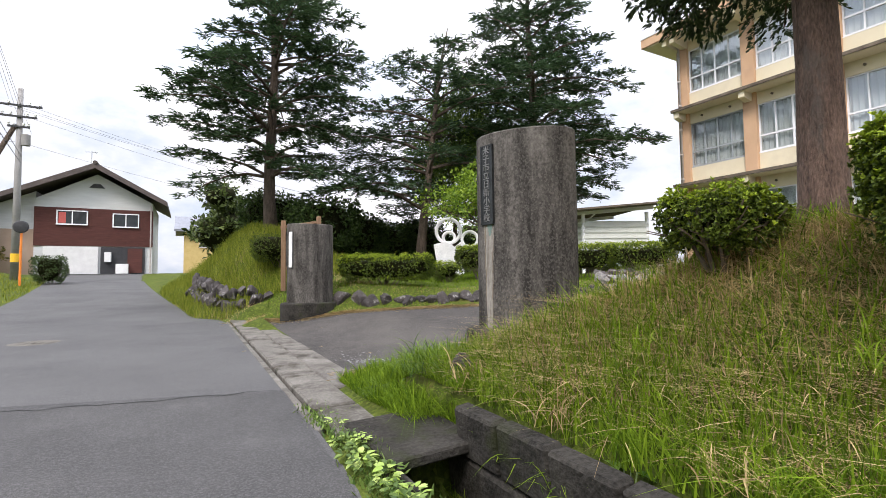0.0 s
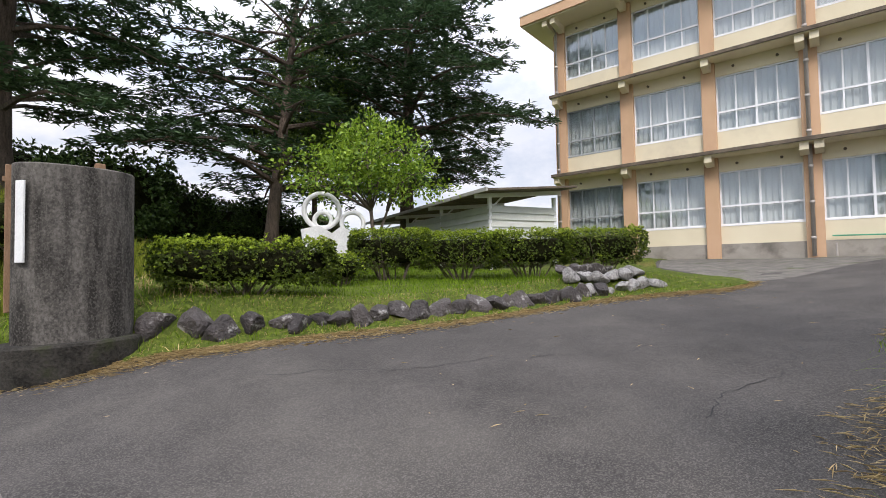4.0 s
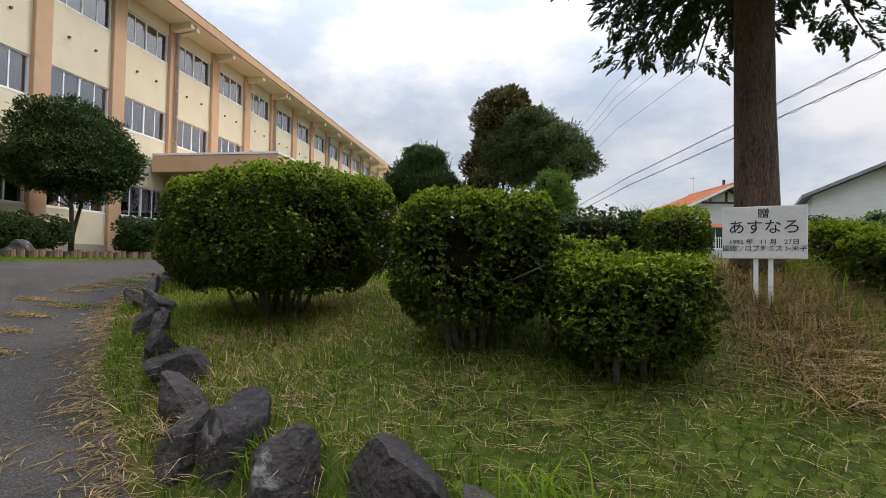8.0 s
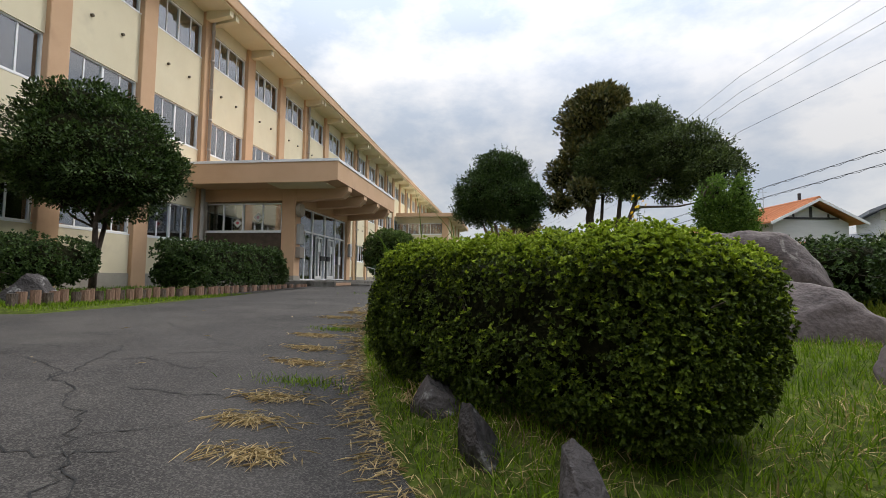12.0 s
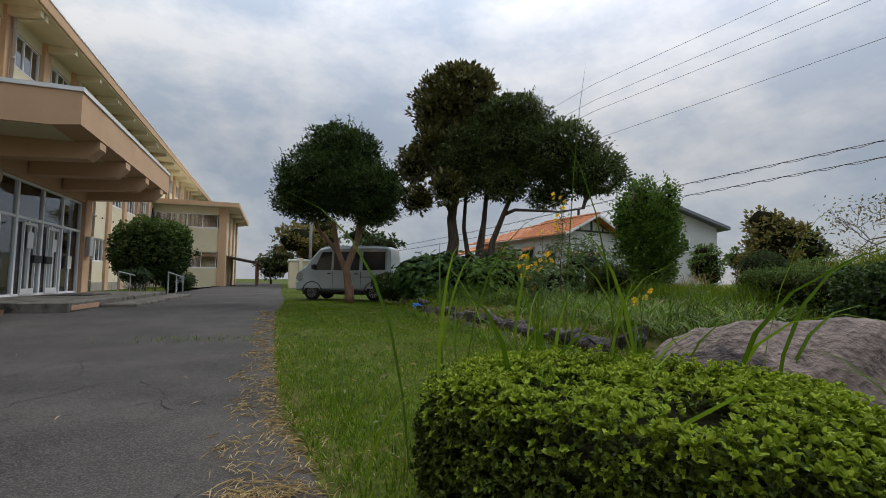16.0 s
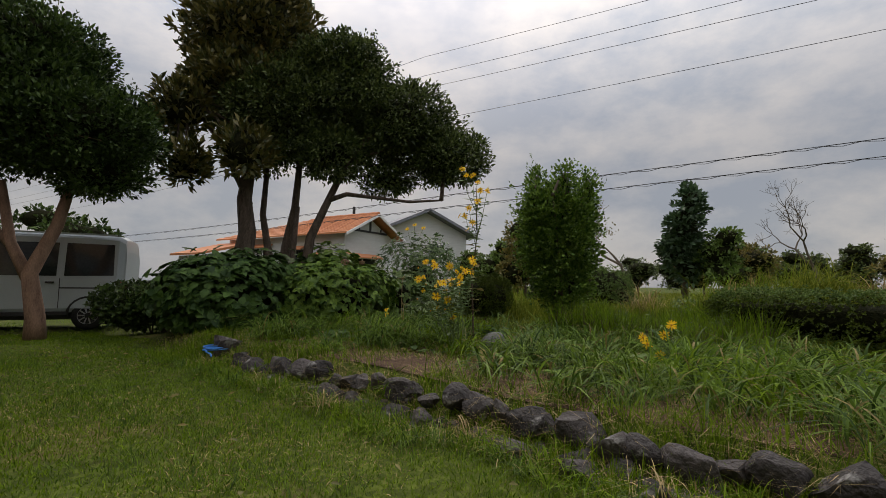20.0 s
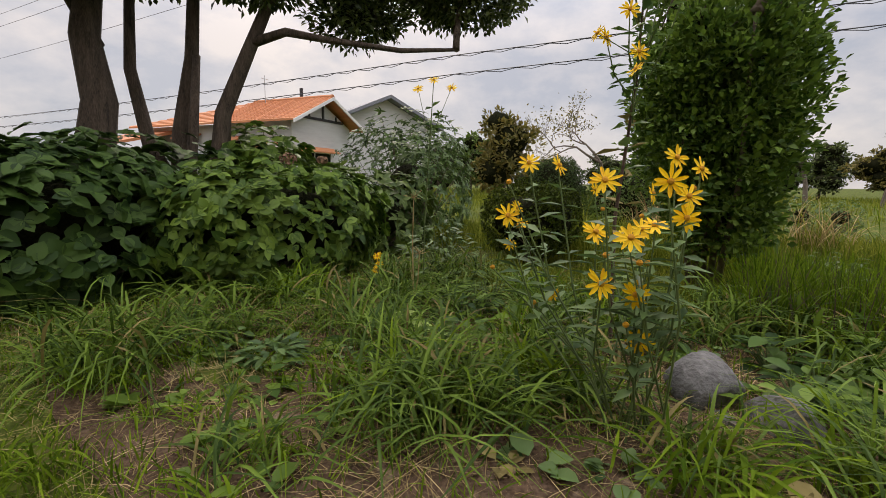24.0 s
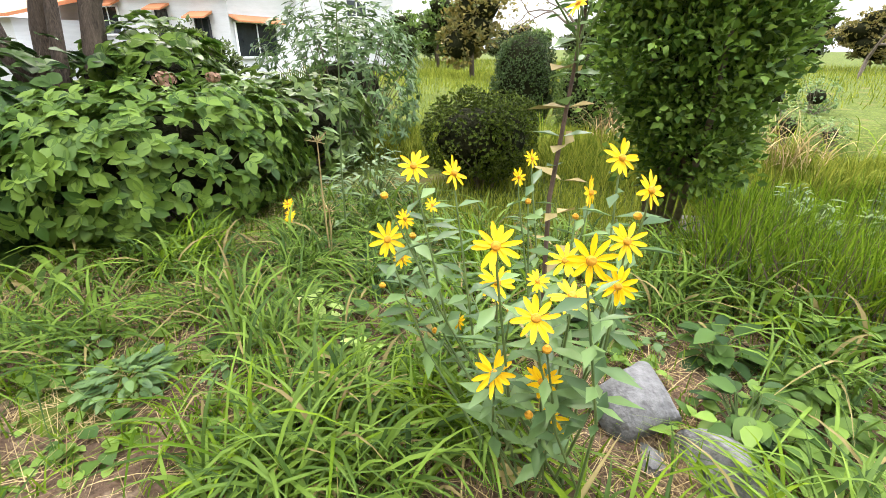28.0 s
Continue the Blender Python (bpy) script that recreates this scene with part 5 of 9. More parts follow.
shrub("azalea_bush", 10.42, -3.72, (0.68, 0.56), 0.62, HEDGE + " beside a boulder", turn=-60, group="azaleas on the island", gap=0.02, density=4200, leaf=0.0195, clump=0.085)
shrub("azalea_bush", 2.98, 1.72, (0.34, 0.34), 0.47, HEDGE + " on the grassy bank", group="azaleas on the bank", gap=0.06, density=2300, leaf=0.025)
shrub("azalea_bush", 2.78, 0.5, (0.42, 0.42), 0.75, HEDGE + " on the grassy bank", group="azaleas on the bank", gap=0.06, density=2300, leaf=0.025)
shrub("azalea_bush", 4.75, 0.75, (0.32, 0.3), 0.24, HEDGE + " near the memorial tree", group="azaleas on the island", gap=0.04)
shrub("clipped_hedge", 4.15, 10.35, (1.15, 0.5), 0.72, "low box-shaped hedge on the planted island", turn=-28, group="hedges on the planted island", gap=0.06, p=6, amp=0.04, density=520, leaf=0.042)
shrub("clipped_hedge", 6.1, 10.9, (0.4, 0.35), 0.55, "small round clipped bush on the planted island", group="hedges on the planted island", gap=0.05, density=520, leaf=0.042)
for i in range(4):
    f = i / 3
    shrub("clipped_hedge", 7.45 + 2.75 * f, 11.1 - 3.1 * f, (0.84, 0.52), 0.98 - 0.02 * i, "twiggy clipped hedge on the planted island", turn=-48, group="hedges on the planted island", gap=0.18, p=6.0, amp=0.05, waist=0.2, stems=14, density=620, leaf=0.04, clump=0.14)
shrub("round_bush", 2.4, 13.6, (0.95, 0.8), 0.95, "round dark green bush on the bank", gap=0.02, density=420, group="hedges on the planted island", top=False, k=5)
shrub("evergreen_bush", 18.2, -5.6, (1.15, 0.7), 1.3, "dark evergreen bush before the wall", material=DARKLEAF, top=False, gap=0.1, density=520, leaf=0.06, k=5, turn=90, p=2.6)
shrub("evergreen_hedge", 16.9, -9.8, (2.3, 0.75), 1.4, "clipped dark camellia hedge by the entrance", material=DARKLEAF, top=False, gap=0.06, density=420, leaf=0.07, k=5, turn=90, p=5.0, waist=0.1)
shrub("evergreen_bush", 17.0, -27.5, (1.75, 1.5), 3.6, "rounded evergreen shrub by the wall", material=DARKLEAF, top=MIDLEAF, gap=0.3, density=110, leaf=0.13, k=5, p=2.4)
shrub("evergreen_bush", 16.6, -31, (1.0, 1.0), 1.3, "low round evergreen shrub by the wall", material=DARKLEAF, top=False, gap=0.03, density=110, leaf=0.11, k=5, p=2.2)
shrub("clipped_pine_bush", 16.9, -24.8, (0.55, 0.5), 1.25, "small cloud-pruned pine by the ramp", material=NEEDLE, top=False, gap=0.5, density=200, leaf=0.10, k=5, p=2.0)
# hedge and bushes to the west of the raised bed
shrub("azalea_bush", 3.25, -1.45, (0.42, 0.42), 0.82, "round unclipped bush beyond the memorial tree", group="hedges by the field", gap=0.02, density=900, leaf=0.034, p=2.8, k=5)
shrub("leafy_bush", -6.62, -13.28, (1.2, 1.1), 3.0, "tall light green bush beyond the street", material=MIDLEAF, top=False, group="hedges by the field", gap=0.02, density=260, leaf=0.07, k=5, p=2.4)
shrub("clipped_hedge", 3.55, -3.3, (0.75, 0.45), 0.55, "low yellow-green hedge beyond the memorial tree", turn=70, group="hedges by the field", gap=0.02, density=900, leaf=0.034, k=5)
shrub("evergreen_bush", -6.62, -15.40, (1.0, 1.0), 3.2, "tall dark evergreen bush beyond the street", material=DARKLEAF, top=False, group="hedges by the field", gap=0.02, density=330, leaf=0.06, k=5, p=2.5)
shrub("clipped_hedge", 4.15, -6.75, (1.5, 0.6), 0.7, "low spreading hedge with yellow-green top", turn=75, group="hedges by the field", gap=0.02, density=800, leaf=0.036, k=5, top=MIDLEAF)
shrub("evergreen_bush", 4.6, -5.2, (1.2, 0.9), 1.12, "dark round evergreen bush by the field", material=DARKLEAF, top=False, group="hedges by the field", gap=0.02, density=330, leaf=0.06, k=5)
shrub("evergreen_bush", 4.4, -3.0, (1.2, 0.8), 1.0, "dark round evergreen bush by the field", material=DARKLEAF, top=False, group="hedges by the field", gap=0.02, density=330, leaf=0.06, k=5)
shrub("evergreen_bush", 7.7, -16.6, (0.95, 0.75), 1.1, "dark low evergreen bush by the van", material=DARKLEAF, top=False, gap=0.02, density=280, leaf=0.09, k=5, p=2.5)
shrub("evergreen_bush", 3.5, -12.1, (0.55, 0.55), 0.95, "small dark overgrown clipped bush", material=AZALEA, top=AZALEA, gap=0.04, density=900, p=2.6)

# ---- trees ----
cedar("cedar", 2.7, 18.2, 13.5, 3.9, "tall cedar with layered open boughs", 0.24, 0.2, 15, seed=3, limbs=6, base=2.2)
cedar("cedar", 8.5, 17.3, 11.0, 4.9, "leaning cedar with layered open boughs", 0.22, 0.22, 10, seed=5, limbs=6, lean=(1.6, 0.4), sprays=36)
cedar("cedar", 15.0, 17.9, 17.0, 6.0, "tall dense cedar beside the shed", 0.34, 0.18, 16, seed=8, limbs=7, sprays=46)
tree("maple_tree", 9.2, 13.6, "light green young maple before the cedars", [(0, 0, 2.9, 1.6, 1.6, 0.85), (0.7, -0.6, 2.4, 1.3, 1.2, 0.6), (-0.9, 0.4, 2.5, 1.3, 1.3, 0.7), (0.1, 0.3, 3.6, 1.0, 1.0, 0.6)],
     [([(0, 0, 0), (0.05, 0, 0.8), (0.0, 0.05, 1.6)], 0.07, 0.045), ([(0.05, 0, 0.6), (0.35, -0.2, 1.6)], 0.04, 0.03)], MAPLE, TWIG, n=5200, leaf=0.11, wide=0.8, rad=0.22, shell=0.3, cluster=14)
tree("broadleaf_tree", 10.8, 18.6, "tall green tree among the cedars", [(0, 0, 5.5, 1.9, 1.9, 2.2), (0.4, 0.3, 7.6, 1.4, 1.4, 1.6), (-0.7, 0, 4.2, 1.5, 1.5, 1.3)],
     [([(0, 0, 0), (0.1, 0, 2.4), (0.0, 0.05, 5)], 0.13, 0.06)], MIDLEAF, BARK, n=9000, leaf=0.17, wide=0.6, rad=0.34, shell=0.2, cluster=16)
tree("camellia_tree", 19.3, -8.0, "round clipped dark evergreen tree with many stems", [(0, 0, 3.3, 1.814, 1.814, 1.442), (0.2, 0.2, 4.2, 1.209, 1.209, 0.837), (-0.3, 0.1, 2.75, 1.628, 1.628, 0.512), (0.9, 0.6, 3.0, 0.837, 0.837, 0.558), (-1.0, -0.5, 3.1, 0.837, 0.837, 0.558)],
     [([(0, 0, 0), (-0.2, 0.15, 0.7), (-0.5, 0.5, 1.7)], 0.09, 0.05), ([(0, 0, 0.1), (0.15, -0.2, 0.8), (0.3, -0.6, 1.8)], 0.08, 0.05), ([(0, 0, 0.2), (0.0, 0.0, 1.6)], 0.07, 0.05)],
     DARKLEAF, BARK, n=46000, leaf=0.10, wide=0.5, rad=0.15, shell=0.78, heart=0.82)
tree("yew_tree", 9.35, -16.9, "dark bushy evergreen with a leaning pale trunk", [(0.5, -0.4, 4.0, 1.634, 1.376, 1.032), (-0.3, 0.2, 3.5, 1.29, 1.29, 0.774), (1.2, -0.9, 3.4, 1.118, 0.946, 0.774), (0.3, -0.3, 4.9, 1.032, 1.032, 0.645), (-0.6, 0.5, 2.8, 0.688, 0.688, 0.387)],
     [([(0, 0, 0), (0.02, 0, 0.4), (0.12, -0.05, 1.1), (-0.15, 0.12, 1.9), (-0.3, 0.2, 2.7)], 0.16, 0.07), ([(0.1, -0.03, 0.95), (0.35, -0.25, 1.6), (0.5, -0.4, 2.6)], 0.1, 0.06), ([(0.3, -0.2, 1.5), (0.9, -0.7, 2.3), (1.1, -0.9, 2.9)], 0.07, 0.04)],
     DARKLEAF, BARK_PALE, n=64000, leaf=0.10, wide=0.48, cluster=26, rad=0.15, up=0.5, shell=0.72, heart=0.66, spikes=70)
tree("magnolia_tree", 6.1, -16.2, "tall magnolia with brown-backed leathery leaves", [(-0.3, -0.9, 6.7, 1.5, 1.5, 1.35), (-0.1, -0.8, 5.4, 1.3, 1.3, 0.9), (1.1, -1.0, 4.6, 0.6, 0.6, 0.55), (-0.4, -0.9, 7.45, 1.05, 1.05, 0.7), (1.2, -0.5, 3.3, 0.4, 0.4, 0.4), (0.5, 0.5, 3.6, 0.5, 0.5, 0.5)],
     [([(0, 0, 0), (0.16, -0.02, 0.7), (0.22, 0.02, 1.3), (0.10, 0.0, 2.0), (0.16, -0.08, 2.7), (-0.1, -0.3, 4.0), (-0.2, -0.7, 5.8)], 0.27, 0.09), ([(0.05, -0.05, 2.6), (0.5, -0.5, 3.9), (1.1, -1.0, 4.9)], 0.07, 0.03)], MAGNOLIA, BARK, n=19000, leaf=0.19, wide=0.45, cluster=11, rad=0.12, up=0.6, shell=0.72, heart=0.72)
tree("osmanthus_tree", 5.4, -15.9, "spreading olive-green evergreen with several dark trunks", [(-0.9, 0.3, 5.0, 1.44, 1.35, 1.08), (0.1, -0.3, 4.7, 1.35, 1.26, 1.17), (-1.9, 1.6, 4.6, 1.26, 1.17, 0.945), (-0.9, 0.5, 5.9, 1.08, 1.08, 0.675), (-2.4, 2.5, 3.8, 0.9, 0.81, 0.585), (-0.4, 0.9, 3.7, 0.63, 0.63, 0.54), (-1.6, 1.3, 3.3, 0.54, 0.54, 0.315)],
     [([(0.05, 0.1, 0), (0.12, 0.0, 0.9), (0.02, -0.1, 1.7), (-0.12, -0.02, 2.6), (-0.3, -0.1, 4.2)], 0.15, 0.06), ([(0.1, 0.02, 0.8), (0.34, -0.22, 1.5), (0.42, -0.4, 2.4), (0.35, -0.4, 3.6)], 0.10, 0.05), ([(-0.02, 0.34, 0), (0.0, 0.4, 0.7), (-0.1, 0.5, 1.35), (-0.16, 0.52, 1.9), (-0.38, 0.8, 2.7), (-0.65, 1.1, 3.6)], 0.15, 0.06),
      ([(-0.38, 0.82, 2.72), (-0.6, 1.15, 2.85), (-0.95, 1.4, 2.82), (-1.45, 2.2, 2.7), (-1.9, 2.7, 2.75)], 0.06, 0.02), ([(-0.05, 0.35, 0.2), (0.14, 0.22, 1.0), (0.1, 0.3, 1.6), (-0.1, 0.12, 2.6)], 0.09, 0.045)],
     OSMAN, BARK, n=78000, leaf=0.10, wide=0.52, cluster=26, rad=0.16, up=0.2, shell=0.66, heart=0.52, spikes=20)
tree("hibiscus_bush", 4.0, -10.3, "tall upright dark green shrub with lobed leaves", [(0, 0, 1.45, 0.66, 0.66, 0.62), (0.15, 0.05, 1.95, 0.6, 0.6, 0.42), (-0.15, -0.1, 1.75, 0.55, 0.55, 0.5), (0.0, 0.1, 0.85, 0.42, 0.42, 0.45), (0.35, 0.3, 2.35, 0.13, 0.13, 0.40), (-0.4, -0.2, 2.3, 0.13, 0.13, 0.4), (0.0, -0.4, 2.42, 0.13, 0.13, 0.4), (-0.15, 0.45, 2.3, 0.12, 0.12, 0.4), (0.5, -0.15, 2.15, 0.12, 0.12, 0.38)],
     [([(0.02 * i, 0.05 * (i - 2), 0), (0.16 * (i - 2), 0.1 * (i - 2), 1.0), (0.3 * (i - 2), 0.2 * ((i * 2) % 5 - 2), 2.2)], 0.03, 0.012) for i in range(5)], BIGLEAF, TWIG, n=30000, leaf=0.068, wide=0.66, cluster=14, rad=0.10, up=0.5, shell=0.5, category="shrub", heart=0.42, spikes=60)


SCALELEAF = mat("dark_scale_leaf", (0.008, 0.02, 0.008), (0.065, 0.105, 0.04), 1.0, 0.55, 0, 5, island=0.9, trans=0.2)
# the memorial tree: a straight trunk, level boughs, hanging fans of scale leaves
def memorial_tree(x, y):
    e = thing("memorial_tree", x, y, at(x, y) - 0.05, "tall evergreen with a straight reddish trunk", "tree")
    g = tube([(0, 0, 0), (0.0, 0, 0.25), (0.02, 0, 1.2), (0.05, 0.03, 3), (0.0, 0.0, 7.5)], [0.19, 0.14, 0.124, 0.112, 0.055], 16)
    make("trunk", g, BARK_RED, e, smooth=True)
    r = np.random.default_rng(12)
    lg, P, D = [], [], []
    for i in range(60):
        a, z = r.uniform(0, 2 * math.pi), r.uniform(2.35, 6.5)
        L = r.uniform(0.9, 1.9) * (1.25 - 0.11 * z)
        if i < 22:
            a, z, L = 6.283 * (i + r.uniform(-0.3, 0.3)) / 22, r.uniform(2.35, 2.85), r.uniform(0.95, 1.35)
        d = np.array([math.cos(a), math.sin(a), 0])
        s = np.array([-math.sin(a), math.cos(a), 0])
        lg.append(tube([tuple(d * L * t + np.array([0, 0, z + 0.25 * L * t - 0.55 * L * t * t])) for t in (0, 0.3, 0.6, 1)], [0.03, 0.022, 0.014, 0.006], 6))
        m = 170
        t = r.uniform(0.2, 1.0, m)
        off = r.uniform(-1, 1, m) * (0.15 + 0.3 * L * t * (1.25 - t))
        c = d * (L * t)[:, None] + s * off[:, None]
        c[:, 2] = z + 0.25 * L * t - 0.55 * L * t * t - 0.12 * np.abs(off) - r.uniform(0, 0.12, m)
        P.append(c)
        D.append(unit(d * 0.6 + s * np.sign(off)[:, None] * 0.5 + [0, 0, -0.55] + r.normal(size=(m, 3)) * 0.25))
    make("bough", join(*lg), BARK_RED, e)
    P, D = np.concatenate(P), np.concatenate(D)
    k = 13
    c, d0 = np.repeat(P, k, 0), np.repeat(D, k, 0)
    flat = unit(np.cross(d0, r.normal(size=d0.shape) * 0.3 + [0, 0, 1.0]))
    u = np.tile(np.linspace(-1, 1, k), len(P))[:, None]
    st = np.tile(np.abs(np.linspace(-1, 1, k)), len(P))[:, None]
    d = unit(d0 * (1 - 0.4 * st) + flat * u * 0.8)
    l = 0.048 * r.uniform(0.7, 1.3, len(c))
    v, t = leaf_geo(c + d0 * 0.10 * (1 - st), d, np.cross(d, flat) + r.normal(size=c.shape) * 0.3, l, l * 0.42, 0.1)
    big("foliage", v, t, SCALELEAF, e)
    return e


memorial_tree(3.67, 1.45)


def bare_tree(name, x, y, height, label, seed, base=None, leaves=0, leafmat=None, spread=0.42):
    """A leafless or thin tree: forked limbs down to twigs."""
    r = np.random.default_rng(seed)
    e = thing(name, x, y, at(x, y) - 0.05 if base is None else base, label, "tree", "thin trees in the distance")
    g, tips = [], []
    def grow(p, d, L, rad, depth):
        q = p + d * L
        m = (p + q) / 2 + r.normal(size=3) * L * 0.06
        g.append(tube([tuple(p), tuple(m), tuple(q)], [rad, rad * 0.85, rad * 0.65], 6 if depth > 2 else 4, False))
        if depth == 0:
            tips.append(q)
            return
        for i in range(3 if depth < 4 else 2):
            nd = unit(d + r.normal(size=3) * spread * 1.5 + [0, 0, 0.15])
            grow(q, nd, L * r.uniform(0.6, 0.85), rad * 0.62, depth - 1)
    grow(np.zeros(3), unit(np.array([r.normal() * 0.1, r.normal() * 0.1, 1.0])), height * 0.25, height * 0.0145, 6)
    make("trunk", join(*g), TWIG, e)
    if leaves:
        tp = np.array(tips)
        c = np.repeat(tp, leaves, 0) + r.normal(size=(len(tp) * leaves, 3)) * height * 0.035
        l = height * 0.02 * r.uniform(0.7, 1.3, len(c))
        v, t = leaf_geo(c, unit(r.normal(size=c.shape)), unit(r.normal(size=c.shape) + [0, 0, 1]), l, l * 0.55)
        big("crown", v, t, leafmat, e)
    return e


def far_tree(x, y, h, w, label, material, seed, group="trees in the distance"):
    r = np.random.default_rng(seed)
    lobes = [(r.uniform(-0.35, 0.35) * w, r.uniform(-0.35, 0.35) * w, h * z, w * k, w * k, h * k * 0.42) for z, k in ((0.62, 0.5), (0.42, 0.5), (0.8, 0.34), (0.5, 0.42), (0.3, 0.4))]
    return tree("broadleaf_tree", x, y, label, lobes, [([(0, 0, 0), (0.05 * w, 0, h * 0.25), (0, 0, h * 0.5)], h * 0.025, h * 0.012)], material, BARK, n=3200, leaf=0.055 * h, wide=0.6, cluster=14, rad=h * 0.035, shell=0.5, heart=0.7, twigs=0, group=group)


# distance to the south and west, seen over the lawn and the field
bare_tree("thin_tree", -31, -19.4, 12.5, "half-bare tree at the edge of the field", 3, leaves=3, leafmat=AUTUMN)
bare_tree("thin_tree", -32, -6.6, 11, "bare tree at the edge of the field", 5)
bare_tree("thin_tree", -33, -2.5, 8.5, "bare tree at the edge of the field", 6)
bare_tree("thin_tree", 17.5, -62, 7.5, "bare tree beyond the wing", 8)
for x, y, h, w, m, lab in ((-36, -16.2, 11.0, 3.0, NEEDLE, "dark pointed conifer at the field's edge"), (-36, -12.8, 6.8, 3.8, MIDLEAF, "rounded green tree at the field's edge"), (-40, -11.5, 5.8, 3.6, AUTUMN, "yellowing tree at the field's edge"),
                           (-44, -8, 5.0, 4.0, OSMAN, "dull green tree at the field's edge"), (-30, -32, 6.0, 3.6, MIDLEAF, "green tree beyond the field"), (-17, -22.3, 6.0, 3.0, AUTUMN, "yellow-green tree beyond the field"),
                           (-40, -36, 7.0, 4.6, OSMAN, "green tree beyond the field"), (-17, -27, 3.6, 2.4, MIDLEAF, "bushy green tree by the houses"),
                           (8.2, -52, 7.5, 4.6, AUTUMN, "autumn tinted cherry beside the drive"), (12.0, -70, 6.0, 4.0, OSMAN, "dark green tree at the end of the drive"), (6.0, -60, 8.0, 5.0, OSMAN, "dark green tree at the end of the drive"),
                           (-2.5, -26, 3.4, 2.6, OSMAN, "dark bushy tree by the house"), (4.5, -40, 5.5, 4.0, DARKLEAF, "dark green tree behind the van")):
    far_tree(x, y, h, w, lab, m, int(abs(x * 7 + y * 3)))
for i in range(15):
    u = rng.uniform(0, 1)
    far_tree(-52 + 6 * math.sin(i * 1.9), -46 + 4.2 * i, 4.2 + 2.2 * u, 4.2, "low green tree of the wood beyond the field", (MIDLEAF, OSMAN, OSMAN, AUTUMN)[i % 4], 900 + i)
# distance to the north
for x, y, h, w, m, lab in ((3.5, 46, 8.5, 5.0, OSMAN, "round green tree behind the bank"), (8, 48, 7.0, 4.5, MIDLEAF, "green tree behind the bank"), (14, 42, 5.5, 4.0, MIDLEAF, "green tree behind the cedars"), (24, 36, 4.6, 4.0, MIDLEAF, "green tree beyond the building"), (-13.5, 43, 4.5, 3.4, AUTUMN, "brownish tree behind the pole")):
    far_tree(x, y, h, w, lab, m, int(abs(x * 5 + y)))
# dark hedge row behind the planted island
for i, (x, y) in enumerate(((4.6, 17.6), (6.3, 19.2), (8.2, 20.4), (10.3, 21.2), (12.4, 21.8), (3.2, 21.5))):
    shrub("evergreen_bush", x, y, (1.5, 1.0), 2.5 + 0.2 * (i % 2), "tall shaded evergreen hedge behind the cedars", material=DARKLEAF, top=False, gap=0.05, density=110, leaf=0.12, k=5, p=2.8, group="shaded hedge", turn=25)


# ---- writing ----
def text_geo(body, size, material, parent, m, name="lettering", extrude=0.002, align="CENTER", font=None):
    """Letters as a mesh, standing in the plane given by m."""
    cu = bpy.data.curves.new(name, "FONT")
    cu.body, cu.size, cu.extrude, cu.align_x, cu.align_y = body, size, extrude, align, "CENTER"
    tmp = new(name, cu)
    me = bpy.data.meshes.new_from_object(tmp.evaluated_get(bpy.context.evaluated_depsgraph_get()))
    bpy.data.objects.remove(tmp)
    me.materials.clear()
    me.materials.append(material)
    ob = new(name, me)
    ob.parent = parent
    ob.matrix_local = m
    return ob


# ---- gate pillars ----
BRONZE = mat("black_bronze", (0.018, 0.02, 0.02), (0.045, 0.05, 0.05), 6.0, 0.55, 0.3, 60, metal=0.4)
LETTER = mat("grey_raised_letters", (0.13, 0.13, 0.125), (0.22, 0.22, 0.21), 9.0, 0.6, 0.1, 50)
LIME = mat("pale_lime_run", (0.12, 0.105, 0.085), (0.36, 0.335, 0.29), 4.0, 0.9, 0.3, 50, stretch=(6, 6, 0.35), stain=(0.11, 0.085, 0.055), stain_scale=3.0)
PA, PB = 0.49, 0.29


def gate_pillar(x, y, z, rz, label, height, tilt=0.0):
    e = thing("gate_pillar", x, y, z, label, "gate pillar", "school gate pillars", rz=rz)
    n = 40
    def stack(rows):
        v, f = [], []
        for a, b, h in rows:
            v += [(a * math.cos(2 * math.pi * i / n), b * math.sin(2 * math.pi * i / n), h + (tilt * a * math.cos(2 * math.pi * i / n) if h > 1.0 else 0)) for i in range(n)]
        for i in range(len(rows) - 1):
            f += [(i * n + k, i * n + (k + 1) % n, (i + 1) * n + (k + 1) % n, (i + 1) * n + k) for k in range(n)]
        return v, f + [tuple(range(n))[::-1], tuple(range((len(rows) - 1) * n, len(rows) * n))]
    make("base", stack([(PA + 0.13, PB + 0.13, -0.4), (PA + 0.13, PB + 0.13, 0.155), (PA + 0.11, PB + 0.11, 0.18)]), CONCRETE_DARK, e, "dark mossy concrete foot")
    make("shaft", stack([(PA, PB, 0.17), (PA, PB, 0.6), (PA, PB, 1.2), (PA, PB, height - 0.012), (PA - 0.012, PB - 0.012, height)]), PILLAR, e, "rain-streaked concrete shaft")
    return e


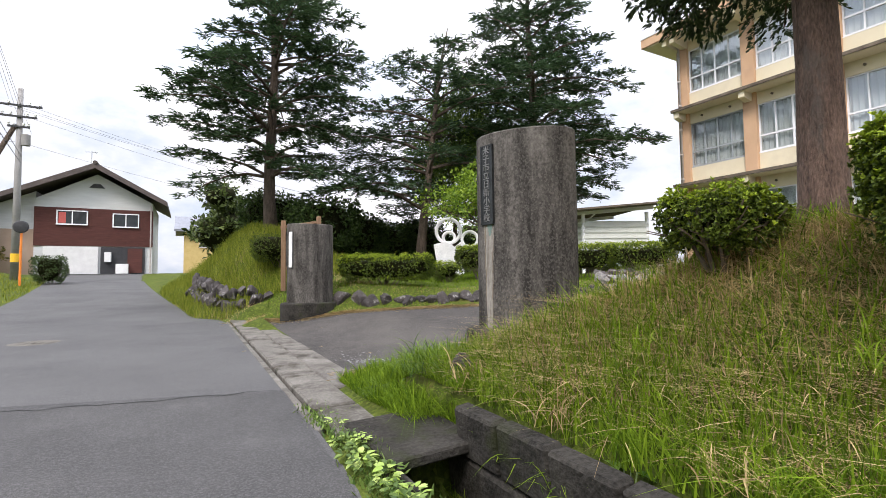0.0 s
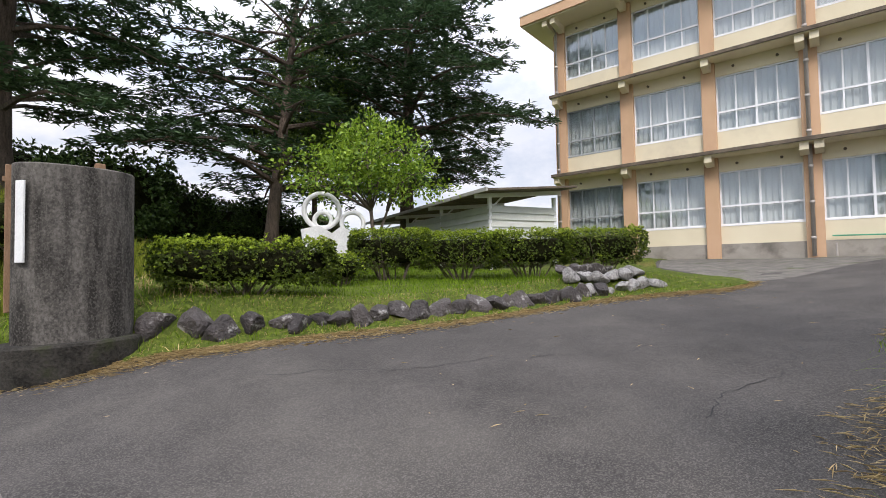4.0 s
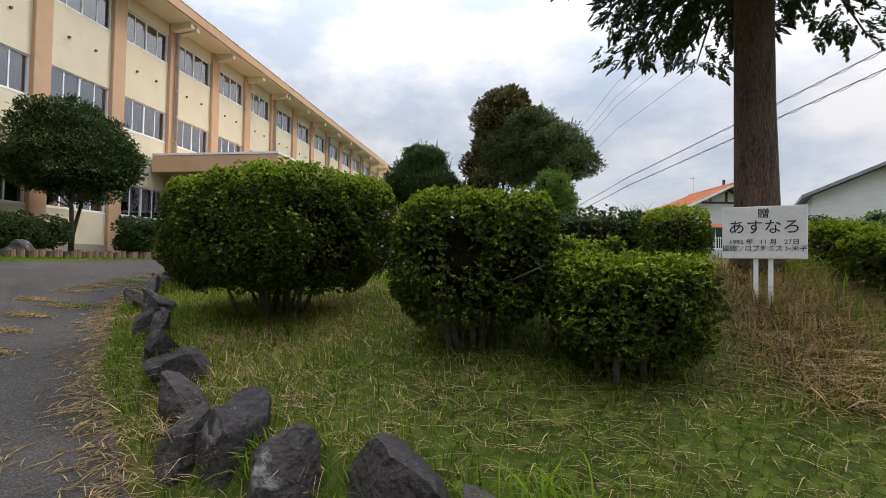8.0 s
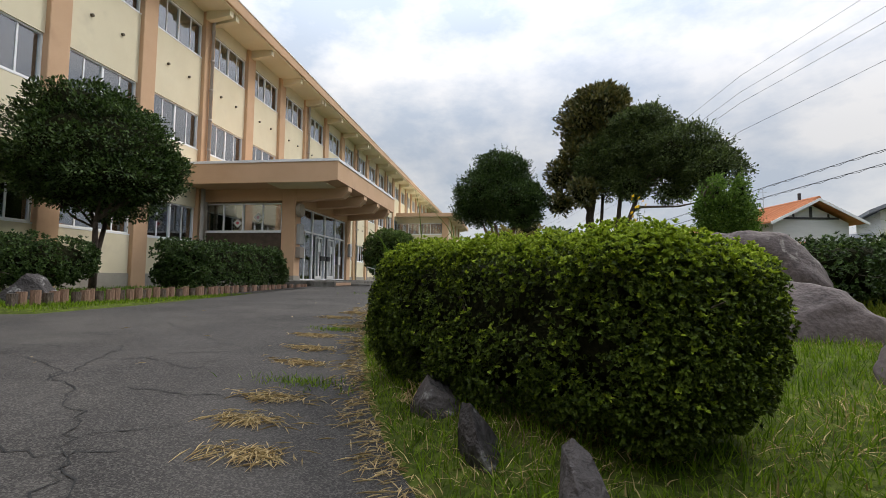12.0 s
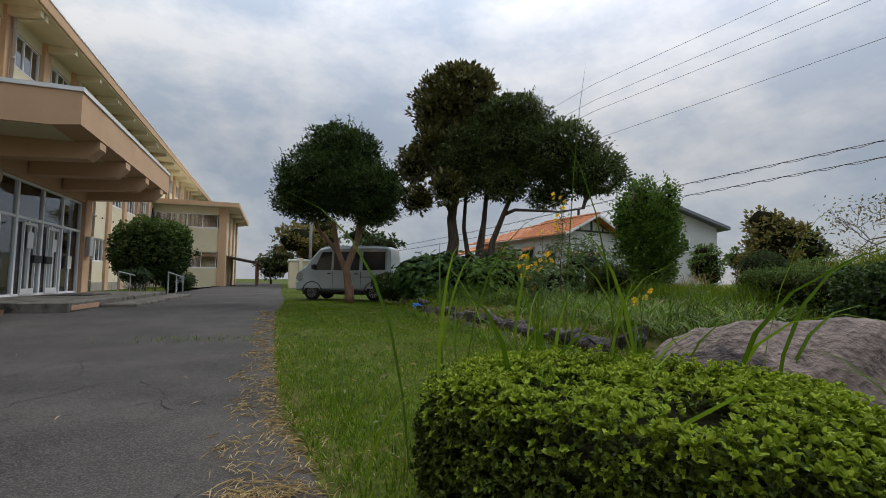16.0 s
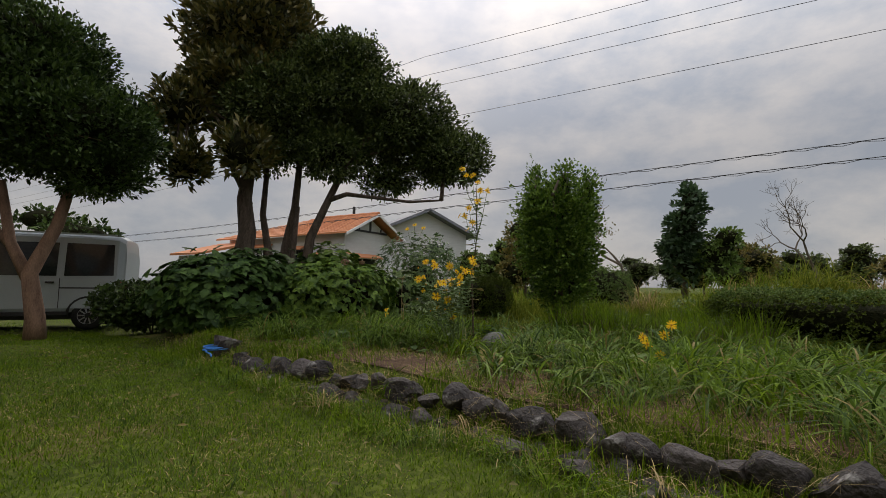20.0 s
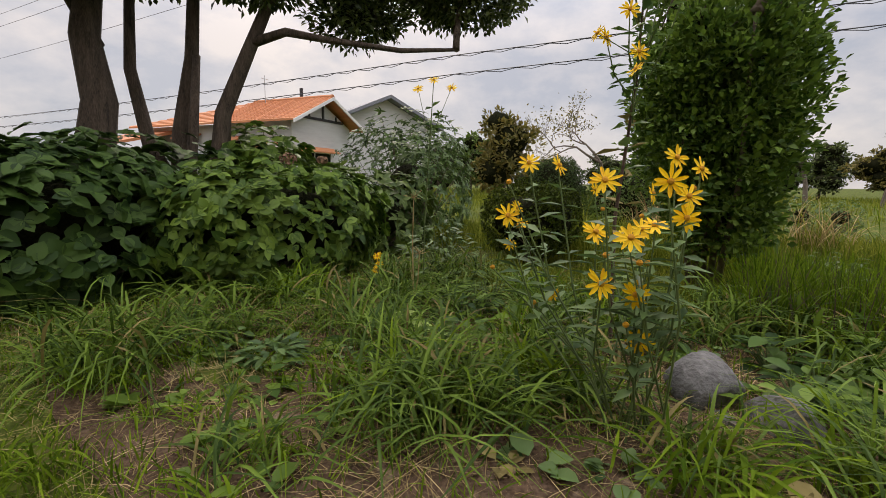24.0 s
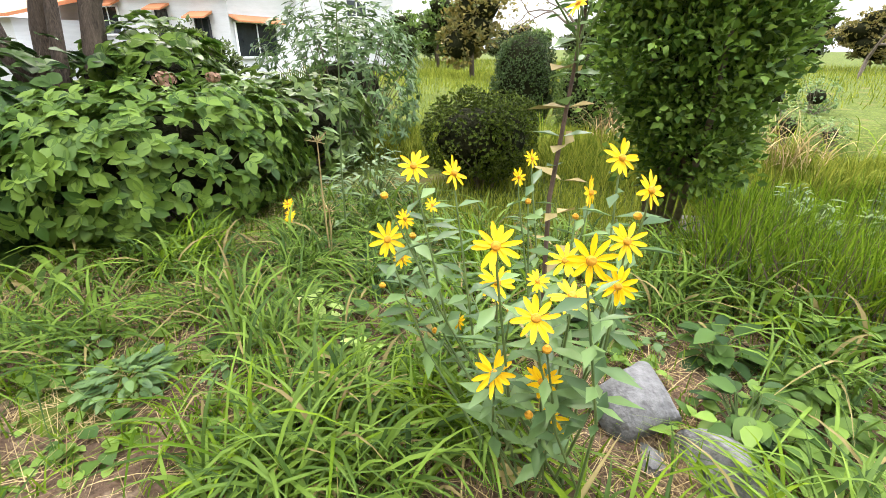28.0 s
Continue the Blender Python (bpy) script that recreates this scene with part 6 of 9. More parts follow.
near_pillar = gate_pillar(2.905, 3.585, 0.35, -52, "thick oval concrete gate pillar with black name plate", 2.08, 0.0)
u = math.radians(-130)   # where on the oval the name plate sits
nx, ny = PB * math.cos(u), PA * math.sin(u)
nl = math.hypot(nx, ny)
face = Matrix.Translation((PA * math.cos(u), PB * math.sin(u), 1.575)) @ Matrix.Rotation(math.atan2(ny, nx) + math.pi / 2, 4, "Z") @ Matrix.Rotation(math.pi / 2, 4, "X")
plate = make("name_plate", join(box(-0.065, -0.345, -0.03, 0.065, 0.345, 0.016, 0.003), box(-0.072, -0.352, -0.03, -0.06, 0.352, 0.022), box(0.06, -0.352, -0.03, 0.072, 0.352, 0.022), box(-0.072, -0.352, -0.03, 0.072, -0.338, 0.022), box(-0.072, 0.338, -0.03, 0.072, 0.352, 0.022)), BRONZE, near_pillar, "black bronze name plate")
plate.matrix_local = face @ Matrix.Diagonal((1.1, 1.1, 1.0, 1.0))
for i, ch in enumerate("米子市立日新小学校"):
    text_geo(ch, 0.078, LETTER, plate, pose(0, 0.30 - 0.0745 * i, 0.017), "character", 0.006)
def run(u0, u1, top, low, taper, material, label, lift=0.003):
    """A streak of deposit down the shaft, narrowing and wavering."""
    rows, n, r = [], 26, np.random.default_rng(int((u0 + 4) * 1000))
    for k in range(n + 1):
        f = k / n
        m, h = (u0 + u1) / 2 + 0.008 * math.sin(k * 0.7 + u0 * 30), (u1 - u0) / 2 * (1 - taper * f ** 1.5) * (1 + 0.05 * r.normal())
        rows += [(math.cos(m + h * j) * (PA + lift), math.sin(m + h * j) * (PB + lift), top + (low - top) * f) for j in (-1, -0.5, 0, 0.5, 1)]
    make("lime_run", (rows, [(5 * k + j, 5 * k + j + 1, 5 * k + j + 6, 5 * k + j + 5) for k in range(n) for j in range(4)]), material, near_pillar, label)


RUST = mat("brown_rust_run", (0.10, 0.075, 0.05), (0.2, 0.165, 0.12), 3.0, 0.9, 0.2, 50, stretch=(8, 8, 0.5), stain=(0.05, 0.04, 0.03), stain_scale=2.0)
VERDIGRIS = mat("green_copper_run", (0.10, 0.16, 0.14), (0.2, 0.26, 0.22), 5.0, 0.9, 0.2, 50, stretch=(8, 8, 0.5))
run(u - 0.13, u + 0.15, 1.19, 0.3, 0.35, RUST, "brownish run below the plate", 0.0025)
run(u - 0.075, u + 0.105, 1.17, 0.2, 0.1, LIME, "pale lime run below the plate", 0.004)
for o, w, low in ((-0.12, 0.022, 0.75), (0.125, 0.03, 0.62), (0.155, 0.016, 0.9), (-0.15, 0.014, 0.95)):
    run(u + o - w / 2, u + o + w / 2, 1.18, low, 0.8, LIME, "thin pale lime streak", 0.0042)
run(u - 0.02, u + 0.13, 1.195, 1.08, 0.7, VERDIGRIS, "green copper stain under the plate", 0.0055)
far_pillar = gate_pillar(2.33, 10.25, 0.30, 0, "weathered oval concrete gate pillar on a dark foot", 1.86)
wb = make("name_board", box(-0.05, -0.01, 0, 0.05, 0.012, 0.75, 0.004), WHITE, far_pillar, "narrow white name board")
wb.matrix_local = pose(-0.45, -0.17, 0.93, 0, 0, -65)

WOOD = mat("brown_timber", (0.13, 0.075, 0.04), (0.28, 0.17, 0.10), 3.0, 0.85, 0.4, 40, stretch=(6, 6, 0.7))
board = thing("notice_board", 2.45, 11.75, at(2.45, 11.75), "brown timber notice frame with a slanting rail", "notice board", rz=-6)
for x, h in ((-0.42, 1.62), (0.42, 1.75)):
    make("post", box(x - 0.055, -0.055, -0.1, x + 0.055, 0.055, h, 0.008), WOOD, board)
make("top_rail", prism([(-0.5, 1.42), (0.37, 1.58), (0.37, 1.64), (-0.5, 1.48)], "y", -0.045, 0.045), WOOD, board)
make("panel", box(-0.36, -0.012, 0.5, 0.36, 0.012, 1.38, 0.004), CONCRETE, board, "grey weathered panel")
make("lower_rail", box(-0.36, -0.03, 0.42, 0.36, 0.03, 0.49, 0.005), WOOD, board)

# ---- kerb slabs, gutter and retaining wall ----
gut = thing("gutter_cover", 1.13, 7.6, 0.0, "row of pale worn concrete gutter slabs", "gutter", kind="structure")
rs = np.random.default_rng(2)
y = 3.0
while y < 11.6:
    l = 0.62
    z = float(street_z(np.array([1.0]), np.array([y]))[0])
    make("slab", moved(box(-0.17, 0.012, -0.12, 0.17, l - 0.012, 0.0, 0.016), pose(1.02 - 1.13, y - 7.6, z + 0.03 + rs.normal() * 0.004, rs.normal() * 0.4, rs.normal() * 0.5, rs.normal() * 0.5)), CONCRETE, gut)
    y += l
make("kerb", box(0.76 - 1.13, 3.2 - 7.6, -0.1, 0.828 - 1.13, 11.5 - 7.6, 0.035, 0.01), CONCRETE, gut)
make("kerb", box(1.215 - 1.13, 4.3 - 7.6, -0.1, 1.53 - 1.13, 11.3 - 7.6, 0.04, 0.015), CONCRETE, gut)
ret = thing("retaining_wall", 1.6, 0, 0, "low dark block retaining wall below the bank", "wall", kind="structure")
for j in range(2):
    for i in range(15):
        yy = 2.72 - 0.42 * i - 0.2 * j
        make("block", moved(box(-0.06, -0.405, 0, 0.06, 0, 0.30, 0.018), pose(-0.02 - 0.04 * j + rs.normal() * 0.006, yy, -0.05 - 0.31 * (1 - j) + 0.02, 0, -8 + rs.normal(), rs.normal())), CONCRETE_DARK, ret)
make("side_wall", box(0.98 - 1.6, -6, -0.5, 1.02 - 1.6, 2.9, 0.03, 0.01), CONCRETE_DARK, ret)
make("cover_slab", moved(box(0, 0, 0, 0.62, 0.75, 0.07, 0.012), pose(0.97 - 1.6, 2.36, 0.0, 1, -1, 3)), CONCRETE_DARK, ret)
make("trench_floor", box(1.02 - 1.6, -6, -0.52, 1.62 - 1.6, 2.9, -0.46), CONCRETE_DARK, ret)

man = thing("manhole_cover", -2.15, 9.75, float(street_z(np.array([-2.15]), np.array([9.75]))[0]), "pale worn round iron manhole cover", "manhole")
make("ring", lathe([(0.0, 0.0), (0.33, 0.004), (0.335, 0.0), (0.335, -0.03)], 32), CONCRETE, man)
make("lid", join(lathe([(0.0, 0.006), (0.29, 0.008), (0.3, 0.0)], 32), *[box(-0.2 + 0.1 * i, -0.18, 0.006, -0.17 + 0.1 * i, 0.18, 0.012) for i in range(5)]), CONCRETE, man)

# cracks in the asphalt: thin sunk lines, and pale worn paint
CRACK = mat("crack", (0.012, 0.012, 0.012), (0.03, 0.03, 0.028), 9, 0.95, 0, 40)


def ribbon(pts, w, lift=0.004, height=drive_z):
    v, f = [], []
    for i, (x, yy) in enumerate(pts):
        a, b = pts[max(i - 1, 0)], pts[min(i + 1, len(pts) - 1)]
        d = unit(np.array([b[0] - a[0], b[1] - a[1]]))
        ww = w * rs.uniform(0.3, 1.2)
        for s in (-1, 1):
            px, py = x - d[1] * ww * s / 2, yy + d[0] * ww * s / 2
            v.append((px, py, float(height(np.array([px]), np.array([py]))[0]) + lift))
        if i:
            f.append((2 * i - 2, 2 * i - 1, 2 * i + 1, 2 * i))
    return v, f


def jagged(a, b, step=0.12, rough=0.05):
    n = max(3, int(math.dist(a, b) / step))
    drift = np.cumsum(rs.normal(size=n + 1)) * rough
    drift -= np.linspace(0, drift[-1], n + 1)
    d = unit(np.array([b[0] - a[0], b[1] - a[1]]))
    drift = drift + rs.normal(size=n + 1) * step * 0.22
    return [(a[0] + (b[0] - a[0]) * i / n - d[1] * drift[i], a[1] + (b[1] - a[1]) * i / n + d[0] * drift[i]) for i in range(n + 1)]


cracks = [((3.2, 8.2), (5.0, 6.6)), ((5.0, 6.6), (7.4, 4.9)), ((5.0, 6.6), (6.0, 5.4)), ((7.4, 4.9), (10.5, 4.5)), ((7.4, 4.9), (7.8, 3.8)), ((8.2, 6.4), (11.0, 4.0)), ((10.5, 4.5), (13.5, 2.8)), ((8.8, 3.2), (11.5, 2.2)),
          ((10.0, 1.2), (12.6, -0.9)), ((12.6, -0.9), (14.6, -1.4)), ((12.6, -0.9), (11.6, -1.8)), ((11.0, 0.2), (13.3, 0.4)), ((11.6, -1.8), (13.8, -3.2)), ((13.3, 0.4), (14.8, 1.5)), ((11.2, -3.6), (14.6, -4.4)), ((12.0, -2.7), (13.8, -1.2)),
          ((11.4, -8.8), (15.0, -9.6)), ((11.6, -13.6), (14.6, -14.0)), ((9.6, 2.2), (10.6, 1.7)), ((10.6, 1.7), (12.8, 1.2)), ((4.2, 5.0), (6.3, 4.7)), ((12.2, -6.2), (14.9, -5.6))]
for i in range(90):
    x, y = rs.uniform(9.5, 15.0), rs.uniform(-12, 4.5)
    a = rs.choice([0.0, 1.4]) + rs.normal() * 0.35
    l = rs.uniform(0.3, 1.3)
    p, q = (x, y), (x + l * math.cos(a), y + l * math.sin(a))
    if max(outside(np.array([p[0], q[0]]), np.array([p[1], q[1]]), PAVED)) < -0.15:
        cracks.append((p, q))
tagged(make("cracks", join(*[ribbon(jagged(a, b, 0.07, 0.028), 0.009) for a, b in cracks] + [ribbon(jagged((0.76, 4.43), (-4.9, 6.0), 0.1, 0.012), 0.02, 0.009, street_z)]), CRACK), "thin dark cracks in the asphalt", "cracks", kind="stuff")
SCUFF = mat("worn_white_paint", (0.22, 0.22, 0.21), (0.5, 0.5, 0.48), 12, 0.9, 0, 60, spread=(0.45, 0.6))
def flecks(n, cx, cy, sx, sy, height):
    """Small worn flecks of paint lying on the asphalt."""
    out = []
    for i in range(n):
        x, y, k = cx + rs.normal() * sx, cy + rs.normal() * sy, int(rs.integers(5, 8))
        a0, r = rs.uniform(0, 6.28), rs.uniform(0.004, 0.017)
        p = [(x + 1.7 * r * rs.uniform(0.5, 1) * math.cos(a0 + 6.283 * j / k), y + r * rs.uniform(0.5, 1) * math.sin(a0 + 6.283 * j / k)) for j in range(k)]
        out.append(([(a, b, float(height(np.array([a]), np.array([b]))[0]) + 0.006) for a, b in p], [tuple(range(k))]))
    return join(*out)


tagged(make("paint_marks", join(flecks(150, 1.9, 5.3, 0.15, 0.32, drive_z), flecks(40, -2.9, 5.25, 0.25, 0.05, lambda x, y: street_z(x, y) + 0.006)), SCUFF), "worn scuffs of white paint", "paint", kind="stuff")

# ---- stones along the drive ----
def stone_row(line, spacing_, size, label, group, material, off=0.0, seed=0, lift=0.0, tip=14, low=1.0, sink=0.6):
    """Stones set one beside another along a line."""
    r = np.random.default_rng(seed)
    pts = [np.array(p, float) for p in line]
    d = 0.0
    for a, b in zip(pts, pts[1:]):
        L = np.linalg.norm(b - a)
        t = (b - a) / L
        while d < L:
            c = a + t * d
            s = size * r.uniform(0.75, 1.3)
            x, yy = c[0] - t[1] * off + r.normal() * 0.03, c[1] + t[0] * off + r.normal() * 0.03
            boulder("edge_stone", x, yy, at(x, yy) + lift, (s * r.uniform(0.85, 1.2) / low ** 0.5, s * r.uniform(0.7, 0.95), low * s * r.uniform(0.7, 1.1)), label, material, int(r.integers(1, 9999)), math.degrees(math.atan2(t[1], t[0])) + r.normal() * 12, detail=3, rough=0.1, group=group, sink=sink, tip=tip, sharp=38)
            d += spacing_ * s / size * r.uniform(0.9, 1.2)
        d -= L


stone_row([(1.75, 11.9), (1.2, 12.1), (0.75, 12.8), (0.5, 14.0), (0.3, 15.6), (0.1, 17.5)], 0.24, 0.17, "dark stone at the foot of the street bank", "stones of the street bank", ROCK, seed=3, lift=0.1)
stone_row([(1.35, 12.1), (0.85, 12.8), (0.6, 14.0), (0.4, 15.6), (0.2, 17.5)], 0.27, 0.17, "dark squared stone of the low wall along the street bank", "stones of the street bank", ROCK, seed=31, lift=0.32, tip=8)
stone_row([(2.95, 10.05), (3.6, 9.75), (4.6, 9.25), (5.9, 8.55), (7.35, 8.05), (8.9, 7.5)], 0.25, 0.19, "dark rounded edging stone of the planted island", "stones of the planted island", ROCK, seed=4, lift=0.03, low=0.95, sink=0.62, tip=25)
for line, seed_, lift_ in (([(8.6, 7.75), (9.5, 7.3), (10.3, 6.85)], 6, 0.02), ([(8.7, 7.95), (9.6, 7.5), (10.2, 7.15)], 7, 0.12), ([(9.0, 8.2), (10.0, 7.65)], 8, 0.14)):
    stone_row(line, 0.25, 0.17, "pale rounded stone heaped at the island's end", "stones of the planted island", ROCK_PALE if seed_ != 8 else ROCK, seed=seed_, lift=lift_, low=0.7, sink=0.5, tip=25)
rt = np.random.default_rng(77)
for x, yy, a, b, c, lean_ in ((4.2, 3.9, 0.1, 0.08, 0.12, 10), (4.41, 3.9, 0.17, 0.1, 0.13, 12), (4.66, 3.88, 0.11, 0.09, 0.14, 25), (4.82, 3.86, 0.09, 0.08, 0.15, 20), (5.03, 3.8, 0.12, 0.09, 0.17, 24), (5.34, 3.7, 0.11, 0.09, 0.17, 30),
                              (5.72, 3.53, 0.17, 0.11, 0.14, 15), (6.1, 3.44, 0.11, 0.1, 0.14, 18), (6.38, 3.3, 0.13, 0.11, 0.2, 28), (6.62, 3.2, 0.12, 0.1, 0.13, 12), (6.86, 2.98, 0.11, 0.09, 0.15, 30), (7.05, 2.7, 0.16, 0.11, 0.13, 14),
                              (7.24, 2.6, 0.1, 0.09, 0.1, 20), (7.42, 2.4, 0.14, 0.1, 0.14, 16), (7.74, 2.06, 0.1, 0.08, 0.2, 34), (7.95, 1.88, 0.09, 0.08, 0.12, 20), (8.32, 1.36, 0.15, 0.11, 0.13, 10), (8.56, 1.12, 0.1, 0.08, 0.14, 30), (8.76, 0.98, 0.1, 0.08, 0.16, 30),
                              (8.95, 0.78, 0.12, 0.09, 0.17, 26), (9.15, 0.48, 0.1, 0.08, 0.18, 30), (9.5, 0.0, 0.1, 0.09, 0.16, 26), (9.78, -0.5, 0.12, 0.09, 0.17, 24), (9.98, -1.1, 0.1, 0.09, 0.15, 26), (10.22, -1.75, 0.1, 0.08, 0.14, 20)):
    boulder("edge_stone", x, yy, at(x, yy) + 0.04, (a * (1.3 if x > 4.9 else 0.9), b * (1.25 if x > 4.9 else 0.9), c * (1.35 if x > 4.9 else 0.9)), "dark leaning edging stone half sunk in grass", ROCK, int(rt.integers(1, 9999)), -35 + rt.normal() * 20, detail=3, rough=0.09, group="stones of the island", sink=0.7, tip=lean_)
for line, gap_, size, seed_, lift_ in (([(8.46, -6.5), (8.52, -7.4), (8.52, -8.4), (8.46, -9.3), (8.5, -10.3), (8.5, -11.2), (8.3, -12.4)], 0.17, 0.135, 11, -0.03), ([(8.34, -6.5), (8.4, -8.0), (8.34, -9.4), (8.38, -10.6), (8.32, -11.6)], 0.18, 0.125, 12, 0.07),
                                       ([(8.4, -6.5), (8.0, -6.3), (7.7, -6.3)], 0.3, 0.14, 13, 0.04), ([(8.62, -6.4), (8.66, -7.3), (8.62, -8.3)], 0.3, 0.12, 14, -0.02)):
    stone_row(line, gap_, size, "weathered dark stone of the low bed wall", "stones of the raised bed", ROCK, seed=seed_, lift=lift_, tip=22, low=0.85, sink=0.45)

# ---- boulders ----
boulder("boulder", 8.42, -4.38, 1.2, (1.2, 0.8, 0.78), "large reddish brown weathered boulder", ROCK_BIG, 4, rz=12, sink=0.5, detail=6, rough=0.07, cuts=8, sharp=70)
boulder("boulder", 6.95, -3.2, 1.2, (0.66, 0.45, 0.80), "tall dark brown boulder with a sloping back", ROCK_BROWN, 9, rz=-30, sink=0.3, detail=5, rough=0.06, cuts=8, sharp=70)
boulder("boulder", 7.3, -2.15, at(7.3, -2.15), (0.72, 0.42, 0.36), "long flat-topped dark brown boulder", ROCK_BROWN, 15, rz=-20, sink=0.3, detail=5, rough=0.06, cuts=8, tip=4, sharp=70)
boulder("boulder", 7.15, -0.55, at(7.15, -0.55), (0.45, 0.32, 0.27), "rounded dark brown boulder in the grass", ROCK_BROWN, 17, rz=15, sink=0.25, detail=5, rough=0.06, cuts=7, tip=4, sharp=70)
boulder("garden_rock", 6.17, -10.13, 1.50, (0.19, 0.175, 0.185), "smooth grey rock in the bed", ROCK_GREY, 21, rz=20, sink=0.3, detail=5, rough=0.07, cuts=5, sharp=80)
boulder("garden_rock", 6.36, -9.82, 1.5, (0.17, 0.15, 0.13), "smooth grey rock in the bed", ROCK_GREY, 22, rz=60, sink=0.25, detail=5, rough=0.07, cuts=5, sharp=80)
boulder("garden_rock", 6.42, -10.02, 1.5, (0.1, 0.09, 0.06), "small grey rock in the bed", ROCK_GREY, 23, sink=0.2)
boulder("bank_rock", 1.78, 2.93, at(1.78, 2.93), (0.1, 0.08, 0.13), "small reddish stone standing in the bank", ROCK, 25, sink=0.4)
for x, yy, s in ((17.3, -3.9, 0.5), (16.7, -4.3, 0.42), (19.9, -3.9, 0.45), (20.3, -4.4, 0.35)):
    boulder("planter_stone", x, yy, 1.25, (s, s * 0.7, s * 0.85), "dark squared stone by the planting bed", ROCK, int(x * 10), sink=0.3, group="stones by the planting bed")

# edging of little upright stakes before the building
edge = thing("log_edging", 15.9, -8.5, 1.25, "row of little grey-brown log stakes", "edging")
for i in range(64):
    yy = -3.4 - i * 0.155
    shared_part(("stake", i % 3), "stake", lambda: tube([(0, 0, -0.1), (0, 0, 0.17 + 0.02 * (i % 3))], 0.062, 8), BARK_PALE if i % 4 else BARK, edge, (0.04 * math.sin(i * 1.7) + 0.3 * (i / 64), yy + 8.5, 0.0))

# ---- memorial sign ----
sign = thing("memorial_sign", 3.93, 2.05, at(3.93, 2.05), "white memorial sign board on a thin post", "sign", rz=-25.0)
for x in (-0.035, 0.035):
    make("post", box(x - 0.012, -0.012, -0.1, x + 0.012, 0.012, 0.53, 0.003), ALU, sign, "pale metal post")
panel = make("panel", box(-0.2, 0.012, 0.25, 0.2, 0.024, 0.55, 0.004), WHITE, sign, "white sign panel")
INK = mat("black_ink", (0.012, 0.012, 0.014), (0.03, 0.03, 0.032), 9, 0.7, 0, 40)
back = Matrix.Rotation(math.pi, 4, "Z") @ Matrix.Rotation(math.pi / 2, 4, "X")
for body, size, zz, xx in (("贈", 0.058, 0.505, 0.0), ("あすなろ", 0.086, 0.427, 0.0), ("1995 年   11 月   27日", 0.036, 0.345, 0.0), ("国際ソロプチミスト米子", 0.036, 0.308, 0.0)):
    text_geo(body, size, INK, panel, Matrix.Translation((xx, 0.025, zz)) @ back, "lettering", 0.001)

# ---- monument, shed ----
mon = thing("monument", 8.0, 13.9, at(8.0, 13.9), "white stone monument with three rings", "monument")
make("block", prism([(-0.62, 1.05), (-0.45, 0.0), (0.4, 0.0), (0.62, 1.0), (0.3, 1.12), (0.1, 0.96), (-0.2, 1.14)], "y", -0.22, 0.22), mat("white_stone", (0.5, 0.5, 0.49), (0.72, 0.72, 0.7), 3, 0.8, 0.5, 30), mon, "rough white stone block")
def ring(r, t, c):
    n = 28
    pts = [(c[0] + r * math.cos(2 * math.pi * i / n), 0, c[1] + r * math.sin(2 * math.pi * i / n)) for i in range(n + 1)]
    return tube(pts, t, 8, False)
mon.rotation_euler.z = radians(-32)
for r, t, c in ((0.42, 0.06, (-0.12, 1.52)), (0.2, 0.055, (-0.1, 1.28)), (0.27, 0.055, (0.62, 1.22))):
    make("ring", ring(r, t, c), WHITE, mon, "white ring", smooth=True)

SHEDWALL = mat("pale_clapboard", (0.5, 0.52, 0.47), (0.62, 0.64, 0.58), 2, 0.7, 0.1, 30)
shed = thing("bicycle_shed", 12.35, 12.05, 1.15, "open bicycle shed with pale clapboard walls and dark roof", "shed", rz=-23)
for yy in np.arange(0, 9.4, 3.1):
    for xx in (0.0, 2.4):
        make("post", box(xx - 0.05, yy - 0.05, -0.2, xx + 0.05, yy + 0.05, 2.05, 0.006), ALU, shed)
for i in range(7):
    z = 0.25 + 0.21 * i
    make("board", prism([(-0.07, z), (-0.03, z + 0.21), (-0.02, z + 0.21), (-0.02, z)], "y", -0.05, 9.35), SHEDWALL, shed)
    make("board", moved(prism([(-0.07, z), (-0.03, z + 0.21), (-0.02, z + 0.21), (-0.02, z)], "y", -2.45, 0.0), Matrix.Rotation(radians(90), 4, "Z")), SHEDWALL, shed)
make("roof", prism([(-0.55, 2.02), (2.75, 2.30), (2.75, 2.36), (-0.55, 2.08)], "y", -0.7, 10.0), SLAB_EDGE, shed, "dark corrugated roof")
make("roof_edge", box(-0.6, -0.75, 2.0, -0.53, 10.05, 2.1), mat("grey_gutter", (0.3, 0.3, 0.27), (0.42, 0.42, 0.38), 3, 0.7, 0.1, 30), shed)
for yy in np.arange(0, 9.4, 3.1):
    make("rafter", prism([(-0.5, 1.9), (2.65, 2.16), (2.65, 2.29), (-0.5, 2.02)], "y", yy - 0.04, yy + 0.04), ALU, shed)
    make("brace", tube([(0.0, yy, 1.6), (0.45, yy, 1.98)], 0.03, 6), ALU, shed)

# accessible parking sign
asg = thing("parking_sign", 16.05, -28.3, 1.3, "white accessible parking sign on a post", "sign")
make("post", tube([(0, 0, -0.1), (0, 0, 0.75)], 0.03, 8), ALU, asg)
apn = make("panel", box(-0.32, -0.01, 0.55, 0.32, 0.012, 1.45, 0.01), WHITE, asg, "white panel with wheelchair symbol")
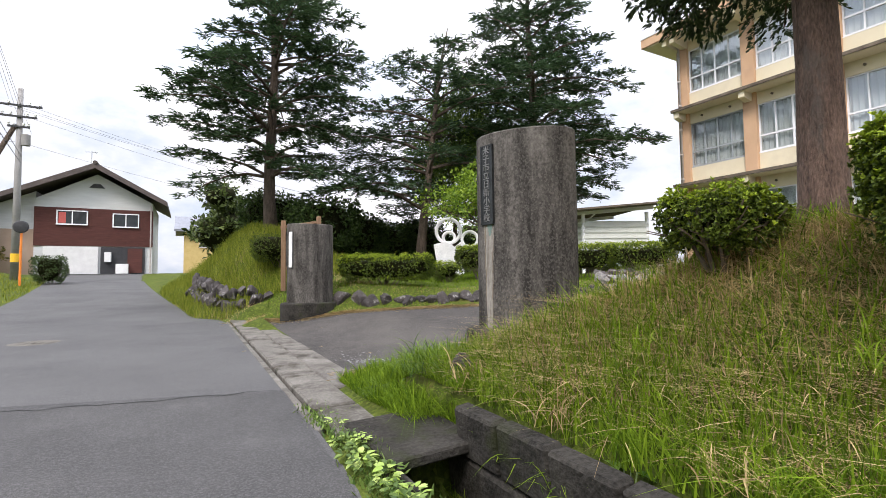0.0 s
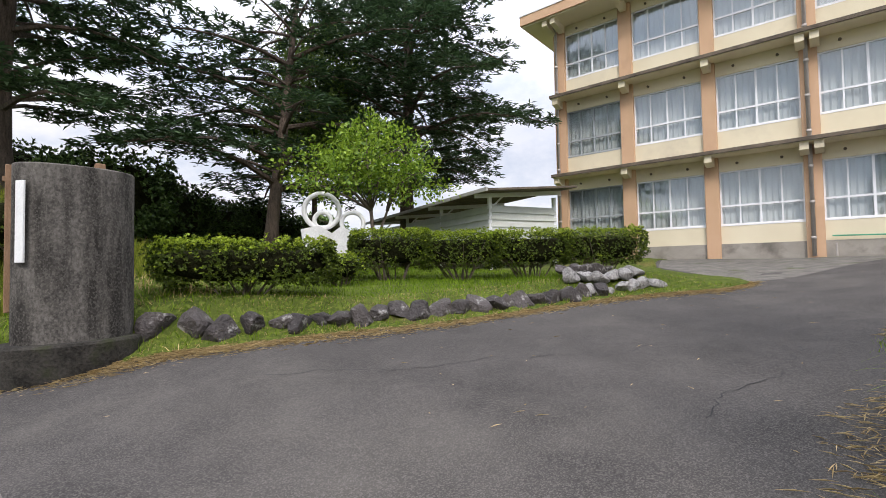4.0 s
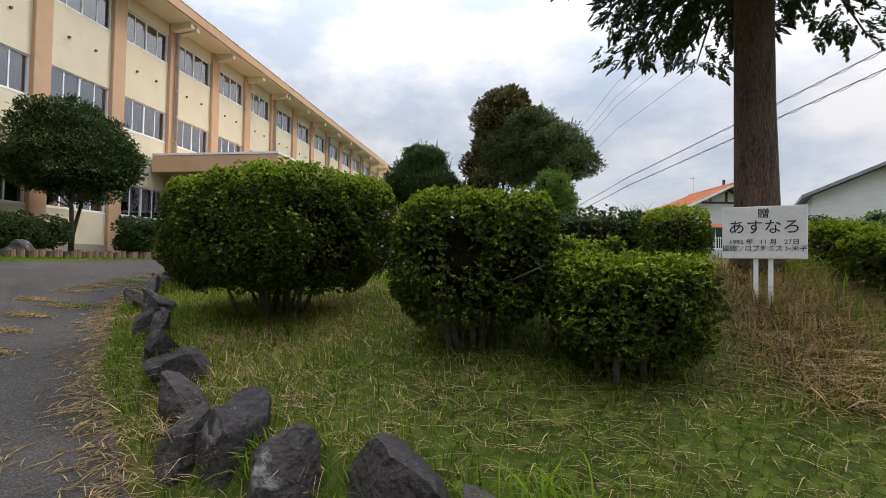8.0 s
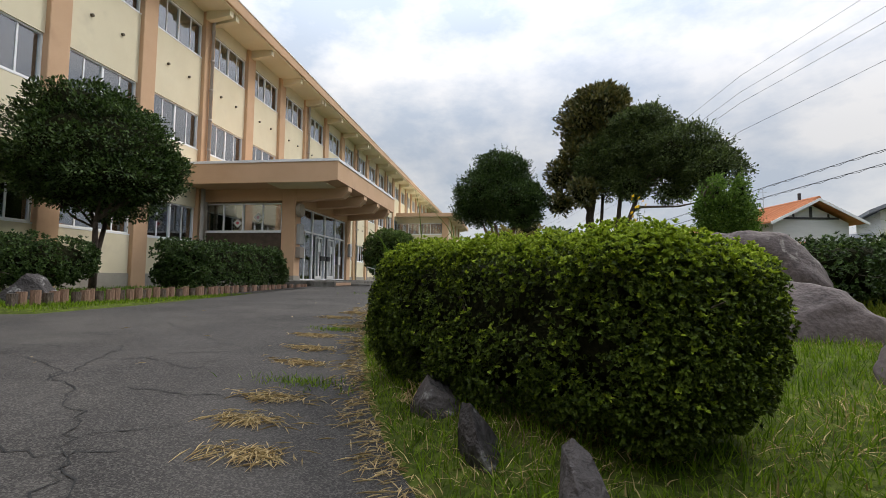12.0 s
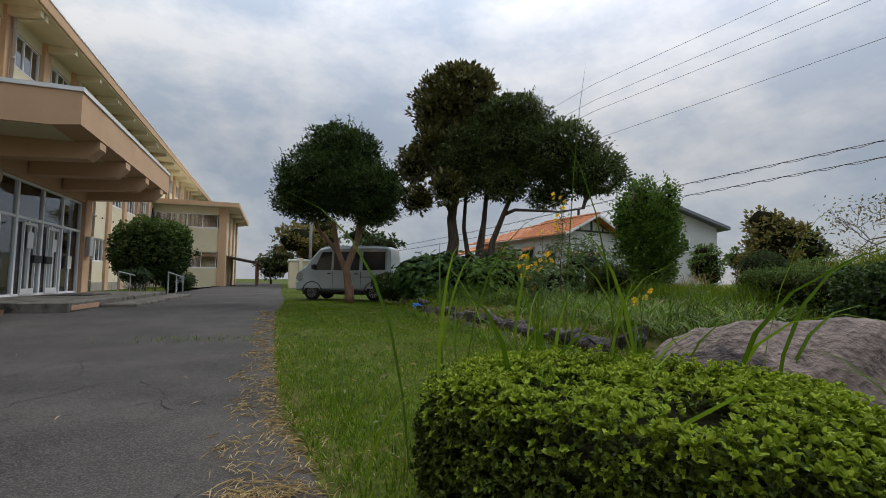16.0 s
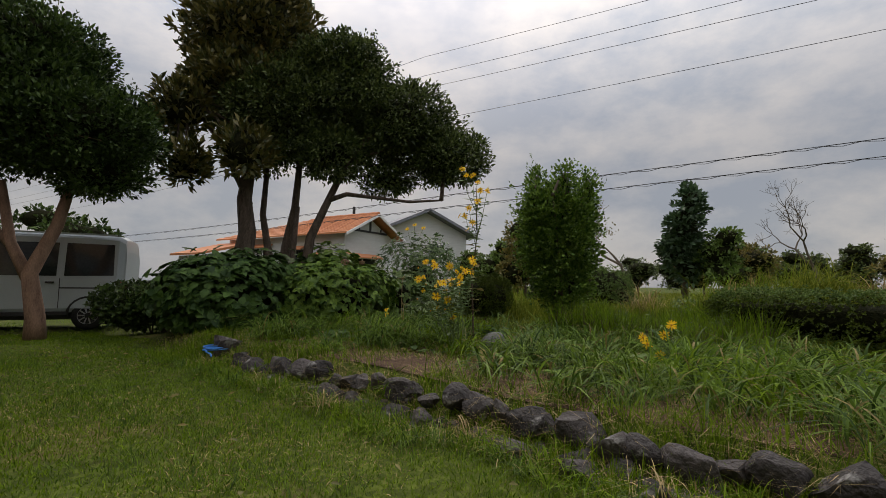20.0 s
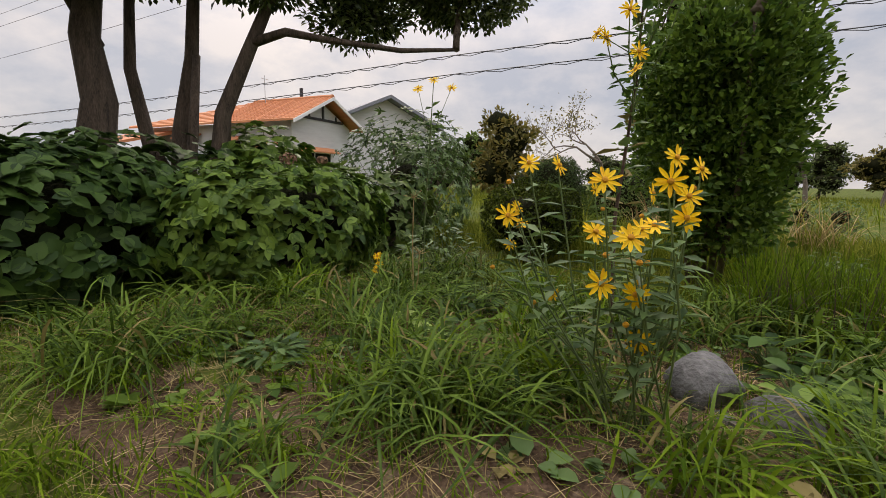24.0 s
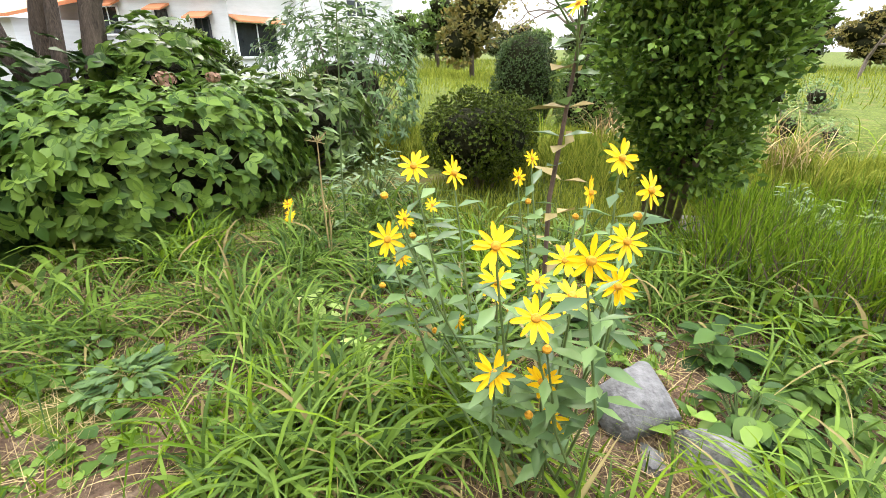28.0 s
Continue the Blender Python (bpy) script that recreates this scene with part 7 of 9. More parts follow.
make("symbol", join(lathe([(0.0, 0), (0.055, 0.0), (0.0, 0.006)], 12, (-0.05, 0.014, 1.32), "y"), tube([(-0.05, 0.016, 1.24), (-0.02, 0.016, 1.05), (0.14, 0.016, 1.03), (0.2, 0.016, 0.88)], 0.022, 6), tube([(0.0 + 0.15 * math.cos(a), 0.016, 0.98 + 0.15 * math.sin(a)) for a in np.linspace(2.2, 6.2, 12)], 0.018, 6), box(-0.2, 0.012, 0.66, 0.2, 0.015, 0.7), box(-0.2, 0.012, 0.59, 0.2, 0.015, 0.63)), INK, apn)


# ---- vans ----
SILVER = mat("silver_paint", (0.34, 0.35, 0.36), (0.4, 0.41, 0.42), 0.8, 0.42, 0, 60, metal=0.1, coat=0.05, spec=0.25)
SILVER_BLUE = mat("silver_blue_paint", (0.44, 0.50, 0.53), (0.52, 0.58, 0.61), 0.8, 0.35, 0, 60, metal=0.15, coat=0.2)
RUBBER = mat("tyre_rubber", (0.012, 0.012, 0.012), (0.028, 0.028, 0.028), 9, 0.85, 0.2, 60)
RIM = mat("wheel_steel", (0.35, 0.35, 0.36), (0.5, 0.5, 0.51), 5, 0.4, 0.1, 50, metal=0.6)
LAMP = mat("headlamp_lens", (0.26, 0.27, 0.28), (0.42, 0.43, 0.44), 12, 0.12, 0.3, 40, coat=1.0)
PLATE = mat("yellow_plate", (0.75, 0.42, 0.02), (0.82, 0.5, 0.04), 5, 0.5, 0, 50)
RED_LENS = mat("red_lens", (0.35, 0.02, 0.02), (0.45, 0.03, 0.03), 9, 0.2, 0, 30)
TRIM = mat("dark_trim", (0.02, 0.02, 0.022), (0.045, 0.045, 0.048), 5, 0.55, 0, 50)


def van(x, y, z, rz, label, paint, alloy=False):
    """A boxy compact van, 3.4 m long; its nose points along +x."""
    e = thing("van", x, y, z, label, "van", "parked vans", rz=rz)
    # half-widths and heights along the length give a rounded shell
    xs = [-1.69, -1.66, -1.55, -0.9, 0.0, 0.55, 0.86, 1.1, 1.36, 1.52, 1.62, 1.68, 1.70]
    top = [1.55, 1.80, 1.87, 1.895, 1.895, 1.885, 1.83, 1.56, 1.22, 1.06, 1.0, 0.88, 0.70]
    belt = 0.98
    rings, n = [], 14
    for xx, t in zip(xs, top):
        low = 0.34 if xx > -1.6 else 0.42
        b = min(belt, t - 0.04)
        w = 0.735 if -1.6 < xx < 1.5 else (0.70 if xx < 1.6 else 0.64)
        wr = w - 0.10 * max(0.0, (t - b)) / 0.9 if t > b + 0.06 else w - 0.02
        half = [(0.0, low), (w - 0.06, low), (w, low + 0.08), (w, (low + b) / 2), (w - 0.004, b), (wr + 0.012, t - 0.10 if t - b > 0.2 else b + (t - b) * 0.6), (wr - 0.06, t - 0.015), (0.0, t + 0.012)]
        rings.append([(xx, yy, zz) for yy, zz in half] + [(xx, -yy, zz) for yy, zz in half[-2:0:-1]])
    m = len(rings[0])
    v = [p for r in rings for p in r]
    f = [(i * m + k, i * m + (k + 1) % m, (i + 1) * m + (k + 1) % m, (i + 1) * m + k) for i in range(len(rings) - 1) for k in range(m)]
    f += [tuple(range(m))[::-1], tuple(range(len(v) - m, len(v)))]
    body = make("body", (v, [q[::-1] for q in f]), paint, e)
    # glass: windscreen, side and rear windows, lying a little proud of the shell
    def side_pane(pts, s, name="side_window"):
        def width(zz):
            return 0.735 - 0.10 * max(0.0, zz - 0.98) / 0.9 * 1.02
        pp = [(px, s * (width(pz) + 0.006), pz) for px, pz in pts]
        k = len(pp)
        vv = pp + [(a, b - s * 0.012, c) for a, b, c in pp]
        make(name, (vv, [tuple(range(k)), tuple(range(k, 2 * k))[::-1]] + [(i, (i + 1) % k, k + (i + 1) % k, k + i) for i in range(k)]), DARKGLASS, e)
    for s in (-1, 1):
        side_pane([(0.42, 1.04), (1.05, 1.04), (0.98, 1.2), (0.78, 1.66), (0.42, 1.68)], s)
        side_pane([(-0.58, 1.04), (0.34, 1.04), (0.34, 1.68), (-0.58, 1.69)], s)
        side_pane([(-1.50, 1.06), (-0.70, 1.04), (-0.70, 1.69), (-1.48, 1.68)], s)
        make("mirror", box(0.98, s * 0.78 - 0.07, 1.06, 1.1, s * 0.78 + 0.07, 1.24, 0.025), TRIM, e)
        for xx in (0.36, -0.64):
            make("door_seam", box(xx - 0.006, s * 0.737 - 0.003, 0.42, xx + 0.006, s * 0.737 + 0.003, 1.0), TRIM, e)
        make("door_handle", box(0.42, s * 0.75 - 0.012, 0.90, 0.56, s * 0.75 + 0.012, 0.935, 0.006), TRIM, e)
        make("door_handle", box(-0.56, s * 0.75 - 0.012, 0.90, -0.42, s * 0.75 + 0.012, 0.935, 0.006), TRIM, e)
        make("sill_trim", box(-0.8, s * 0.72 - 0.02, 0.28, 0.75, s * 0.72 + 0.02, 0.36, 0.008), TRIM, e)
        make("slide_rail", box(-1.55, s * 0.737 - 0.006, 0.80, -0.64, s * 0.737 + 0.006, 0.825), TRIM, e)
        make("headlamp", prism([(1.46, 0.93), (1.46, 0.72), (1.66, 0.70), (1.70, 0.74), (1.66, 0.90), (1.58, 0.97)], "y", min(s * 0.50, s * 0.728), max(s * 0.50, s * 0.728)), LAMP, e, "clear headlamp")
        make("tail_lamp", box(-1.71, s * 0.66 - 0.05, 0.62, -1.6, s * 0.66 + 0.06, 0.95, 0.01), RED_LENS, e)
        for xx in (1.1, -1.12):
            wheel = make("tyre", lathe([(0.16, -0.075), (0.26, -0.08), (0.28, -0.05), (0.28, 0.05), (0.26, 0.08), (0.16, 0.075)], 28, (0, 0, 0), "y"), RUBBER, e, "black tyre", smooth=True)
            wheel.location = (xx, s * 0.655, 0.28)
            make("rim", join(lathe([(0.0, s * 0.05), (0.05, s * 0.075), (0.07, s * 0.055), (0.15, s * 0.06), (0.17, s * 0.085), (0.175, 0.0)], 24, (0, 0, 0), "y"), *([tube([(0.05 * math.cos(a), s * 0.068, 0.05 * math.sin(a)), (0.16 * math.cos(a), s * 0.074, 0.16 * math.sin(a))], 0.016, 5) for a in np.linspace(0, 2 * math.pi, 11)[:-1]] if alloy else [])), RIM, wheel, "grey steel wheel")
            make("wheel_arch", tube([(xx + 0.34 * math.cos(a), s * 0.72, 0.3 + 0.34 * math.sin(a)) for a in np.linspace(0, math.pi, 12)], 0.025, 6), TRIM, e)
    (x0, z0, w0), (x1, z1, w1) = (1.43, 1.115, 0.66), (0.905, 1.775, 0.56)
    nrm = Vector((z1 - z0, 0, x0 - x1)).normalized() * 0.014
    wv = [Vector((x0, -w0, z0)) + nrm, Vector((x0, w0, z0)) + nrm, Vector((x1, w1, z1)) + nrm, Vector((x1, -w1, z1)) + nrm]
    wv += [p - nrm * 1.5 for p in wv]
    make("windscreen", ([tuple(p) for p in wv], [(0, 1, 2, 3), (7, 6, 5, 4), (0, 4, 5, 1), (1, 5, 6, 2), (2, 6, 7, 3), (3, 7, 4, 0)]), SCREENGLASS, e, "pale reflecting windscreen")
    for s in (-0.3, 0.25):
        make("wiper", tube([(1.46, s, 1.11), (1.33, s + 0.32, 1.27)], 0.01, 5), TRIM, e)
    make("bumper", box(1.52, -0.70, 0.32, 1.735, 0.70, 0.66, 0.05), paint, e, "body-coloured bumper")
    for zz in (0.78, 0.84):
        make("grille_slot", box(1.69, -0.36, zz, 1.715, 0.36, zz + 0.022), TRIM, e)
    for zz in (0.44, 0.52, 0.6):
        make("grille_slot", box(1.72, -0.3, zz - 0.02, 1.742, 0.32, zz + 0.02), TRIM, e)
    plate_ob = make("number_plate", box(1.735, -0.28 + 0.1, 0.40, 1.75, 0.05 + 0.1, 0.565, 0.004), PLATE, e, "yellow number plate")
    text_geo("71-47", 0.10, INK, plate_ob, Matrix.Translation((1.752, -0.015, 0.46)) @ Matrix.Rotation(math.pi / 2, 4, "Z") @ Matrix.Rotation(math.pi / 2, 4, "X"), "digits", 0.001)
    make("underside", box(-1.5, -0.6, 0.2, 1.5, 0.6, 0.36), TRIM, e)
    for s in (-0.62, 0.62):
        make("roof_gutter", box(-1.5, s - 0.012, 1.865, 0.7, s + 0.012, 1.895), paint, e)
    return e


DARKGLASS = mat("dark_car_glass", (0.014, 0.018, 0.019), (0.03, 0.036, 0.038), 2, 0.08, 0, 30, spec=0.5)
SCREENGLASS = mat("windscreen_glass", (0.12, 0.15, 0.16), (0.2, 0.23, 0.24), 1.5, 0.08, 0, 30, spec=0.7, coat=0.8)
van(17.75, -1.2, 1.2, 190, "silver compact van parked by the wall", SILVER)
van(9.0, -19.3, 1.36, -28, "silver-blue compact van on the grass", SILVER_BLUE, True)

# ---- houses ----
SIDING = mat("dark_red_brown_siding", (0.055, 0.016, 0.012), (0.11, 0.035, 0.026), 2.0, 0.75, 0.3, 40, stretch=(1, 1, 8))
TILE_OR = mat("orange_roof_tile", (0.46, 0.17, 0.07), (0.66, 0.28, 0.13), 3.0, 0.7, 0.3, 30, objrand=0.4)
TILE_GREY = mat("grey_roof_tile", (0.14, 0.15, 0.17), (0.24, 0.25, 0.28), 3.0, 0.6, 0.3, 30)
ROOF_DARK = mat("dark_brown_roof", (0.05, 0.04, 0.036), (0.11, 0.085, 0.075), 2.0, 0.7, 0.3, 30)
HOUSE_WHITE = mat("white_house_siding", (0.50, 0.51, 0.50), (0.62, 0.63, 0.62), 1.0, 0.8, 0.15, 30, stretch=(1, 1, 6))
YELLOW_WALL = mat("yellow_stucco", (0.5, 0.36, 0.13), (0.6, 0.45, 0.2), 2.0, 0.85, 0.2, 40)


def simple_window(parent, x, y, z, w, h, axis, style=None, name="window", awning=False):
    """A small window: frame, two panes, sill, at a wall facing along an axis (-y, +y, -x, +x)."""
    rot = {"-y": 0, "+y": 180, "-x": -90, "+x": 90}[axis]
    m = pose(x, y, z, 0, 0, rot)
    fr = make(name, join(box(-w / 2, -0.06, 0, -w / 2 + 0.07, 0.02, h), box(w / 2 - 0.07, -0.06, 0, w / 2, 0.02, h), box(-w / 2, -0.06, h - 0.07, w / 2, 0.02, h), box(-w / 2, -0.09, -0.04, w / 2, 0.02, 0.05), box(-0.03, -0.05, 0, 0.03, 0.02, h)), style or ALU, parent)
    fr.matrix_local = m
    for s in (-1, 1):
        make("pane", box(min(0, s * (w / 2 - 0.07)) + 0.03, -0.02, 0.05, max(0, s * (w / 2 - 0.07)) - 0.03, -0.01, h - 0.07), DARKGLASS, fr)
    if awning:
        make("awning", prism([(0.0, h + 0.28), (-0.55, h + 0.02), (-0.55, h - 0.06), (0.0, h + 0.18)], "x", -w / 2 - 0.25, w / 2 + 0.25), TILE_OR, fr, "small orange tile awning")
    return fr


h1 = thing("house", -6.35, 48.6, 1.3, "two-storey house with white gable and brown siding", "house")
h1.scale = (1.1, 1.1, 1.03)
make("wall", prism([(-3.4, 0), (-3.4, 5.55), (0, 7.6), (3.4, 5.55), (3.4, 0)], "y", -3.5, 4), HOUSE_WHITE, h1, "white wall with gable")
make("siding", box(-3.42, -3.56, 2.1, 3.42, -3.5, 4.95), SIDING, h1, "dark red-brown boarding")
for i in range(17):
    make("batten", box(-3.43, -3.575, 2.1 + 0.168 * i, 3.43, -3.558, 2.13 + 0.168 * i), SIDING, h1)
make("roof", prism([(-8.6, 3.55), (0, 8.0), (4.35, 5.4), (4.35, 5.62), (0, 8.28), (-8.6, 3.78)], "y", -4.6, 4.6), ROOF_DARK, h1, "dark brown roof with one long slope")
make("verge_board", prism([(-8.6, 3.45), (0, 7.85), (4.35, 5.25), (4.35, 5.45), (0, 8.08), (-8.6, 3.65)], "y", -4.68, -4.6), ROOF_DARK, h1)
make("ridge", tube([(0, -4.7, 8.3), (0, 4.6, 8.3)], 0.13, 8), ROOF_DARK, h1)
make("wall", box(-5.6, -3.2, 0, -3.42, 3, 3.3), mat("tan_wall", (0.35, 0.25, 0.18), (0.44, 0.33, 0.25), 1.5, 0.85, 0.2, 30), h1, "tan side extension")
make("upper_wall", prism([(-5.6, 3.302), (-3.42, 3.302), (-3.42, 6.1), (-5.6, 4.95)], "y", -3.2, 3), HOUSE_WHITE, h1)
shutter = make("shutter", box(-2.9, -3.6, 0.02, 0.15, -3.5, 2.05), WHITE, h1, "white garage shutter")
for i in range(16):
    make("slat", box(-2.9, -3.62, 0.1 + 0.12 * i, 0.15, -3.6, 0.19 + 0.12 * i), WHITE, shutter)
# no recess is cut: the entrance's shade is the colour of this flat panel
make("porch", box(0.3, -3.62, 0.0, 2.95, -3.5, 2.05), TRIM, h1, "flat dark panel painted as the shaded entrance recess")
make("door", box(1.9, -3.66, 0.05, 2.8, -3.62, 1.95), SIDING, h1)
make("vent", prism([(-0.45, 6.55), (-0.2, 6.85), (0.2, 6.85), (0.45, 6.55)], "y", -3.6, -3.5), TRIM, h1)
simple_window(h1, -1.35, -3.6, 3.7, 1.75, 1.05, "-y", ALU)
simple_window(h1, 1.75, -3.6, 3.6, 1.6, 1.05, "-y", ALU)
make("curtain", box(-2.1, -3.64, 3.8, -1.7, -3.63, 4.6), mat("red_curtain", (0.4, 0.08, 0.07), (0.5, 0.12, 0.1), 6, 0.9, 0, 30), h1, "red curtain")
simple_window(h1, -5.66, -0.5, 2.6, 1.4, 1.3, "-x", ALU)
make("drainpipe", tube([(3.3, -3.7, 0), (3.3, -3.7, 5.4)], 0.05, 6), PIPE, h1)
make("antenna", join(tube([(-0.9, 0, 8.0), (-0.9, 0, 10.2)], 0.025, 5), tube([(-1.3, 0, 10.1), (-0.5, 0, 10.1)], 0.02, 5), *[tube([(-1.25 + 0.2 * i, -0.3, 10.1), (-1.25 + 0.2 * i, 0.3, 10.1)], 0.012, 4) for i in range(4)]), DULL_ALU, h1)
for x, z, w, hgt in ((0.75, 0.9, 0.4, 0.75), (1.6, 0.0, 0.75, 0.75)):
    make("wall_unit", box(x - w / 2, -3.95, z, x + w / 2, -3.66, z + hgt, 0.02), WHITE, h1, "white unit by the entrance")
h1b = thing("house", 5.5, 66, 1.3, "yellow house with a grey tile roof", "house")
make("wall", box(-6, -3, 0, 6, 3, 5.2), YELLOW_WALL, h1b)
make("roof", prism([(-3.8, 5.0), (0, 6.9), (3.8, 5.0), (3.8, 5.25), (0, 7.15), (-3.8, 5.25)], "x", -7, 7), TILE_GREY, h1b)
simple_window(h1b, -3.5, -3.05, 3.2, 1.7, 1.2, "-y")
simple_window(h1b, 0.5, -3.05, 3.2, 1.7, 1.2, "-y")
h1c = thing("house", 14, 70, 1.3, "low house with grey roof beyond the bank", "house")
make("wall", box(-5, -3, 0, 5, 3, 4.6), HOUSE_WHITE, h1c)
make("roof", prism([(-3.8, 4.4), (0, 6.3), (3.8, 4.4), (3.8, 4.65), (0, 6.55), (-3.8, 4.65)], "x", -6, 6), TILE_GREY, h1c)

# the white house with the orange roof
h2 = thing("house", -8.72, -33.13, 1.35, "white house with orange tile roof and awnings", "house", rz=7.75)
h2.scale = (0.9, 0.9, 0.9)
make("wall", prism([(-2.6, 0), (-2.6, 4.5), (0, 5.75), (2.6, 4.5), (2.6, 0)], "y", -1.2, 4.2), HOUSE_WHITE, h2)
make("wall", box(-2.6, -8.2, 0, 2.6, -1.2, 4.45), HOUSE_WHITE, h2)
for s in (-1, 1):
    for i in range(13):
        f = i / 13
        make("roof_course", prism([(s * (3.25 - 3.25 * f), 4.38 + 1.62 * f), (s * (3.25 - 3.25 * (f + 0.088)), 4.38 + 1.62 * (f + 0.088)), (s * (3.25 - 3.25 * (f + 0.088)), 4.46 + 1.62 * (f + 0.088)), (s * (3.25 - 3.25 * f), 4.50 + 1.62 * f)][::s], "y", -9.0 + 7.8 * f, 5.0), TILE_OR, h2, "row of orange tiles")
for i in range(22):
    for s in (-1, 1):
        yy = -1.0 + 0.28 * i - 0.2
        if yy < 4.95:
            make("roof_rib", tube([(s * 3.22, yy, 4.50), (s * 0.05, yy, 6.1)], 0.045, 5), TILE_OR, h2)
make("ridge", tube([(0, -1.2, 6.08), (0, 5.0, 6.08)], 0.14, 8), TILE_OR, h2)
for s in (-1, 1):
    make("barge_board", prism([(s * 3.3, 4.25), (0, 5.88), (0, 6.06), (s * 3.3, 4.44)][::s], "y", 4.98, 5.06), WHITE, h2)
make("gable_timber", join(box(-1.9, 4.21, 4.72, 1.9, 4.27, 4.86), box(-0.08, 4.21, 4.86, 0.08, 4.27, 5.6), box(-1.25, 4.21, 4.86, -1.15, 4.27, 5.1), box(1.15, 4.21, 4.86, 1.25, 4.27, 5.1)), TRIM, h2, "dark gable timbers")
simple_window(h2, 0.85, 4.24, 1.25, 3.0, 1.65, "+y", awning=True)
simple_window(h2, 2.64, 2.55, 1.85, 0.95, 1.2, "+x", TRIM, awning=True)
simple_window(h2, 2.64, -0.1, 2.2, 0.8, 1.25, "+x", TRIM, awning=True)
simple_window(h2, 2.64, -4.0, 2.3, 1.6, 1.4, "+x", ALU, awning=True)
make("low_roof", prism([(2.6, 4.0), (6.6, 3.0), (6.6, 3.15), (2.6, 4.2)], "y", -9.5, -5.5), TILE_OR, h2)
make("wall", box(2.62, -9, 0, 6.2, -6, 3.0), HOUSE_WHITE, h2)
make("fence_panel", join(*[tube([(0.2 + 0.16 * i, 6.6, 0.2), (0.2 + 0.16 * i, 6.6, 2.0)], 0.02, 5) for i in range(14)] + [tube([(0.1, 6.6, z), (2.4, 6.6, z)], 0.025, 5) for z in (0.3, 1.1, 1.95)]), WHITE, h2, "white metal fence")
make("stove_pipe", tube([(-1.6, 1.2, 4.8), (-1.6, 1.2, 7.1)], 0.11, 8), TRIM, h2)
make("antenna", join(tube([(0.3, 0, 5.9), (0.3, 0, 7.6)], 0.02, 5), tube([(0.0, 0, 7.4), (0.6, 0, 7.4)], 0.015, 4)), DULL_ALU, h2)
h3 = thing("house", -27.5, -42.9, 1.2, "grey-white house with a grey gable roof", "house", rz=-25)
h3.scale = (1.2, 1.2, 1.2)
make("wall", prism([(-4, 0), (-4, 5.4), (0, 7.2), (4, 5.4), (4, 0)], "y", -4, 4), HOUSE_WHITE, h3)
make("roof", prism([(-4.7, 5.15), (0, 7.25), (4.7, 5.15), (4.7, 5.4), (0, 7.5), (-4.7, 5.4)], "y", -4.8, 4.8), TILE_GREY, h3)
make("wall", box(4.02, -1, 0, 8, 3.5, 2.9), HOUSE_WHITE, h3)
make("low_roof", prism([(-1.4, 2.9), (1.25, 3.9), (3.9, 2.9), (3.9, 3.05), (1.25, 4.1), (-1.4, 3.05)], "x", 4.02, 8.5), TILE_GREY, h3)
simple_window(h3, 5.8, 3.55, 0.9, 1.8, 1.7, "+y")
simple_window(h3, -1.0, 4.05, 3.4, 1.6, 1.1, "+y")
wbx = thing("storage_hut", 8.6, -42.5, 1.35, "cream flat-roofed block-walled hut", "hut")
make("wall", box(-1.9, -1.5, 0, 1.9, 1.5, 2.15, 0.02), CREAM, wbx)
make("roof", box(-2.0, -1.6, 2.152, 2.0, 1.6, 2.3, 0.02), WHITE, wbx)
make("post", box(0.9, 1.6, 0, 1.2, 1.9, 2.4, 0.02), CREAM, wbx)

# ---- poles, wires ----
POLE = mat("concrete_pole", (0.2, 0.195, 0.185), (0.31, 0.3, 0.285), 2, 0.85, 0.2, 40)
pole = thing("utility_pole", -8.0, 32.2, 1.0, "tall concrete utility pole with crossarms", "utility pole")
make("shaft", tube([(0, 0, -0.3), (0, 0, 10.2)], [0.19, 0.12], 12), POLE, pole, smooth=True)
for z, w in ((9.9, 0.0), (9.2, 0.95), (8.6, 0.75), (8.05, 0.45)):
    if w:
        make("crossarm", box(-w, -0.2, z, w, -0.1, z + 0.09), TRIM, pole)
        for k in (-0.9, -0.45, 0.45, 0.9):
            make("insulator", lathe([(0.03, 0.0), (0.07, 0.04), (0.05, 0.09), (0.07, 0.12), (0.03, 0.2)], 8, (k * w, -0.15, z + 0.09)), WHITE, pole)
make("transformer", lathe([(0.0, 7.1), (0.2, 7.12), (0.2, 7.7), (0.0, 7.75)], 14, (0.3, -0.1, 0)), POLE, pole)
make("warning_band", lathe([(0.19, 0.9), (0.195, 0.9), (0.195, 1.35), (0.19, 1.35)], 12), PLATE, pole, "yellow and black warning band")
prop = thing("leaning_pole", -12.2, 33.6, 1.0, "dark leaning timber stay pole", "pole")
make("shaft", tube([(0, 0, -0.3), (4.0, -1.2, 8.3)], [0.17, 0.11], 10), BARK, prop, smooth=True)
mir = thing("traffic_mirror", -7.0, 29.0, 1.0, "orange post with a round traffic mirror", "traffic mirror")
make("post", tube([(0, 0, -0.3), (0, 0, 2.3)], 0.05, 8), mat("orange_paint", (0.75, 0.2, 0.03), (0.85, 0.27, 0.05), 5, 0.5, 0, 40), mir, "orange post")
make("mirror", lathe([(0.0, -0.06), (0.26, -0.03), (0.3, 0.0), (0.3, 0.05), (0.0, 0.08)], 24, (0, -0.12, 2.5), "y"), TRIM, mir, "dark round mirror back")
shrub("round_bush", -6.2, 30.5, (0.75, 0.7), 1.7, "round clipped bush by the pole", gap=0.02, density=200, top=False, k=5, leaf=0.07, material=DARKLEAF)
pole2 = thing("utility_pole", 8.6, -46, 1.3, "distant concrete utility pole beyond the lawn", "utility pole")
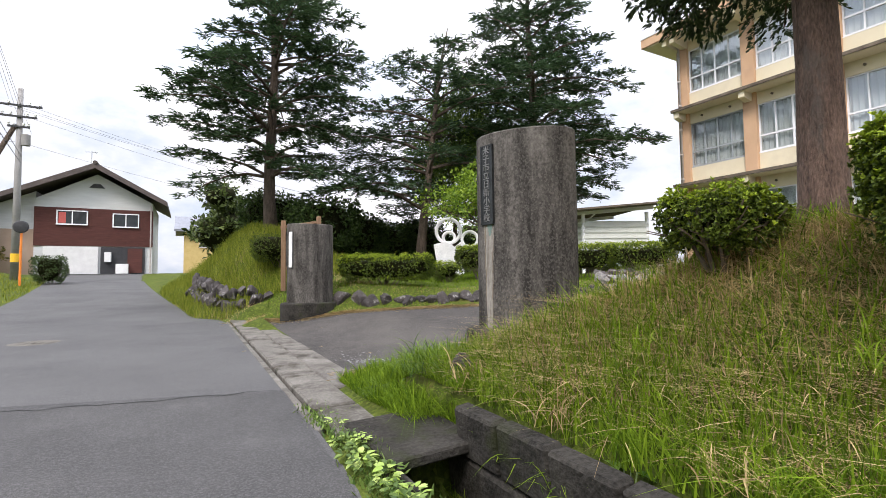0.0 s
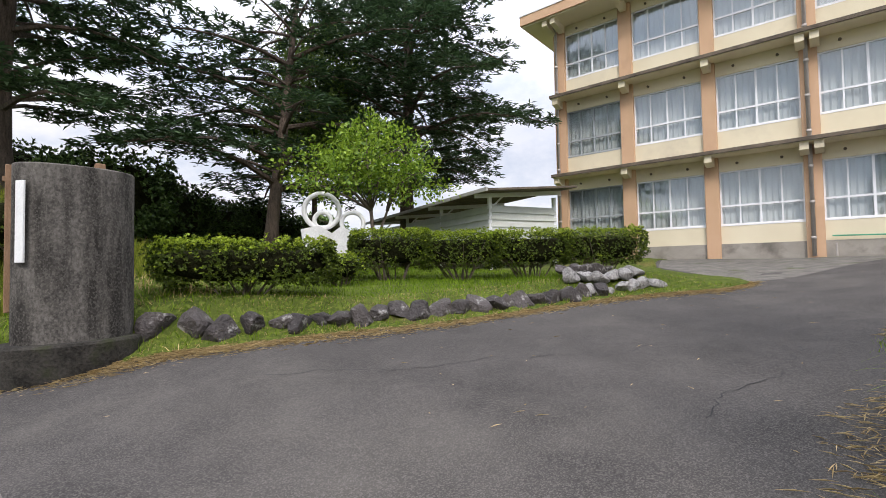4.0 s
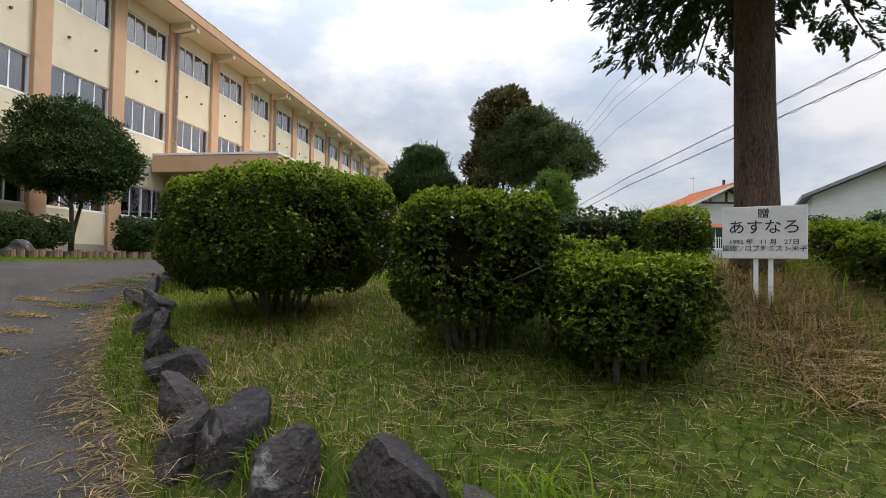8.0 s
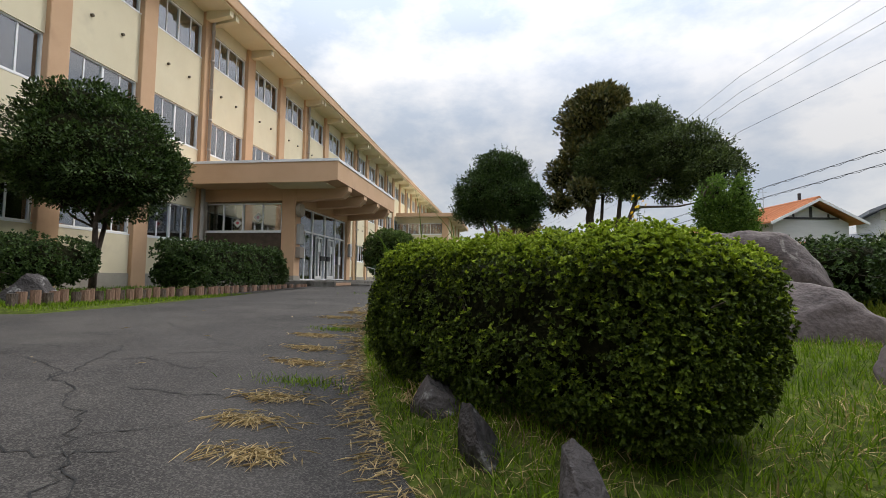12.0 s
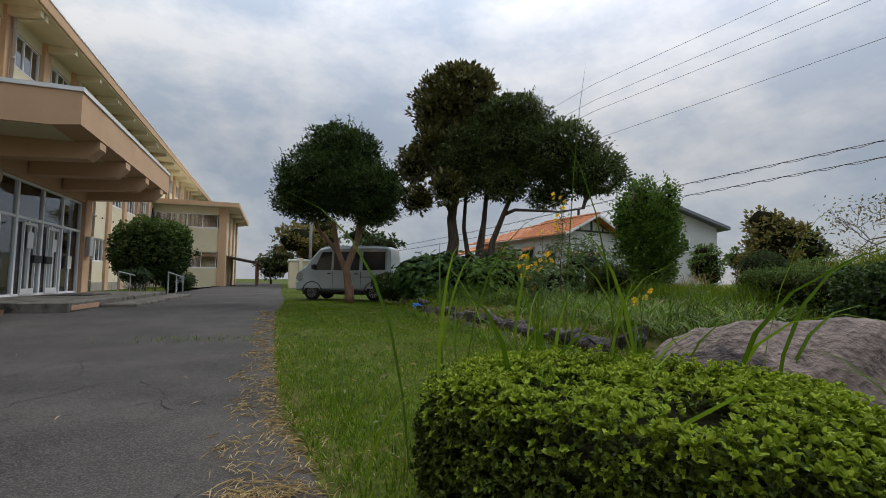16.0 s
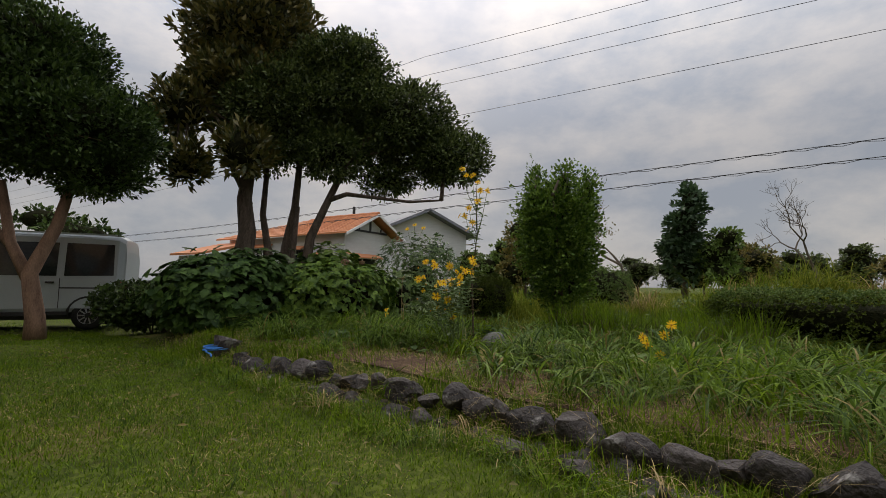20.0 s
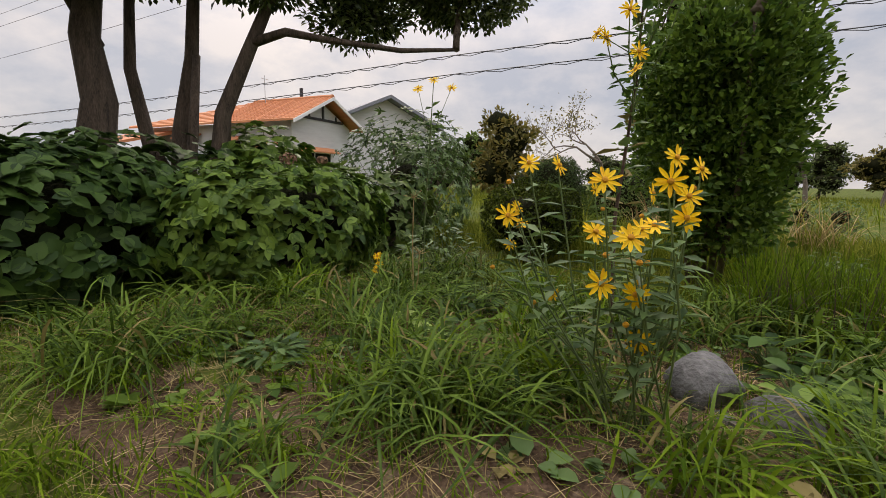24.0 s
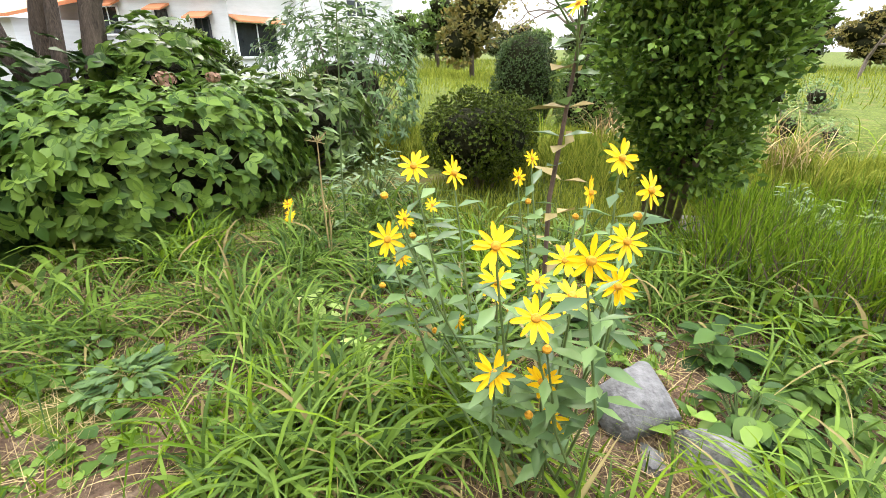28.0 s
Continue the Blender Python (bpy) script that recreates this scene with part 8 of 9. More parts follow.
make("shaft", tube([(0, 0, -0.3), (0, 0, 9.0)], [0.17, 0.11], 10), POLE, pole2, smooth=True)
make("crossarm", box(-0.9, -0.05, 8.2, 0.9, 0.05, 8.3), TRIM, pole2)


def wire(name, a, b, sag, r=0.007, label="thin black overhead wire", twist=0.0):
    a, b = Vector(a), Vector(b)
    n = 40
    pts = [a.lerp(b, i / n) - Vector((0, 0, sag * 4 * (i / n) * (1 - i / n))) for i in range(n + 1)]
    g = [tube(pts, r, 5)]
    if twist:
        g.append(tube([p + Vector((0, 0, -twist * abs(math.sin(i * 1.57)))) for i, p in enumerate(a.lerp(b, k / 160) - Vector((0, 0, sag * 4 * (k / 160) * (1 - k / 160))) for k in range(161))], r * 0.7, 4))
    return tagged(make(name, join(*g), TRIM), label, "wire", "overhead wires")


PX, PY = -8.0, 32.2
for i, (dx, dz) in enumerate(((-0.85, 10.3), (-0.4, 10.3), (0.4, 10.3), (0.3, 9.7), (0.0, 8.3))):
    wire("overhead_wire", (PX + dx, PY, dz), (34, 62 + i, dz - 0.5), 1.2)
    wire("overhead_wire", (PX + dx, PY, dz), (-40, 20 + 2 * i, dz + 0.5), 0.8)
# four thin lines and two lashed cables along the street and over the garden
for k, z in enumerate((9.25, 8.65, 8.25, 7.2)):
    wire("overhead_wire", (PX + 0.3 * k - 0.4, PY, 10.3 - 0.5 * k), (0.9, -16, z), 0.25, 0.006)
    wire("overhead_wire", (0.9, -16, z), (5.6, -62, z - 0.2), 0.5, 0.006)
for k, z in enumerate((4.95, 4.6)):
    wire("overhead_cable", (PX + 0.1, PY, 7.6 - 0.4 * k), (0.6, -15, z), 0.3, 0.009, "lashed black overhead cable", 0.05)
    wire("overhead_cable", (0.6, -15, z), (5.3, -62, z + 0.3), 0.4, 0.009, "lashed black overhead cable", 0.05)


# ---- the raised bed ----
PETAL = mat("yellow_petal", (0.80, 0.44, 0.002), (0.92, 0.62, 0.006), 3.0, 0.65, 0, 20, island=0.5, trans=0.25)
DISC = mat("orange_flower_disc", (0.45, 0.19, 0.01), (0.65, 0.32, 0.02), 30.0, 0.8, 0.4, 90)
STEM = mat("green_stem", (0.06, 0.10, 0.03), (0.14, 0.19, 0.06), 6, 0.6, 0, 30)
STEM_DARK = mat("dark_dead_stem", (0.05, 0.03, 0.022), (0.12, 0.08, 0.055), 6, 0.8, 0, 30)
WITHERED = mat("withered_leaf", (0.13, 0.10, 0.03), (0.34, 0.27, 0.10), 8, 0.8, 0.2, 40, island=0.5, trans=0.2)
LANCE = mat("grey_green_lance_leaf", (0.035, 0.08, 0.022), (0.16, 0.255, 0.075), 2, 0.5, 0, 10, island=0.7, trans=0.25)
LIGHTLEAF = mat("pale_variegated_leaf", (0.30, 0.45, 0.07), (0.52, 0.62, 0.2), 8, 0.5, 0, 10, island=0.6, trans=0.35)
r9 = np.random.default_rng(31)


def flower_geo(radius, petals, seed):
    """Petals round a disc, in the plane z = 0, facing +z."""
    r = np.random.default_rng(seed)
    v, f = [], []
    for i in range(petals):
        a = 2 * math.pi * i / petals + r.normal() * 0.12
        L, w, lift = radius * r.uniform(0.88, 1.08), radius * r.uniform(0.22, 0.29), r.uniform(-0.12, 0.18)
        d, s = np.array([math.cos(a), math.sin(a), 0]), np.array([-math.sin(a), math.cos(a), 0])
        o = len(v)
        for t, k in ((0.14, 0.35), (0.45, 1.0), (0.75, 0.92), (0.93, 0.5)):
            c = d * L * t + np.array([0, 0, lift * L * t * t])
            v += [tuple(c - s * w * k / 2 + [0, 0, 0.03 * radius]), tuple(c), tuple(c + s * w * k / 2 + [0, 0, 0.03 * radius])]
        v.append(tuple(d * L + np.array([0, 0, lift * L])))
        for j in range(3):
            for q in (0, 1):
                f.append((o + 3 * j + q, o + 3 * j + q + 1, o + 3 * j + 4 + q, o + 3 * j + 3 + q))
        f += [(o + 9, o + 10, o + 12), (o + 10, o + 11, o + 12)]
    return v, f


FLOWERS = [flower_geo(0.056, 10 + i % 3, i) for i in range(4)]
DISC_GEO = lathe([(0.0, -0.006), (0.009, -0.004), (0.0115, 0.004), (0.009, 0.011), (0.0, 0.014)], 12)


def bloom(parent, p, facing, scale=1.0, key=0):
    """A flower head with its disc at p."""
    q = Vector(facing).normalized().to_track_quat("Z", "Y").to_matrix().to_4x4()
    fl = shared_part(("bloom", key % 4), "flower", lambda: FLOWERS[key % 4], PETAL, parent, label="yellow flower head")
    fl.matrix_local = Matrix.Translation(p) @ q @ Matrix.Rotation(key * 1.3, 4, "Z") @ Matrix.Scale(scale, 4)
    shared_part("disc", "disc", lambda: DISC_GEO, DISC, fl, label="orange disc")
    return fl


def leafy_stem(path, n, L, w, seed, t0=0.12):
    """Leaf rows up a stem, in pairs."""
    r = np.random.default_rng(seed)
    path = [np.array(p, float) for p in path]
    P, D = [], []
    for i in range(n):
        t = (t0 + (0.97 - t0) * i / n) * (len(path) - 1)
        k = min(int(t), len(path) - 2)
        p = path[k] + (path[k + 1] - path[k]) * (t - k)
        a = i * 1.57 + r.normal() * 0.3
        for s in (0, math.pi):
            P.append(p)
            D.append([math.cos(a + s), math.sin(a + s), r.uniform(-0.15, 0.45)])
    P, D = np.array(P), np.array(D)
    l = L * r.uniform(0.6, 1.15, len(P))
    return leaf_geo(P, D, np.tile([0, 0, 1.0], (len(P), 1)) + r.normal(size=P.shape) * 0.25, l, l * w, 0.12)


BZ = 1.5
sunf = thing("yellow_daisy_plant", 6.85, -10.25, at(6.85, -10.25), "clump of tall yellow daisies in full bloom", "flower")
bx, by, bz = 6.85, -10.25, at(6.85, -10.25)
HEADS = [(6.76, -10.81, 2.61), (6.74, -10.69, 2.60), (6.71, -10.88, 2.42), (6.82, -10.87, 2.39), (6.66, -10.93, 2.25), (7.03, -10.43, 2.54), (6.84, -10.50, 2.35), (7.00, -10.24, 2.54), (6.96, -10.35, 2.35), (6.89, -10.29, 2.39),
         (6.84, -10.20, 2.42), (6.73, -10.21, 2.49), (6.61, -10.73, 2.03), (7.00, -10.43, 2.19), (6.92, -10.33, 2.15), (6.81, -10.32, 1.95), (6.60, -10.19, 2.59), (6.48, -10.29, 2.64), (6.35, -10.39, 2.49), (6.22, -10.64, 2.55),
         (6.32, -10.65, 2.50), (6.25, -11.05, 2.31), (6.74, -10.42, 2.33), (6.61, -10.38, 2.35)]
lv = []
for i, (x, y, z) in enumerate(HEADS):
    foot = (r9.normal() * 0.07 - 0.12, r9.normal() * 0.09 - 0.1, 0.0)
    tip = (x - bx, y - by, z - bz)
    mid = (foot[0] * 0.3 + tip[0] * 0.7 + r9.normal() * 0.03, foot[1] * 0.3 + tip[1] * 0.7 + r9.normal() * 0.03, tip[2] * 0.55)
    make("stem", tube([foot, mid, (tip[0] * 0.98, tip[1] * 0.98, tip[2] - 0.06), tip], [0.005, 0.004, 0.003, 0.0025], 6), STEM, sunf)
    small = i in (2, 4, 12, 19, 20, 21, 22)
    bloom(sunf, tip, (0.6 + r9.normal() * 0.3, 0.4 + r9.normal() * 0.35, 0.42 + r9.normal() * 0.2), 0.62 if small else r9.uniform(0.86, 1.08), i)
    lv.append(leafy_stem([foot, mid, tip], 7, 0.115, 0.33, i, 0.5))
    if i % 2 == 0:
        bud = (tip[0] + r9.normal() * 0.06, tip[1] + r9.normal() * 0.06, tip[2] - r9.uniform(0.03, 0.12))
        make("bud", moved(lathe([(0.0, -0.008), (0.01, -0.002), (0.012, 0.006), (0.006, 0.014), (0.0, 0.015)], 10), Matrix.Translation(bud)), DISC, sunf, "orange seed head")
        make("stem", tube([mid, bud], [0.004, 0.0025], 5), STEM, sunf)
v, t = merged(*lv)
big("foliage", v, t, LANCE, sunf, "grey-green lance leaves")

tall = thing("tall_daisy", 5.99, -10.6, at(5.99, -10.6), "very tall yellow daisy on a dark stem", "flower")
lv = []
main = [(0, 0, 0), (0.02, -0.02, 0.8), (-0.02, 0.03, 1.5), (0.03, 0.05, 2.1)]
make("stem", tube(main, [0.011, 0.010, 0.007, 0.004], 7), STEM_DARK, tall, "dark main stem")
for i in range(9):
    z0 = r9.uniform(1.15, 2.0)
    tip = (r9.normal() * 0.14, 0.05 + r9.normal() * 0.2, min(z0 + r9.uniform(0.2, 0.75), 2.38))
    path = [(0.0, 0.03, z0), (tip[0] * 0.6, tip[1] * 0.6, z0 * 0.55 + tip[2] * 0.45), tip]
    make("side_stem", tube(path, [0.005, 0.004, 0.0025], 6), STEM, tall)
    lv.append(leafy_stem(path, 4, 0.10, 0.36, 50 + i, 0.1))
    bloom(tall, tip, (0.7 + r9.normal() * 0.3, 0.4 + r9.normal() * 0.4, 0.4), 0.95, i)
    if i % 2:
        q = (tip[0] + r9.normal() * 0.07, tip[1] + r9.normal() * 0.08, tip[2] - r9.uniform(0.0, 0.12))
        make("side_stem", tube([path[1], q], [0.003, 0.002], 5), STEM, tall)
        bloom(tall, q, (0.7 + r9.normal() * 0.4, r9.normal() * 0.5, 0.4), 0.8, i + 2)
lv.append(leafy_stem(main, 10, 0.15, 0.38, 70, 0.4))
v, t = merged(*lv)
big("foliage", v, t, LANCE, tall)
v, t = leafy_stem([(0, 0, 0.3), (0.0, 0.02, 0.9), (0.02, 0, 1.5)], 7, 0.2, 0.42, 77)
big("withered_foliage", v, t, WITHERED, tall, "brown withered leaves")
sml = thing("yellow_daisy_plant", 6.1, -8.3, at(6.1, -8.3), "small yellow daisy plant in the bed", "flower")
for i, p in enumerate(((0.0, 0.1, 0.32), (0.05, -0.05, 0.22), (-0.05, 0.16, 0.42), (0.08, 0.08, 0.12), (0.02, -0.1, 0.28))):
    make("stem", tube([(0, 0, 0), p], [0.004, 0.003], 5), STEM, sml)
    bloom(sml, p, (0.8, 0.6 + 0.3 * r9.normal(), 0.4), 1.05, i)
mar = thing("yellow_daisy_plant", 5.66, -12.6, at(5.66, -12.6), "single orange-yellow daisy in the bed", "flower")
for i, p in enumerate(((0.0, 0.0, 0.34), (0.02, 0.03, 0.27), (-0.01, -0.02, 0.22))):
    make("stem", tube([(0, 0, 0), p], [0.004, 0.003], 5), STEM, mar)
    bloom(mar, p, (0.7, 0.2, 0.5), 0.8, i)
one = thing("tall_daisy", 5.41, -12.3, at(5.41, -12.3), "single tall daisy stem with large leaves", "flower")
pth = [(0, 0, 0), (0.02, 0.02, 0.6), (0.0, 0.05, 1.3), (0.03, 0.1, 1.75)]
make("stem", tube(pth, [0.007, 0.006, 0.005, 0.003], 6), STEM, one)
v, t = leafy_stem(pth, 8, 0.15, 0.4, 81)
big("foliage", v, t, LANCE, one)
for i, p in enumerate(((0.03, 0.1, 1.77), (-0.08, 0.2, 1.72), (0.1, 0.0, 1.7))):
    make("stem", tube([pth[2], p], [0.003, 0.002], 5), STEM, one)
    bloom(one, p, (0.6, 0.3, 0.6), 0.85, i)
dead = thing("dead_flower_stalk", 5.75, -12.15, at(5.75, -12.15), "dry straw-coloured flower stalk with a tuft", "dry plant")
for i, (dx, dy, h) in enumerate(((0.0, 0.0, 0.85), (0.06, 0.1, 0.45))):
    make("stalk", tube([(0, 0, 0), (dx + 0.02, dy, h * 0.6), (dx + 0.05, dy + 0.03, h)], [0.006, 0.005, 0.004], 6), GRASS_DRY, dead)
    make("tuft", join(*[tube([(dx + 0.05, dy + 0.03, h), (dx + 0.05 + r9.normal() * 0.035, dy + 0.03 + r9.normal() * 0.035, h + r9.uniform(0.0, 0.06))], [0.002, 0.0015], 4) for k in range(22)]), GRASS_DRY, dead)

# strap-leaved clumps
def strap_clump(x, y, n, length, width, label, material=None, seed=0, name="strap_leaf_clump", lean=(0.25, 0.9)):
    r = np.random.default_rng(seed)
    z = at(x, y)
    e = thing(name, x, y, z, label, "plant", "clumps in the raised bed")
    a = r.uniform(0, 2 * math.pi, n)
    a = a + 0.7 * np.sin(a - r.uniform(0, 6.28))
    L, W = length * r.uniform(0.45, 1.2, n), width * r.uniform(0.6, 1.15, n)
    out = r.uniform(*lean, n)
    seg = 6
    rows = []
    d = np.stack([np.cos(a), np.sin(a), np.zeros(n)], 1)
    s = np.stack([-np.sin(a), np.cos(a), np.zeros(n)], 1)
    p0 = np.stack([r.normal(size=n), r.normal(size=n), np.zeros(n)], 1) * 0.07 * length / 0.4
    bend = r.normal(size=n) * 0.28
    for i in range(seg + 1):
        t = i / seg
        reach = out * L * (t * 0.55 + 0.55 * t * t)
        hgt = L * (1.15 - 0.35 * out) * (t * 1.05 - t * t * (0.35 + 0.75 * out))
        c = p0 + d * reach[:, None] + np.stack([np.zeros(n), np.zeros(n), hgt], 1)
        c = c + s * (bend * L * t * t)[:, None]
        ww = (W * (0.55 + 0.9 * t if t < 0.5 else 1.0 - 0.92 * (t - 0.5) * 2) / 2)[:, None]
        c[:, 2] = np.maximum(c[:, 2], 0.015 + 0.02 * r.uniform(0, 1, n))
        rows += [c - s * ww, c - np.array([0, 0, 1]) * ww * 0.35, c + s * ww]
    v = np.stack(rows, 1).reshape(-1, 3)
    k = 3 * (seg + 1)
    i0 = np.arange(n)[:, None] * k
    tr = []
    for j in range(seg):
        for q in (0, 1):
            b = 3 * j + q
            tr += [i0 + [b, b + 1, b + 4], i0 + [b, b + 4, b + 3]]
    tri = np.concatenate(tr, 1).reshape(-1, 3)
    dry = max(2, n // 16) if name == "strap_leaf_clump" else 0
    big("foliage", v[:(n - dry) * k], tri[tri.max(1) < (n - dry) * k], material or STRAP, e, smooth=True)
    if dry:
        big("withered_foliage", v[(n - dry) * k:], tri[tri.min(1) >= (n - dry) * k] - (n - dry) * k, WITHERED, e, "yellowed withered leaves", smooth=True)
    return e


CL = "clump of long arching green strap leaves"
for i, (x, y, n, L, w) in enumerate(((6.3, -12.9, 60, 0.5, 0.016), (6.55, -12.2, 70, 0.5, 0.014), (6.65, -11.6, 70, 0.48, 0.014), (6.85, -11.2, 70, 0.46, 0.016), (7.0, -10.85, 70, 0.44, 0.017), (6.65, -10.85, 50, 0.42, 0.016), (5.5, -12.6, 60, 0.45, 0.014),
                                     (6.05, -12.2, 60, 0.45, 0.013), (4.6, -10.2, 60, 0.5, 0.022), (5.1, -9.7, 46, 0.5, 0.026), (5.2, -9.35, 46, 0.5, 0.026), (6.75, -10.05, 50, 0.36, 0.012), (6.5, -13.7, 16, 0.55, 0.045), (6.9, -13.2, 14, 0.5, 0.04), (5.9, -11.7, 60, 0.45, 0.014),
                                     (5.4, -11.2, 50, 0.45, 0.014), (5.6, -10.9, 40, 0.45, 0.016), (5.75, -9.0, 46, 0.48, 0.02), (6.2, -8.8, 40, 0.42, 0.018), (5.6, -8.4, 50, 0.5, 0.024), (6.0, -7.8, 40, 0.5, 0.026), (6.5, -7.5, 40, 0.45, 0.024), (5.3, -7.7, 50, 0.5, 0.022),
                                     (6.8, -7.0, 40, 0.5, 0.02), (6.2, -7.0, 46, 0.5, 0.02), (5.5, -6.8, 46, 0.5, 0.02), (4.9, -8.8, 50, 0.55, 0.018), (4.6, -9.3, 50, 0.5, 0.016), (6.7, -9.3, 40, 0.4, 0.016), (4.9, -11.4, 40, 0.5, 0.016), (7.15, -11.55, 40, 0.36, 0.012))):
    strap_clump(x, y, int(n * 1.5), L * 1.3, w * 1.15, CL, None if i % 5 else GRASS, 100 + i)
for i in range(150):
    x, y = r9.uniform(4.7, 7.9), r9.uniform(-13.2, -6.1)
    if min(math.hypot(x - 7.87, y + 10.1) / 0.9, math.hypot(x - 6.15, y + 10.0) / 0.35, math.hypot(x - 7.35, y + 11.9) / 0.6, math.hypot(x - 6.3, y + 8.3) / 0.35, math.hypot(x - 7.2, y + 9.6) / 0.3) > 1:
        strap_clump(x, y, int(r9.uniform(40, 90)), r9.uniform(0.45, 0.78), r9.uniform(0.012, 0.022), CL, None if i % 8 else GRASS, 600 + i)
# broad-leaved plants
def leaf_plant(name, x, y, n, L, w, height, spread, label, material, seed, cat="plant"):
    """Broad leaves on short stalks, cupped along the rib."""
    r = np.random.default_rng(seed)
    e = thing(name, x, y, at(x, y), label, cat, "broad-leaved plants in the bed")
    a = r.uniform(0, 2 * math.pi, n)
    rad = spread * np.sqrt(r.uniform(0.02, 1, n))
    base = np.stack([np.cos(a) * rad * 0.5, np.sin(a) * rad * 0.5, height * r.uniform(0.3, 1, n) * (1 - 0.5 * rad / spread)], 1)
    d = np.stack([np.cos(a), np.sin(a), r.uniform(-0.3, 0.6, n)], 1)
    d = unit(d)
    l = L * r.uniform(0.6, 1.15, n)
    up = unit(np.stack([-np.cos(a) * 0.4, -np.sin(a) * 0.4, np.ones(n)], 1) + r.normal(size=(n, 3)) * 0.2)
    s = unit(np.cross(d, up))
    nn = np.cross(s, d)
    rows = []
    prof = ((0.0, 0.05), (0.2, 0.75), (0.45, 1.0), (0.75, 0.7), (1.0, 0.04))
    for t, k in prof:
        c = base + d * (l * t)[:, None] - nn * (l * 0.22 * t * t)[:, None]
        ww = (l * w * k / 2)[:, None]
        rows += [c - s * ww + nn * ww * 0.3, c, c + s * ww + nn * ww * 0.3]
    v = np.stack(rows, 1).reshape(-1, 3)
    i0 = np.arange(n)[:, None] * 15
    tr = []
    for j in range(4):
        for q in (0, 1):
            b = 3 * j + q
            tr += [i0 + [b, b + 1, b + 4], i0 + [b, b + 4, b + 3]]
    big("foliage", v, np.concatenate(tr, 1).reshape(-1, 3), material, e, smooth=True)
    if height > 0.25:
        make("stalk", join(*[tube([(0, 0, 0), tuple(base[i])], [0.006, 0.003], 4, False) for i in range(min(n, 60))]), STEM, e)
    return e


BL = "low plant with broad green leaves"
for i, (x, y, n, L, w, h, sp) in enumerate(((6.62, -10.6, 14, 0.2, 0.55, 0.14, 0.14), (6.07, -9.5, 22, 0.16, 0.6, 0.12, 0.3), (6.45, -11.0, 12, 0.16, 0.6, 0.12, 0.15), (6.9, -12.0, 8, 0.14, 0.6, 0.08, 0.15), (7.3, -8.6, 26, 0.17, 0.8, 0.12, 0.35), (7.0, -8.2, 26, 0.18, 0.8, 0.12, 0.4),
                                        (6.4, -8.2, 24, 0.18, 0.75, 0.14, 0.4), (7.0, -9.2, 22, 0.15, 0.6, 0.14, 0.25), (6.9, -7.7, 20, 0.17, 0.7, 0.12, 0.35), (5.7, -9.6, 18, 0.14, 0.6, 0.12, 0.25), (7.4, -9.3, 14, 0.18, 0.7, 0.15, 0.2), (6.0, -11.0, 18, 0.12, 0.55, 0.1, 0.2), (7.6, -12.6, 14, 0.12, 0.8, 0.08, 0.25))):
    leaf_plant("leafy_plant", x, y, n, L, w, h, sp, BL, BIGLEAF, 300 + i)
for i in range(60):
    x, y = r9.uniform(5.6, 7.5), r9.uniform(-12.4, -9.2)
    if math.hypot(x - 6.25, y + 10.0) > 0.35 and math.hypot(x - 7.87, y + 10.1) > 0.8:
        leaf_plant("creeper", x, y, int(r9.uniform(8, 22)), r9.uniform(0.05, 0.1), r9.uniform(0.5, 0.95), r9.uniform(0.05, 0.14), r9.uniform(0.1, 0.22), "low weed with small green leaves", (BIGLEAF, LANCE, BIGLEAF, WITHERED)[i % 4 if i % 7 else 3], 1100 + i)
for i in range(34):
    x, y = r9.uniform(6.6, 7.95), r9.uniform(-13.3, -11.2)
    leaf_plant("creeper", x, y, int(r9.uniform(6, 14)), r9.uniform(0.05, 0.1), r9.uniform(0.6, 0.95), 0.06, r9.uniform(0.1, 0.25), "low creeping weed with small round leaves", BIGLEAF, 700 + i)
for i in range(46):
    x, y = r9.uniform(4.6, 6.3), r9.uniform(-12.6, -6.6)
    leaf_plant("leafy_plant", x, y, int(r9.uniform(20, 36)), r9.uniform(0.08, 0.14), r9.uniform(0.45, 0.75), r9.uniform(0.12, 0.3), r9.uniform(0.2, 0.34), BL, BIGLEAF if i % 3 else VINE, 1000 + i)
for i in range(16):
    x, y = r9.uniform(5.6, 7.0), r9.uniform(-9.9, -7.2)
    leaf_plant("leafy_plant", x, y, int(r9.uniform(8, 16)), r9.uniform(0.14, 0.24), r9.uniform(0.3, 0.45), 0.12, 0.2, "dock plant with long broad leaves", BIGLEAF, 760 + i)
leaf_plant("feathery_plant", 7.16, -12.0, 160, 0.07, 0.45, 0.16, 0.28, "low grey-green feathery herb", LANCE, 340)
leaf_plant("pale_leaf_plant", 6.3, -11.75, 26, 0.10, 0.5, 0.2, 0.12, "small plant with pale yellow-green leaves", LIGHTLEAF, 341)
leaf_plant("pale_leaf_plant", 6.5, -11.28, 16, 0.10, 0.5, 0.16, 0.08, "small plant with pale yellow-green leaves", LIGHTLEAF, 342)
leaf_plant("leafy_plant", 5.5, -11.6, 90, 0.14, 0.25, 0.3, 0.45, "clump of narrow dark green leaves", BIGLEAF, 343)
leaf_plant("leafy_plant", 4.7, -12.6, 200, 0.11, 0.3, 0.7, 0.7, "weedy clump of narrow leaves", LANCE, 344)


# hydrangea with dead flower heads, vines over it
def big_leaf_bush(name, x, y, half, height, n, L, w, label, material, seed, k=6, heart=0.62):
    r = np.random.default_rng(seed)
    e = thing(name, x, y, at(x, y), label, "shrub")
    q, nm = superpoints(n, 2.4, -0.85)
